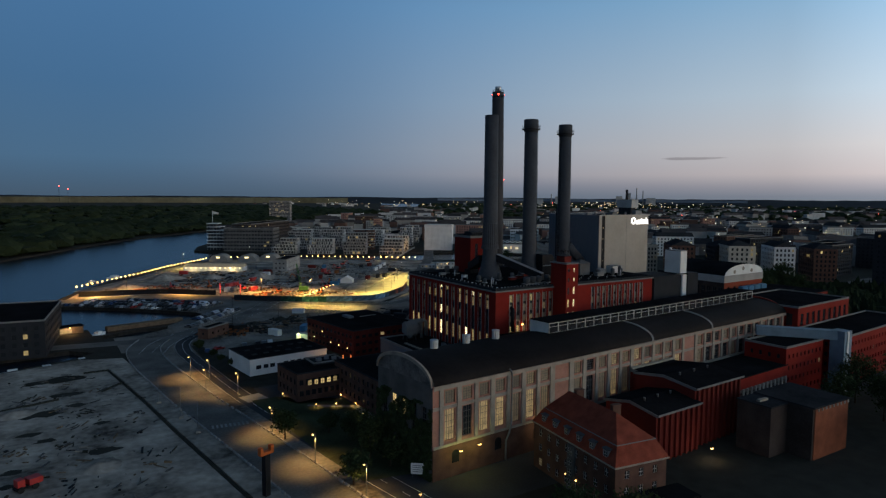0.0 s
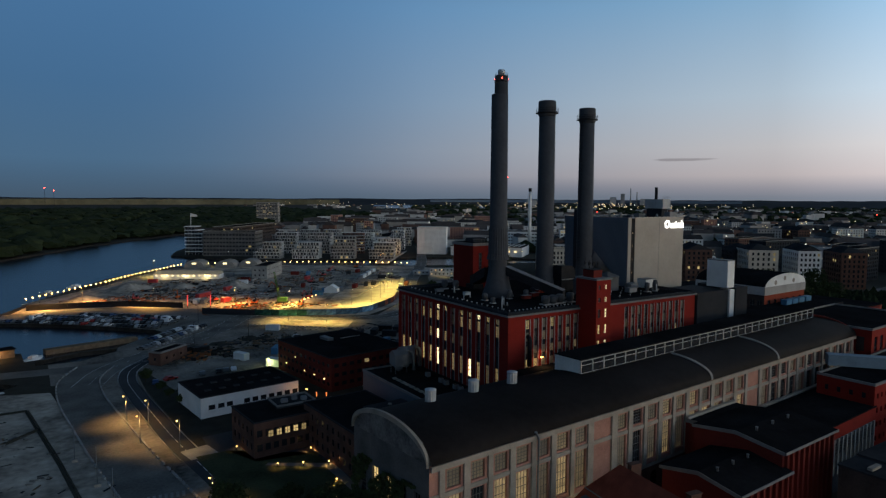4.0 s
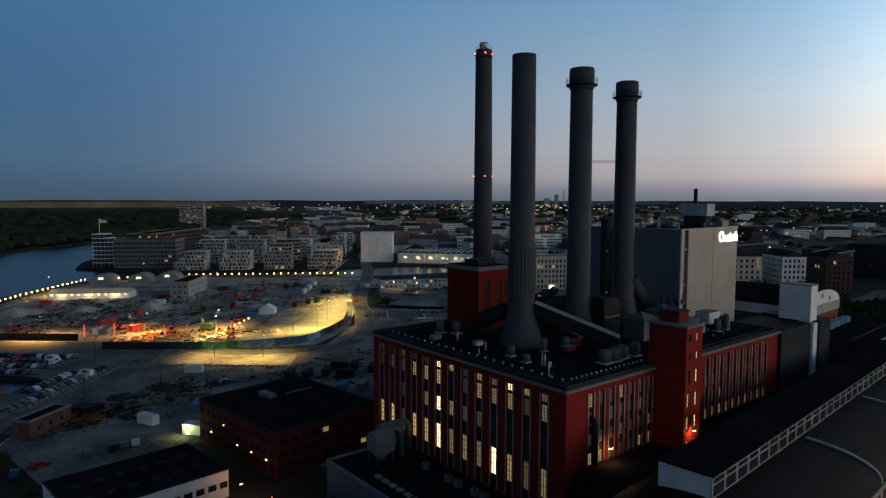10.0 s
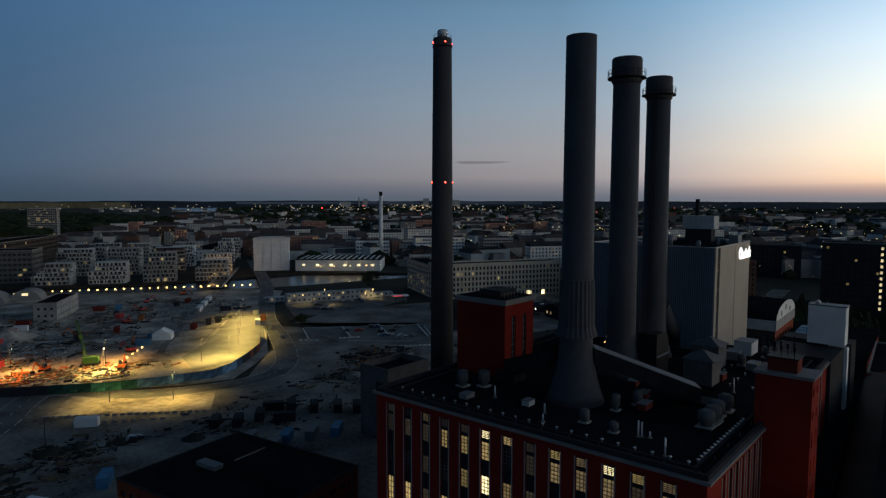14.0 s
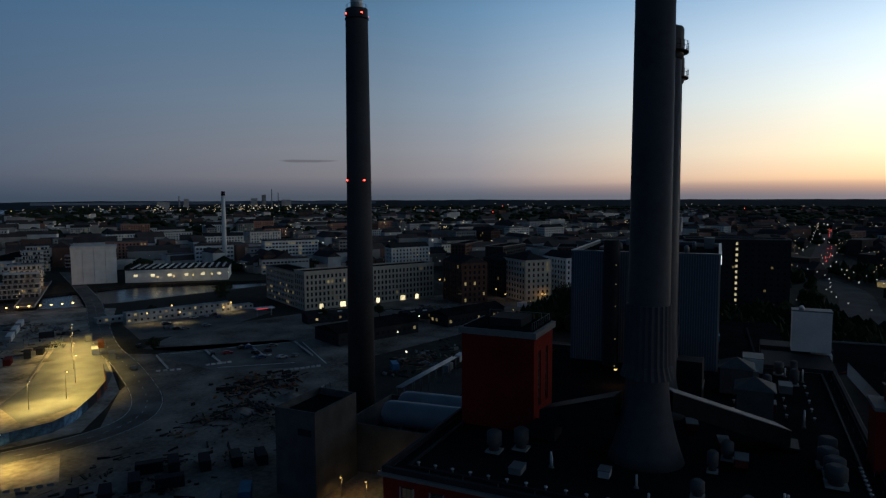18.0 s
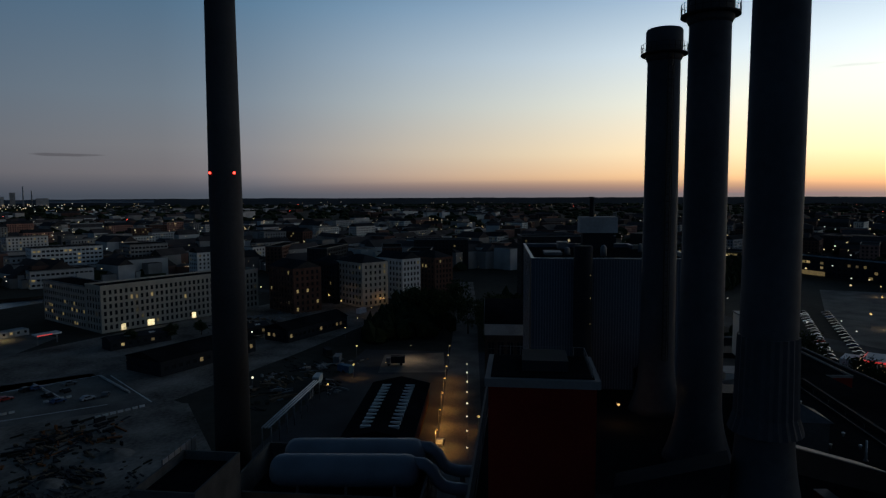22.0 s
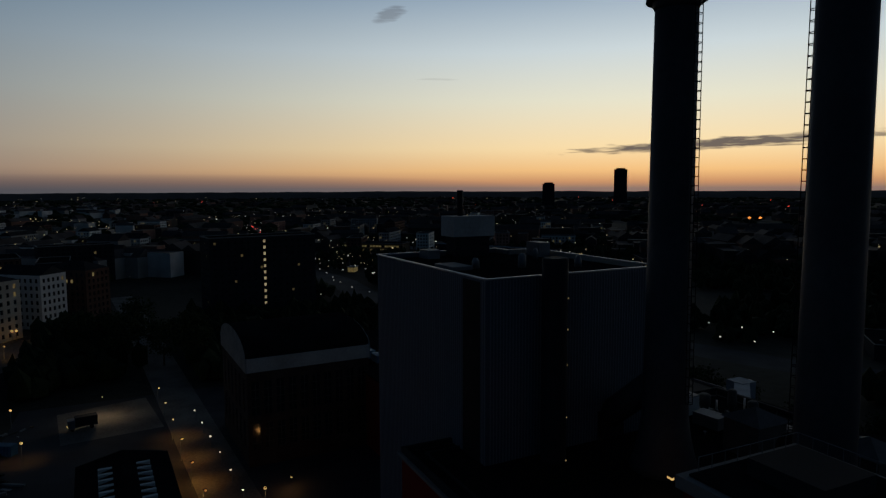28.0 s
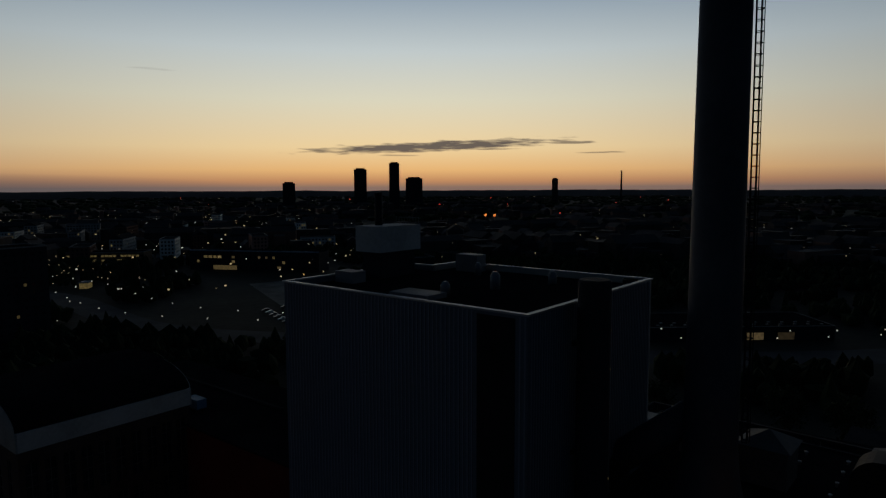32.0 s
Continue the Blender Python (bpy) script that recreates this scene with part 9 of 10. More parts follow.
# ---- trees ----
def make_tree(seed, h, spread):
    t = thing("street_tree", "leafy dark green broadleaf tree", "tree")
    q = random.Random(seed)
    b = clear()
    beam(b, (0, 0, 0), (0, 0, h * 0.45), 0.22, 7, 0.14)
    for k in range(7):
        a = k * 2.4
        z = h * (0.28 + 0.06 * k)
        beam(b, (0, 0, z), (spread * 0.6 * math.cos(a), spread * 0.6 * math.sin(a), z + h * 0.24), 0.09, 5, 0.03)
    part("trunk", b, BARK, t)
    b = clear()
    clumps = [(q.uniform(-1, 1), q.uniform(-1, 1), q.uniform(-1, 1)) for _ in range(90)]
    clumps = [c for c in clumps if c[0] ** 2 + c[1] ** 2 + c[2] ** 2 < 1][:46]
    for cx, cy, cz in clumps:
        c = Vector((cx * spread, cy * spread, h * 0.66 + cz * h * 0.34))
        for _ in range(46):
            d = Vector((q.gauss(0, 1), q.gauss(0, 1), q.gauss(0, 0.8))) * spread * 0.17
            n = Vector((q.gauss(0, 1), q.gauss(0, 1), q.gauss(0, 1))).normalized()
            u = n.orthogonal().normalized() * q.uniform(0.18, 0.36)
            w = n.cross(u)
            p = c + d
            b.faces.new([b.verts.new(p + o) for o in (u, w * 0.7, -u, -w * 0.7)])
    part("crown", b, LEAF, t)
    return t


trees = [make_tree(1, 9.0, 3.2), make_tree(2, 7.0, 2.8), make_tree(3, 11.0, 4.2)]
SPOTS = [(32.6, 93.7, 0, 1.0), (36.5, 61.5, 1, 1.1), (44.5, 70, 2, 0.9), (47.5, 66, 1, 1.0), (45.5, 77, 2, 0.85), (46.5, 84, 1, 0.9), (43.5, 92, 1, 0.8), (60, 20, 2, 1.0), (66, 12, 2, 1.0), (58, 8, 2, 1.1), 
         (168, 30, 2, 1.2), (176, 22, 2, 1.2), (186, 34, 2, 1.2), (150, 4, 2, 1.2), (164, 2, 2, 1.3), (178, 8, 2, 1.3), (192, 18, 2, 1.3), (206, 30, 2, 1.2), (222, 26, 2, 1.2), (33.8, 199, 1, 0.62), (36.2, 186, 1, 0.5), (37.2, 178, 1, 0.45), (38.6, 170, 1, 0.4),
         (221.6, 326.6, 1, 0.9), (275, 390, 1, 1), (330, 395, 2, 1), (345, 405, 2, 1), (372, 178, 2, 1.6), (380, 168, 2, 1.7), (366, 188, 2, 1.5), (352, 172, 2, 1.5), (345, 160, 2, 1.6), (360, 150, 2, 1.6), (330, 150, 2, 1.4), (262, 30, 2, 1.3), (280, 40, 2, 1.4), (300, 52, 2, 1.4), (270, 60, 2, 1.3), (255, 100, 2, 1.3), (265, 115, 2, 1.3),
         (305, 300, 1, 1), (318, 290, 1, 1), (330, 282, 1, 1)]
for x, y, k, s in SPOTS:
    o = copy_thing(trees[k], pose(x, y, 0, 0, 0, r.uniform(0, 360)))
    o.scale = (s, s, s * r.uniform(0.9, 1.1))
for k, o in enumerate(trees):
    o.location = (240 + 9 * k, 20 + 5 * k, 0)
# creeper on the hall's west gable
b = clear()
q = random.Random(4)
for _ in range(11000):
    v, z = q.uniform(0, 22), 16.5 * q.random() ** 1.3
    if noise.noise((v * 0.25, z * 0.25, 2)) < -0.2 - (0.3 if z < 9 else 0) + (0.25 if z > 13 else 0):
        continue
    p = Vector((-0.12 - q.random() * 0.45, v, z))
    n = Vector((-1, q.gauss(0, 0.5), q.gauss(0, 0.5))).normalized()
    u = n.orthogonal().normalized() * q.uniform(0.2, 0.42)
    w = n.cross(u)
    b.faces.new([b.verts.new(p + o) for o in (u, w * 0.8, -u, -w * 0.8)])
single("creeper", b, LEAF, "dark creeper climbing the hall's gable wall", "creeper", (51.3, 54.2, 0), 4.5, kind="stuff")
ground_patch("garden", [(38, 62), (50, 60), (50, 78), (58, 84), (58, 116), (45, 118), (41, 128), (34, 128)], GRASS, "dark garden with shrubs by the hall", "garden", 0.072)
ground_patch("garden_path", [(57, 84), (58.5, 84), (59.5, 108), (47, 116), (46, 115), (57, 107)], PAVING, "paved garden path lit by bollards", "path", 0.078)
ground_patch("verge", [(35, 60), (44, -40), (47, -40), (39, 62), (31, 128), (28, 128)], YARD, "worn paved verge between the roads", "verge", 0.075)


# ---- small things on the boiler house roof ----
def roof_bits():
    q = random.Random(12)
    for x, y, rr, h in ((110.5, 95.4, 1.1, 2.0), (112.9, 95.3, 1.1, 2.0), (115.6, 95.7, 1.1, 2.0), (118.8, 95.4, 1.0, 2.2), (104.2, 131.5, 0.9, 2.4), (106.3, 128.8, 0.9, 2.4), (108.8, 107.4, 0.6, 2.2), (113.2, 106.0, 0.7, 2.0), (150.0, 97.0, 0.7, 2.4), (153.3, 96.9, 0.6, 3.0), (156.0, 99.0, 0.8, 2.0), (147.0, 101.0, 0.7, 1.8), (101.6, 108.5, 0.7, 1.6), (100.6, 103.8, 0.6, 1.2)):
        t = thing("roof_fan", "pale drum-shaped roof fan", "roof fan", (x, y, 33.4), group="roof fans")
        b = clear()
        revolve(b, [(rr * 0.7, 0), (rr * 0.7, h * 0.3), (rr, h * 0.35), (rr, h), (rr * 0.6, h + 0.25)], 14)
        part("drum", b, DULL_STEEL, t)
        b = clear()
        box(b, -rr, rr, -rr, rr, -0.02, 0.2)
        part("curb", b, CONCRETE, t)
    for k in range(11):
        x, y = q.uniform(98, 158), q.uniform(93, 138)
        if 104 < x < 150 and y > 104:
            x, y = q.uniform(97, 104), q.uniform(93, 138)
        t = thing("roof_pipe", "thin pale vent pipe on the roof", "vent pipe", (x, y, 33.4), group="roof vent pipes")
        b = clear()
        beam(b, (0, 0, 0), (0, 0, q.uniform(0.8, 2.4)), 0.12, 8)
        part("pipe", b, BRIGHT_STEEL, t)
        b = clear()
        revolve(b, [(0.3, 0), (0.15, 0.25)], 10)
        part("flashing", b, GREY_STEEL, t)
    for x, y, w, d, h, m in ((112.0, 104.5, 2.4, 1.4, 1.0, DARK_RED), (116.5, 106.5, 2.6, 1.2, 1.1, DARK_RED), (122.0, 110.5, 2.4, 1.4, 1.0, DARK_RED), (102.5, 118.0, 1.6, 1.2, 0.9, BRIGHT_STEEL), (157.0, 103.0, 4.5, 3.2, 2.6, OFF_WHITE), (151.0, 103.5, 3.6, 2.2, 1.6, GREY_STEEL), (145.0, 98.5, 3.0, 1.8, 1.3, GREY_STEEL), (134.5, 101.0, 2.2, 1.6, 1.2, DARK_RED), (99.5, 127.0, 2.0, 1.4, 0.8, GREY_STEEL)):
        t = thing("roof_unit", "boxy roof unit on short feet", "roof unit", (x, y, 33.4), q.choice((0, 0, 8)), group="roof units")
        b = clear()
        box(b, -w / 2, w / 2, -d / 2, d / 2, 0.15, h)
        part("casing", b, m, t)
        b = clear()
        box(b, -w / 2 - 0.06, w / 2 + 0.06, -d / 2 - 0.06, d / 2 + 0.06, h + 0.002, h + 0.1)
        part("lid", b, GREY_STEEL, t)
        for sx in (-1, 1):
            b = clear()
            box(b, sx * w * 0.4 - 0.1, sx * w * 0.4 + 0.1, -d * 0.4, d * 0.4, -0.02, 0.15)
            part("foot", b, BLACK_STEEL, t)


roof_bits()
b = clear()
sweep(b, [(100.4, 89.3, 20.7), (100.4, 89.3, 26.5), (100.4, 89.4, 27.2), (100.4, 90.2, 27.6)], 0.55, 12)
single("wall_duct", b, BLACK_STEEL, "black bent duct on the red wall", "duct")


# ---- canal street lamps, bridge, second row of site cabins ----
for k, (x, y) in enumerate(((449.2, 295.0), (440.5, 282.6), (433.3, 271.2), (424.2, 259.2), (418.5, 248.0), (410.4, 215.2), (421.4, 206.2), (466.0, 318.0))):
    lamp_post(x, y, 5.4, 0.7, 180, LAMP_WARM, 800, (1.0, 0.55, 0.16), "canal street lamps", "street lamp glowing warm beside the flats", bulb=0.55, cone=116)
br = thing("canal_bridge", "road bridge over the canal with lamps along its parapet", "bridge", (268, 486, 0), 52.5)
b = clear()
box(b, 0, 128, -5, 5, -0.4, 0.5)
part("deck", b, PALE_ASPHALT, br)
for y in (-5.3, 5.0):
    b = clear()
    box(b, 0, 128, y, y + 0.3, 0.2, 1.5)
    part("parapet", b, CONCRETE, br)
for x in (30, 60, 95):
    b = clear()
    box(b, x - 1, x + 1, -4, 4, -3, -0.4)
    part("pier", b, DARK_CONCRETE, br)
for k in range(9):
    c, q = math.cos(radians(52.5)), math.sin(radians(52.5))
    lamp_post(268 + (6 + k * 14) * c - 4.6 * q, 486 + (6 + k * 14) * q + 4.6 * c, 6.5, 0.7, -40, LAMP_WARM, 7000 if k % 3 == 0 else 0, (1.0, 0.5, 0.16), "bridge lamps", "orange street lamp on the canal bridge")
for rx, ry, n in ((252, 402, 12), (300, 372, 8)):
    bp2 = thing("site_barracks", "low row of grey site cabins beside the canal", "site cabins", (rx, ry, 0), -24, "site cabins")
    for k in range(n):
        b = clear()
        box(b, k * 3.05, k * 3.05 + 3.0, 0, 6.0, 0, 2.8)
        part("cabin", b, GREY_RENDER, bp2)
        part("window", pane_mesh(1.1, 1.1, LIT if k % 4 == 1 else GLASS), None, bp2, at=(k * 3.05 + 0.9, -0.055, 1.2))
# stains and a red dumper on the sand lot
q = random.Random(12)
for k in range(16):
    cx, cy, rr = q.uniform(-40, 4), q.uniform(70, 185), q.uniform(1.2, 4.5)
    if cx > 3 - (cy - 110) * 0.06:
        cx -= 8
    st2 = [(cx + rr * q.uniform(0.5, 1.3) * math.cos(a) * 1.6, cy + rr * q.uniform(0.5, 1.3) * math.sin(a)) for a in np.linspace(0, 6.283, 15)[:-1]]
    ground_patch("wet_patch", st2, EARTH, "dark wet patch on the sand lot", "puddle", 0.02 + 0.001 * k)
du = thing("dumper", "red site dumper with a tipped skip", "dumper", (-21.5, 94.5, 0), 25)
for nm, x0, x1, y0, y1, z0, z1, m in (("chassis", -2.2, 2.2, -0.8, 0.8, 0.6, 1.1, BLACK_STEEL), ("skip", 0.2, 2.8, -1.2, 1.2, 1.1, 2.3, RED_MACHINE), ("cab", -1.9, -0.5, -0.9, 0.9, 1.1, 2.6, RED_MACHINE)):
    b = clear()
    box(b, x0, x1, y0, y1, z0, z1)
    part(nm, b, m, du)
for x in (-1.4, 1.4):
    for y in (-1.2, 0.8):
        b = clear()
        beam(b, (x, y, 0.65), (x, y + 0.4, 0.65), 0.65, 14)
        part("wheel", b, RUBBER, du)
# ---- gate poles, crawler crane, far floodlights, filling station ----
for x, y in ((74.4, 336.6), (84.9, 331.0)):
    gp = thing("gate_pole", "glowing red pole beside the site gate", "pole", (x, y, 0), group="gate poles")
    b = clear()
    beam(b, (0, 0, 0), (0, 0, 1.2), 0.2, 8)
    part("foot", b, BLACK_STEEL, gp)
    b = clear()
    beam(b, (0, 0, 1.2), (0, 0, 7.0), 0.2, 8)
    part("glowing_tube", b, GATE_RED, gp, "red glowing tube")
cr = thing("crawler_crane", "green crawler crane with a lattice boom", "crane", (122.3, 326, 0), 150)
b = clear()
for y in (-2.2, 1.4):
    box(b, -3.2, 3.2, y, y + 0.9, 0, 1.1)
part("track", b, RUBBER, cr)
b = clear()
box(b, -3.0, 2.4, -1.5, 1.5, 1.2, 3.4)
part("cab", b, GREEN_PAINT, cr)
b = clear()
foot, tip = Vector((1.2, 0, 2.0)), Vector((4.0, 0, 17.5))
for sx, sy in ((-0.5, -0.5), (0.5, -0.5), (0.5, 0.5), (-0.5, 0.5)):
    beam(b, foot + Vector((sx, sy, 0)), tip + Vector((sx * 0.4, sy * 0.4, 0)), 0.09, 4)
for k in range(16):
    p, q = foot.lerp(tip, k / 16), foot.lerp(tip, (k + 1) / 16)
    for sy in (-0.5, 0.5):
        beam(b, p + Vector((-0.5, sy, 0)), q + Vector((0.5, sy, 0)), 0.05, 4)
    for sx in (-0.5, 0.5):
        beam(b, p + Vector((sx, -0.5, 0)), q + Vector((sx, 0.5, 0)), 0.05, 4)
part("boom", b, GREEN_PAINT, cr)
b = clear()
beam(b, tip, tip + Vector((0, 0, -9)), 0.04, 4)
box(b, 3.8, 4.2, -0.2, 0.2, 7.7, 8.5)
part("hook_line", b, BLACK_STEEL, cr)
FLX, FLY = 111 + 1010 * math.cos(radians(-52.1)), 173 + 1010 * math.sin(radians(-52.1))
for dx, dy in ((0, 0), (-11.0, -8.6)):
    fm = thing("floodlight_mast", "tall mast with an orange floodlight", "floodlight", (FLX + dx, FLY + dy, 0), group="orange floodlights")
    b = clear()
    beam(b, (0, 0, 0), (0, 0, 20), 0.25, 6)
    part("mast", b, GREY_STEEL, fm)
    b = clear()
    bmesh.ops.create_icosphere(b, subdivisions=1, radius=1.9, matrix=Matrix.Translation((0, 0, 21)))
    part("flood_head", b, FLOOD_ORANGE, fm)
fs = thing("filling_station", "filling station with a glowing red canopy edge", "filling station", (287, 9, 0), -35)
b = clear()
box(b, 0, 15, 0, 9, 4.6, 5.2)
part("canopy", b, WHITE, fs)
b = clear()
box(b, -0.08, 15.08, -0.08, -0.003, 4.6, 5.3)
box(b, -0.08, -0.003, 0, 9.08, 4.6, 5.3)
box(b, -0.003, 15.08, 9.003, 9.08, 4.6, 5.3)
part("canopy_edge", b, GATE_RED, fs, "red glowing canopy edge")
for x in (3, 12):
    b = clear()
    box(b, x - 0.25, x + 0.25, 4.2, 4.8, 0, 4.6)
    part("column", b, WHITE, fs)
    b = clear()
    box(b, x - 0.5, x + 0.5, 2.6, 3.4, 0, 1.7)
    part("pump", b, DARK_RED, fs)
b = clear()
box(b, 3, 13, 10.5, 16, 0, 4.0)
part("kiosk", b, WHITE, fs)
b = clear()
box(b, 3.6, 12.4, 10.42, 10.497, 0.6, 3.0)
part("shop_front", b, LIT_BRIGHT, fs)


# ---- small roof outlets ----
ro = None
for k in range(58):
    if k < 22:
        x, y = 97.2, 93.0 + k * 2.15
    elif k < 38:
        x, y = 98.5 + (k - 22) * 1.2, 92.4
    else:
        x, y = 133 + ((k - 38) % 5) * 4.2, 95.5 + ((k - 38) // 5) * 3.4
    if ro is None:
        ro = thing("roof_outlet", "small pale roof outlet with a cap", "roof outlet", (x, y, 33.05), 0, "roof outlets")
        b = clear()
        revolve(b, [(0.11, 0), (0.11, 0.42)], 8)
        part("pipe", b, GREY_STEEL, ro)
        b = clear()
        revolve(b, [(0.2, 0.42), (0.22, 0.5), (0.08, 0.58)], 8)
        part("cap", b, BRIGHT_STEEL, ro)
    else:
        copy_thing(ro, pose(x, y, 33.05, 0, 0, 0))


# ---- quarter round the empty car park ----
for k, (p0, p1) in enumerate((((217.2, 319.9), (204.8, 299.6)), ((199.6, 300.5), (206.3, 293.8)), ((232.6, 309.0), (218.9, 286.7)), ((214.1, 290.3), (222.3, 284.6)), ((248.8, 300.4), (234.1, 278.2)), ((260.7, 284.2), (243.5, 261.9)), ((219.8, 257.9), (231.9, 249.4)), ((231, 283), (238, 278)))):
    bt = thing("barrier_row", "row of low pale concrete barriers in the car park", "barrier", group="barrier rows")
    n = max(2, int(math.hypot(p1[0] - p0[0], p1[1] - p0[1]) / 1.9))
    for i in range(n):
        b = clear()
        box(b, -0.75, 0.75, -0.25, 0.25, 0, 0.6)
        u = (i + 0.5) / n
        part("barrier", b, OFF_WHITE, bt, at=(p0[0] + (p1[0] - p0[0]) * u, p0[1] + (p1[1] - p0[1]) * u, 0.03), rz=math.atan2(p1[1] - p0[1], p1[0] - p0[0]))
rubble("yard_clutter", "dark scrap, timber and machines beside the car park", "clutter", 203, 253, 14, 9, 220, [BLACK_STEEL, EARTH, DARK_CLAD, TIMBER, RUST], 21, (0.4, 1.4), 1.2)
rubble("yard_clutter", "dark stacked timber and scrap in the yard", "clutter", 178, 240, 12, 7, 160, [BLACK_STEEL, EARTH, TIMBER, DARK_CLAD], 22, (0.4, 1.3), 1.0)
for k, (x, y) in enumerate(((57, 240), (58, 228), (67.8, 242), (87, 243), (95, 238), (81, 244), (69, 233), (109, 226))):
    heap(x, y, 2.2 + (k % 3) * 1.1, 1.0 + (k % 2) * 0.7, EARTH, "low dark heap of earth and scrap")
# low sheds east of the car park
for k, (x, y, a, w, d, h) in enumerate(((296, 304, -33, 26, 8, 4.2), (322, 262, -33, 18, 7, 4.0))):
    t = thing("low_shed", "long low dark shed with small lit windows", "shed", (x, y, 0), a, "low sheds")
    b = clear()
    box(b, 0, w, 0, d, 0, h)
    part("wall", b, DARK_CLAD, t)
    b = clear()
    v = [b.verts.new(p) for p in ((-.4, -.4, h), (w + .4, -.4, h), (w + .4, d + .4, h), (-.4, d + .4, h), (-.4, d / 2, h + 1.4), (w + .4, d / 2, h + 1.4))]
    for f in ((0, 1, 5, 4), (2, 3, 4, 5), (1, 2, 5), (3, 0, 4), (3, 2, 1, 0)):
        b.faces.new([v[i] for i in f])
    part("roof", b, FELT_PALE, t)
    for i in range(int(w / 3.2)):
        part("window", pane_mesh(1.3, 1.2, LIT if (i + k) % 4 == 1 else GLASS), None, t, at=(1.2 + i * 3.2, -0.12, 1.4))
    for i in range(2):
        b = clear()
        box(b, w * (0.3 + 0.4 * i) - 1.2, w * (0.3 + 0.4 * i) + 1.2, 1.0, 2.4, h + 0.5, h + 0.9)
        part("roof_light", b, OFF_WHITE, t)
# street and quay lamps beyond
for k, (x, y, p) in enumerate(((449.8, 303.0, 0), (459.7, 291.2, 0), (404, 272, 1800), (398, 252, 1800), (402, 236, 1800), (412, 214, 1800), (424, 204, 0), (432, 196, 0), (392.8, 294.3, 2500))):
    lamp_post(x, y, 5.0, 0.4, 0, LAMP_WARM, p, (1.0, 0.5, 0.12), "flats street lamps", "street lamp with a warm lit head by the flats", 0.2, bulb=0.5)
for k, (x, y) in enumerate(((271.2, 280.8), (276.0, 278.5), (275.9, 263.3), (287.1, 247.0), (333.1, 251.5), (340, 246), (326, 256), (255.4, 225.5), (330, 262), (346, 240))):
    lamp_post(x, y, 3.0, 0.3, 0, LAMP_COOL, 900 if k in (2, 5) else 0, (1.0, 0.72, 0.35), "yard lamps", "low yard lamp with a pale lit head", bulb=0.36)
for k, (x, y) in enumerate(((376.3, 500.9), (384, 493), (395.4, 485.3), (408, 479), (420.8, 475))):
    lamp_post(x - 3, y - 3, 6.0, 0.4, 0, LAMP_WARM, 7000 if k % 2 == 0 else 0, (1.0, 0.7, 0.3), "depot lamps", "lamp with a warm lit head by the depot", 0.3, bulb=0.6)
for k, (x, y) in enumerate(((272, 366), (292, 356), (306, 364), (285, 386), (262, 378))):
    lamp_post(x, y, 6.0, 0.4, 0, LAMP_WARM, 6000 if k % 2 == 0 else 0, (1.0, 0.72, 0.3), "cabin lamps", "lamp with a warm lit head by the site cabins", 0.3, bulb=0.5, cone=140)
q = random.Random(8)
for k in range(16):
    x, y = (q.uniform(258, 300), q.uniform(352, 372)) if k < 9 else (q.uniform(225, 245), q.uniform(270, 300))
    copy_thing(r.choice(cars[:6]), pose(x, y, 0.03, 0, 0, q.choice((-25, 65)) + q.uniform(-5, 5)))["group"] = "parked cars"
ground_patch("waste_ground", [(238, 244), (300, 226), (425, 196), (418, 282), (330, 322), (262, 350), (224, 336), (264, 290)], YARD, "rough grey waste ground between the sheds", "waste ground", 0.0165)
ground_patch("cabin_yard", [(236, 352), (262, 336), (318, 344), (326, 366), (262, 398)], PALE_ASPHALT, "worn asphalt yard by the site cabins", "yard", 0.0195)
fc = thing("fuel_canopy", "small canopy with a glowing red edge", "canopy", (300, 340, 0), -28)
for x in (1.0, 9.0):
    b = clear()
    box(b, x - 0.2, x + 0.2, 2.3, 2.7, 0, 4.2)
    part("column", b, GREY_STEEL, fc)
b = clear()
box(b, 0, 10, 0, 5, 4.2, 4.8)
part("roof", b, WHITE, fc)
b = clear()
box(b, 0, 6, -0.1, -0.004, 4.3, 4.7)
part("edge", b, GATE_RED, fc, "red glowing edge")


# ---- far harbour on the horizon ----
def far_harbour():
    q = random.Random(17)
    for bearing, parts in ((41.8, ((0, 40, 30, 62), (60, 26, 26, 84), (110, 9, 9, 118), (150, 8, 8, 96), (200, 60, 24, 52))), (49.0, ((0, 70, 22, 40), (90, 12, 12, 74), (130, 30, 20, 58)))):
        t = thing("far_works", "pale hazy works with stacks on the far harbour shore", "works", (100 + 4250 * math.cos(radians(bearing)), 120 + 4250 * math.sin(radians(bearing)), 0), bearing - 90)
        for x, w, d, hh in parts:
            b = clear()
            if w < 13:
                revolve(b, [(w * 0.5, 0), (w * 0.35, hh)], 12, x, 0)
            else:
                box(b, x - w / 2, x + w / 2, -d / 2, d / 2, 0, hh)
            part("stack" if w < 13 else "block", b, GREY_RENDER, t)
    for name, mat, n in (("shore_lights", LAMP_FAR, 150), ("shore_white_lights", LAMP_FAR_COOL, 90)):
        b = clear()
        for _ in range(n):
            a, d = radians(q.choice((q.uniform(-10, 75), q.gauss(43, 5)))), q.uniform(2500, 4200)
            s = 1.0 + d * 0.0004 * q.uniform(0.6, 1.5)
            x, y, z = 100 + d * math.cos(a), 120 + d * math.sin(a), q.uniform(6, 26)
            box(b, x - s / 2, x + s / 2, y - s / 2, y + s / 2, z, z + s)
        single(name, b, mat, "small lights along the far shore", "lights", kind="stuff")


far_harbour()


# ---- car lots and sheds south of the plant ----
light = bpy.data.lights.new("canopy_light", "POINT")
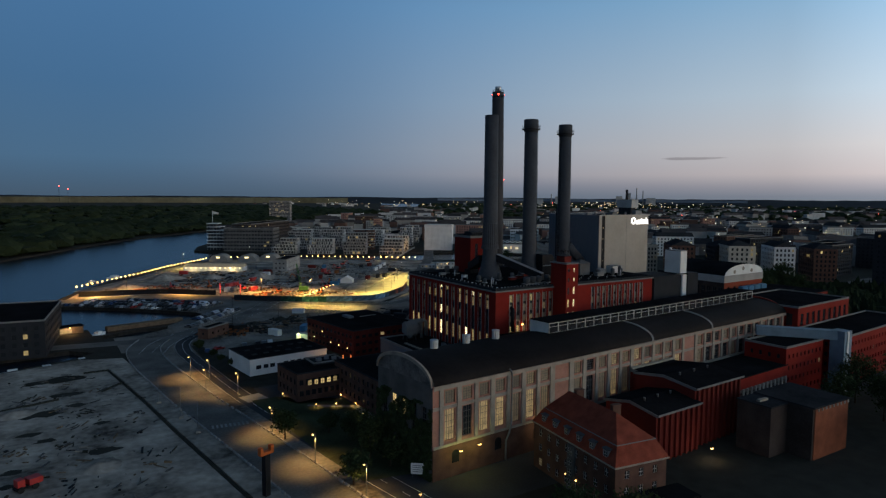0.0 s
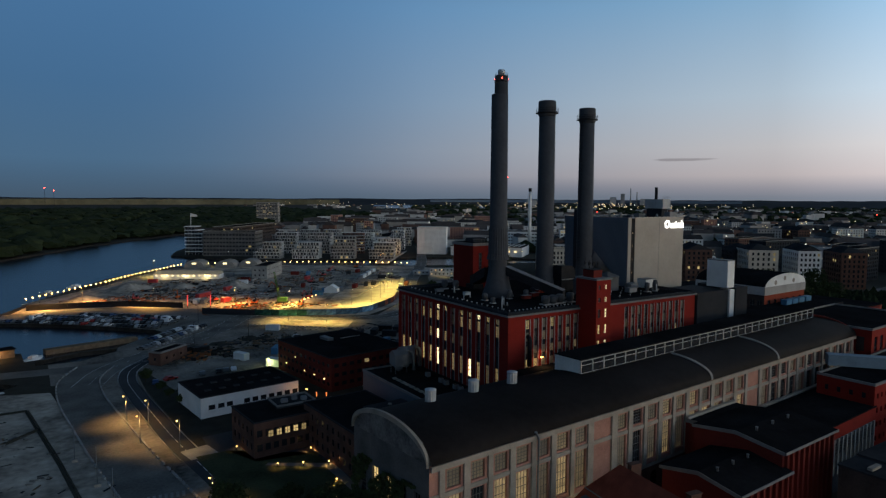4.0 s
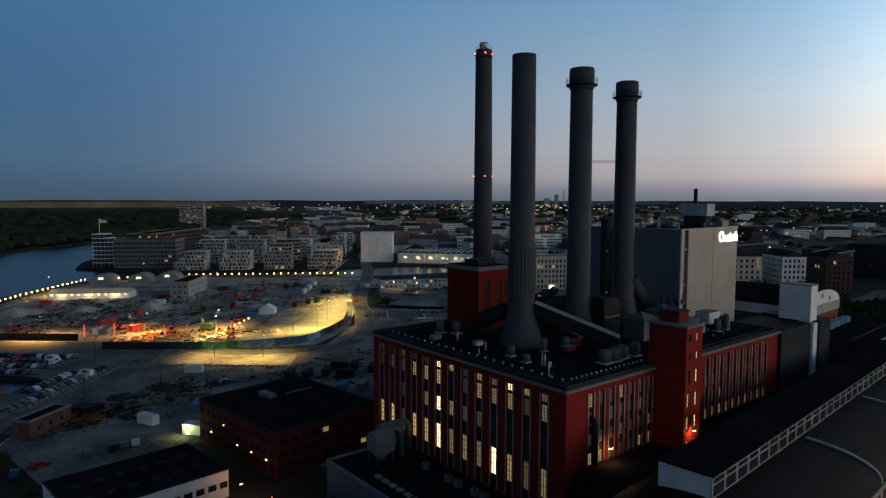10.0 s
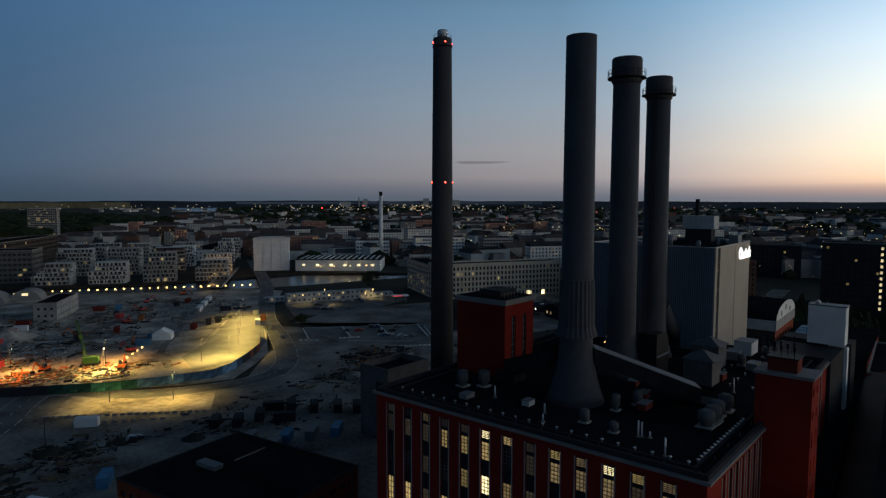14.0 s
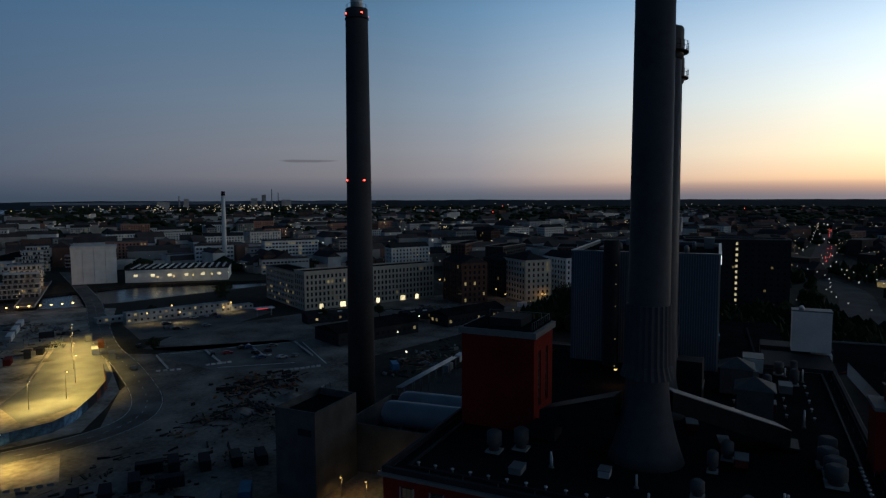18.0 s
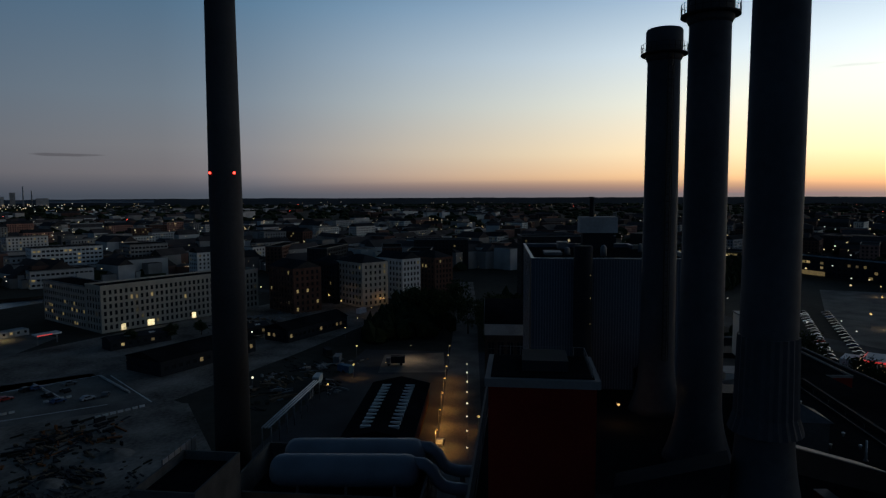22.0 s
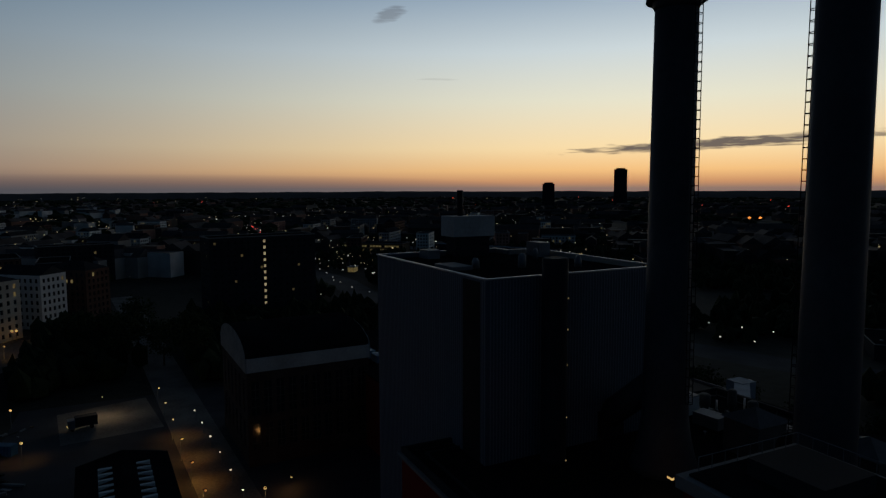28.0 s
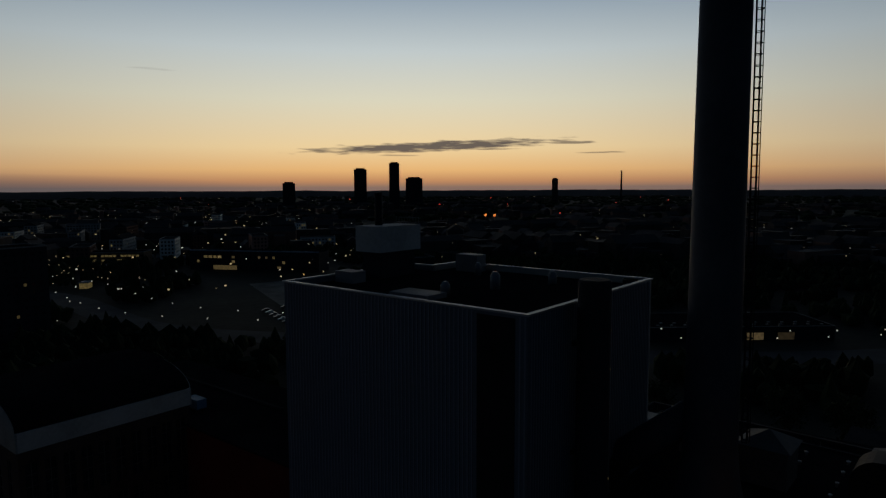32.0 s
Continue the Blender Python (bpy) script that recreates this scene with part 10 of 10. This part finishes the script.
light.energy, light.color, light.shadow_soft_size = 1600, (1.0, 0.72, 0.35), 0.4
new("canopy_light", light).location = fs.matrix_basis @ Vector((7.5, 3.5, 4.2))
ground_patch("car_lot", [(322, -2), (400, -20), (505, -62), (486, -128), (400, -104), (330, -48)], PALE_ASPHALT, "worn asphalt car lot beyond the filling station", "car lot", 0.017)
q = random.Random(23)
for k in range(30):
    x, y = (464 + (k % 5) * 4.5, -88 - (k % 5) * 4.0) if k < 5 else ((418 + (k % 13) * 3.4, -66 - (k % 13) * 2.4) if k < 18 else (366 + (k % 12) * 3.6, -44 - (k % 12) * 2.2))
    copy_thing(q.choice(cars[:6]), pose(x, y, 0.03, 0, 0, 58 + q.uniform(-4, 4)))["group"] = "parked cars"
for label, x, y, a, w, d, hh, wall in (("long low pale hall beside the car lot", 322, -26, -32, 34, 12, 5.0, GREY_RENDER), 
                                       ("low grey hall by the highway", 420, -150, -30, 40, 18, 6.0, GREY_RENDER), ("low dark hall by the highway", 470, -210, -30, 50, 20, 8.0, DARK_CLAD), ("long pale-roofed hall in the far dusk", 222, -458, 2, 36, 14, 8.0, OFF_WHITE)):
    house_block("low_hall", label, "hall", (x, y, 0), a, w, d, hh, 1 if hh < 8 else 2, int(w / 4), int(d / 4), wall, 900 + int(w + x), 0.12, 0.15, (2.0, 1.6), base=0.8, joined=True, faces="WN", parapet=0.5, roof_mat=FELT_PALE)
for k, (x, y) in enumerate(((376, -29), (371, -36), (362, -49), (338, 20), (430, -62), (474, -84), (402, -98), (448, -118))):
    lamp_post(x, y, 7.0, 0.4, 0, LAMP_WARM, 5000 if k in (1, 3, 5) else 0, (1.0, 0.66, 0.28), "car lot lamps", "car lot lamp with a warm lit head", 0.2, bulb=0.45, cone=140)


# ---- rough yards north-east of the works street ----
rubble("yard_clutter", "pallets, skips and scrap on the waste ground", "clutter", 262, 212, 34, 16, 260, [GREY_STEEL, TIMBER, DARK_CLAD, CONCRETE, EARTH], 31, (0.4, 1.6), 1.2)
rubble("yard_clutter", "boards and scrap beside the low barns", "clutter", 352, 262, 40, 22, 220, [GREY_STEEL, TIMBER, DARK_CLAD, CONCRETE, EARTH], 32, (0.4, 1.8), 1.2)
for k, (x, y, a) in enumerate(((246, 203, 5), (254, 204, 5), (262, 205, 5), (276, 199, 60), (290, 206, 5), (300, 213, 30), (340, 232, -24), (352, 226, -24), (366, 240, 66), (378, 236, -24), (392, 222, -24), (240, 222, 40))):
    container(x, y, a, (GREY_STEEL, DARK_CLAD, WHITE, BLUE_PAINT)[k - 4 * (k // 4)])
for k, (x, y) in enumerate(((244, 196), (268, 194), (296, 200), (352, 214), (382, 214), (402, 236), (330, 214), (219.7, 147.1))):
    lamp_post(x, y, 5.0, 0.4, 0, LAMP_WARM, 1100 if k in (1, 4) else (900 if k == 7 else 0), (1.0, 0.5, 0.12), "works yard lamps", "yard lamp with a warm lit head", 0.2, bulb=0.34, cone=138)


# ---- dark country south-west of the plant ----
lh = house_block("lit_hall", "long dark hall with a pale roof edge and orange lit rooms", "hall", (524.8, -146.4, 0), 29.4, 108, 20, 14, 3, 24, 4, DARK_CLAD, 951, 0.0, 0.0, (2.4, 2.0), base=0.8, joined=True, faces="N", parapet=0.9, roof_mat=FELT_PALE)
for x, z, w, m in ((96, 9.6, 3.0, LIT), (92, 9.6, 3.0, LIT), (88, 9.6, 3.0, LIT_MID), (84, 9.6, 3.0, LIT), (72, 9.6, 2.4, LIT), (72, 6.0, 2.4, LIT), (102, 6.0, 2.0, LIT_MID), (50, 9.6, 2.0, LIT_DIM), (44, 9.6, 2.0, LIT_DIM), (38, 9.6, 2.0, LIT_MID), (30, 6.0, 2.4, LIT), (34, 2.0, 3.0, LIT)):
    b = clear()
    box(b, x - w, x, 20.004, 20.08, z, z + 1.9)
    part("lit_window", b, m, lh, "orange lit window")
b = clear()
box(b, 68, 88, 20.004, 20.1, 0.6, 4.0)
part("lit_front", b, LIT, lh, "wide orange lit front")
b = clear()
box(b, 0, 108, 19.6, 20.2, 14.92, 15.9)
part("roof_edge", b, BLUE_STEEL, lh, "pale blue roof edge")
sh = house_block("market_shed", "long low dark shed with a lit orange porch", "shed", (195.8, -151.1, 0), 42.5, 80, 30, 6, 1, 12, 4, DARK_CLAD, 952, 0.0, 0.0, (2.0, 1.6), base=0.8, joined=True, faces="N", parapet=0.3)
for x0, x1 in ((17, 24), (30, 37), (41, 49)):
    b = clear()
    box(b, x0, x1, 30.004, 30.1, 0.6, 3.6)
    part("lit_porch", b, LIT_DIM, sh, "orange lit porch bay")
for k in range(26):
    b = clear()
    box(b, 0, 1.1, 0, 1.0, 6.15, 6.5)
    part("roof_light", b, GREY_STEEL, sh, at=(3 + k * 2.9, 26.0 - (k % 2) * 4.5, 0))
for k in range(11):
    p = Vector((676, -112)).lerp(Vector((862, -20)), (k + 0.5) / 11)
    wg = thing("rail_wagon", "pale covered rail wagon standing in the yard", "rail wagon", (p.x, p.y, 0), 26.3, "rail wagons")
    b = clear()
    box(b, -7.2, 7.2, -1.4, 1.4, 1.0, 3.6)
    part("body", b, GREY_RENDER, wg)
    b = clear()
    box(b, -6.4, 6.4, -1.1, 1.1, 0.35, 0.99)
    part("underframe", b, BLACK_STEEL, wg)
    b = clear()
    beam(b, (8.4, 2.6, 0), (8.4, 2.6, 8.0), 0.1, 6)
    single("yard_mast", b, GREY_STEEL, "thin grey lamp mast in the rail yard", "mast", (p.x, p.y, 0), 26.3, "rail yard lamps")
    b = clear()
    box(b, 8.0, 8.8, 2.2, 3.0, 8.0, 8.6)
    single("yard_lamp", b, LAMP_FAR_COOL, "small pale lamp over the rail yard", "lamp", (p.x, p.y, 0), 26.3, "rail yard lamps")
kb = thing("lit_kiosk", "small lit kiosk beside the highway", "kiosk", (567, 16, 0), -40)
b = clear()
box(b, 0, 8, 0, 5, 0, 3.6)
part("wall", b, LIT_MID, kb, "orange lit glass front")
b = clear()
box(b, -0.6, 8.6, -0.6, 5.6, 3.6, 4.2)
part("roof", b, GREY_STEEL, kb)
tr = thing("delivery_truck", "dark delivery truck with its lamps lit", "truck", (287, 182.8, 0.04), 100)
for nm, x0, x1, z0, z1, m in (("cargo_box", -3.6, 1.6, 0.9, 3.5, DARK_CLAD), ("cab", 1.7, 3.4, 0.6, 2.9, GREY_STEEL)):
    b = clear()
    box(b, x0, x1, -1.2, 1.2, z0, z1)
    part(nm, b, m, tr)
for x in (-2.2, 2.4):
    for y in (-1.15, 0.85):
        b = clear()
        beam(b, (x, y, 0.48), (x, y + 0.3, 0.48), 0.48, 12)
        part("wheel", b, RUBBER, tr)
b = clear()
box(b, 3.41, 3.46, -1.0, 1.0, 1.0, 1.25)
part("headlight", b, LAMP_WARM, tr)


def dark_groves():
    """Black tree belts between the roads, joined clumps."""
    q = random.Random(41)
    base = clear()
    bmesh.ops.create_icosphere(base, subdivisions=1, radius=1)
    tv, tf = [v.co.copy() for v in base.verts], [[v.index for v in f.verts] for f in base.faces]
    base.free()
    road = list(zip(LINE_H, LINE_H[1:]))
    keep = ((413, -60, 100), (287, 9, 32), (330, -20, 40), (560, -110, 75), (210, -115, 62), (440, -150, 34), (490, -200, 40), (452, 110, 45), (300, 175, 34), (258, 132, 40), (567, 16, 20), (313, 33, 12))
    verts, faces = [], []
    for _ in range(2600):
        x, y = (q.uniform(150, 660), q.uniform(-430, 100)) if q.random() < 0.8 else (q.uniform(318, 420), q.uniform(55, 205))
        if x < 290 and y > -20 or abs(y - 146.5 - (x - 150) * 0.077) < 13 or any(math.hypot(x - a, y - b) < d for a, b, d in keep):
            continue
        p = Vector((x, y))
        if any((p - (a + (b - a) * min(1, max(0, (p - a).dot(b - a) / (b - a).length_squared)))).length < 20 for a, b in road):
            continue
        for _ in range(3):
            sx, h, cx, cy = q.uniform(1.8, 3.6), q.uniform(5, 11), x + q.gauss(0, 2.2), y + q.gauss(0, 2.2)
            o = len(verts)
            for c in tv:
                k = 0.65 + 0.7 * q.random()
                verts.append((cx + c.x * sx * k, cy + c.y * sx * k, max(0, h * (0.45 + 0.55 * c.z * k))))
            faces.extend([[i + o for i in f] for f in tf])
    me = bpy.data.meshes.new("dark_groves")
    me.from_pydata(verts, [], faces)
    me.materials.append(WOOD_DARK)
    single("dark_groves", me, None, "dark belts of trees between the roads", "trees", kind="stuff")


dark_groves()
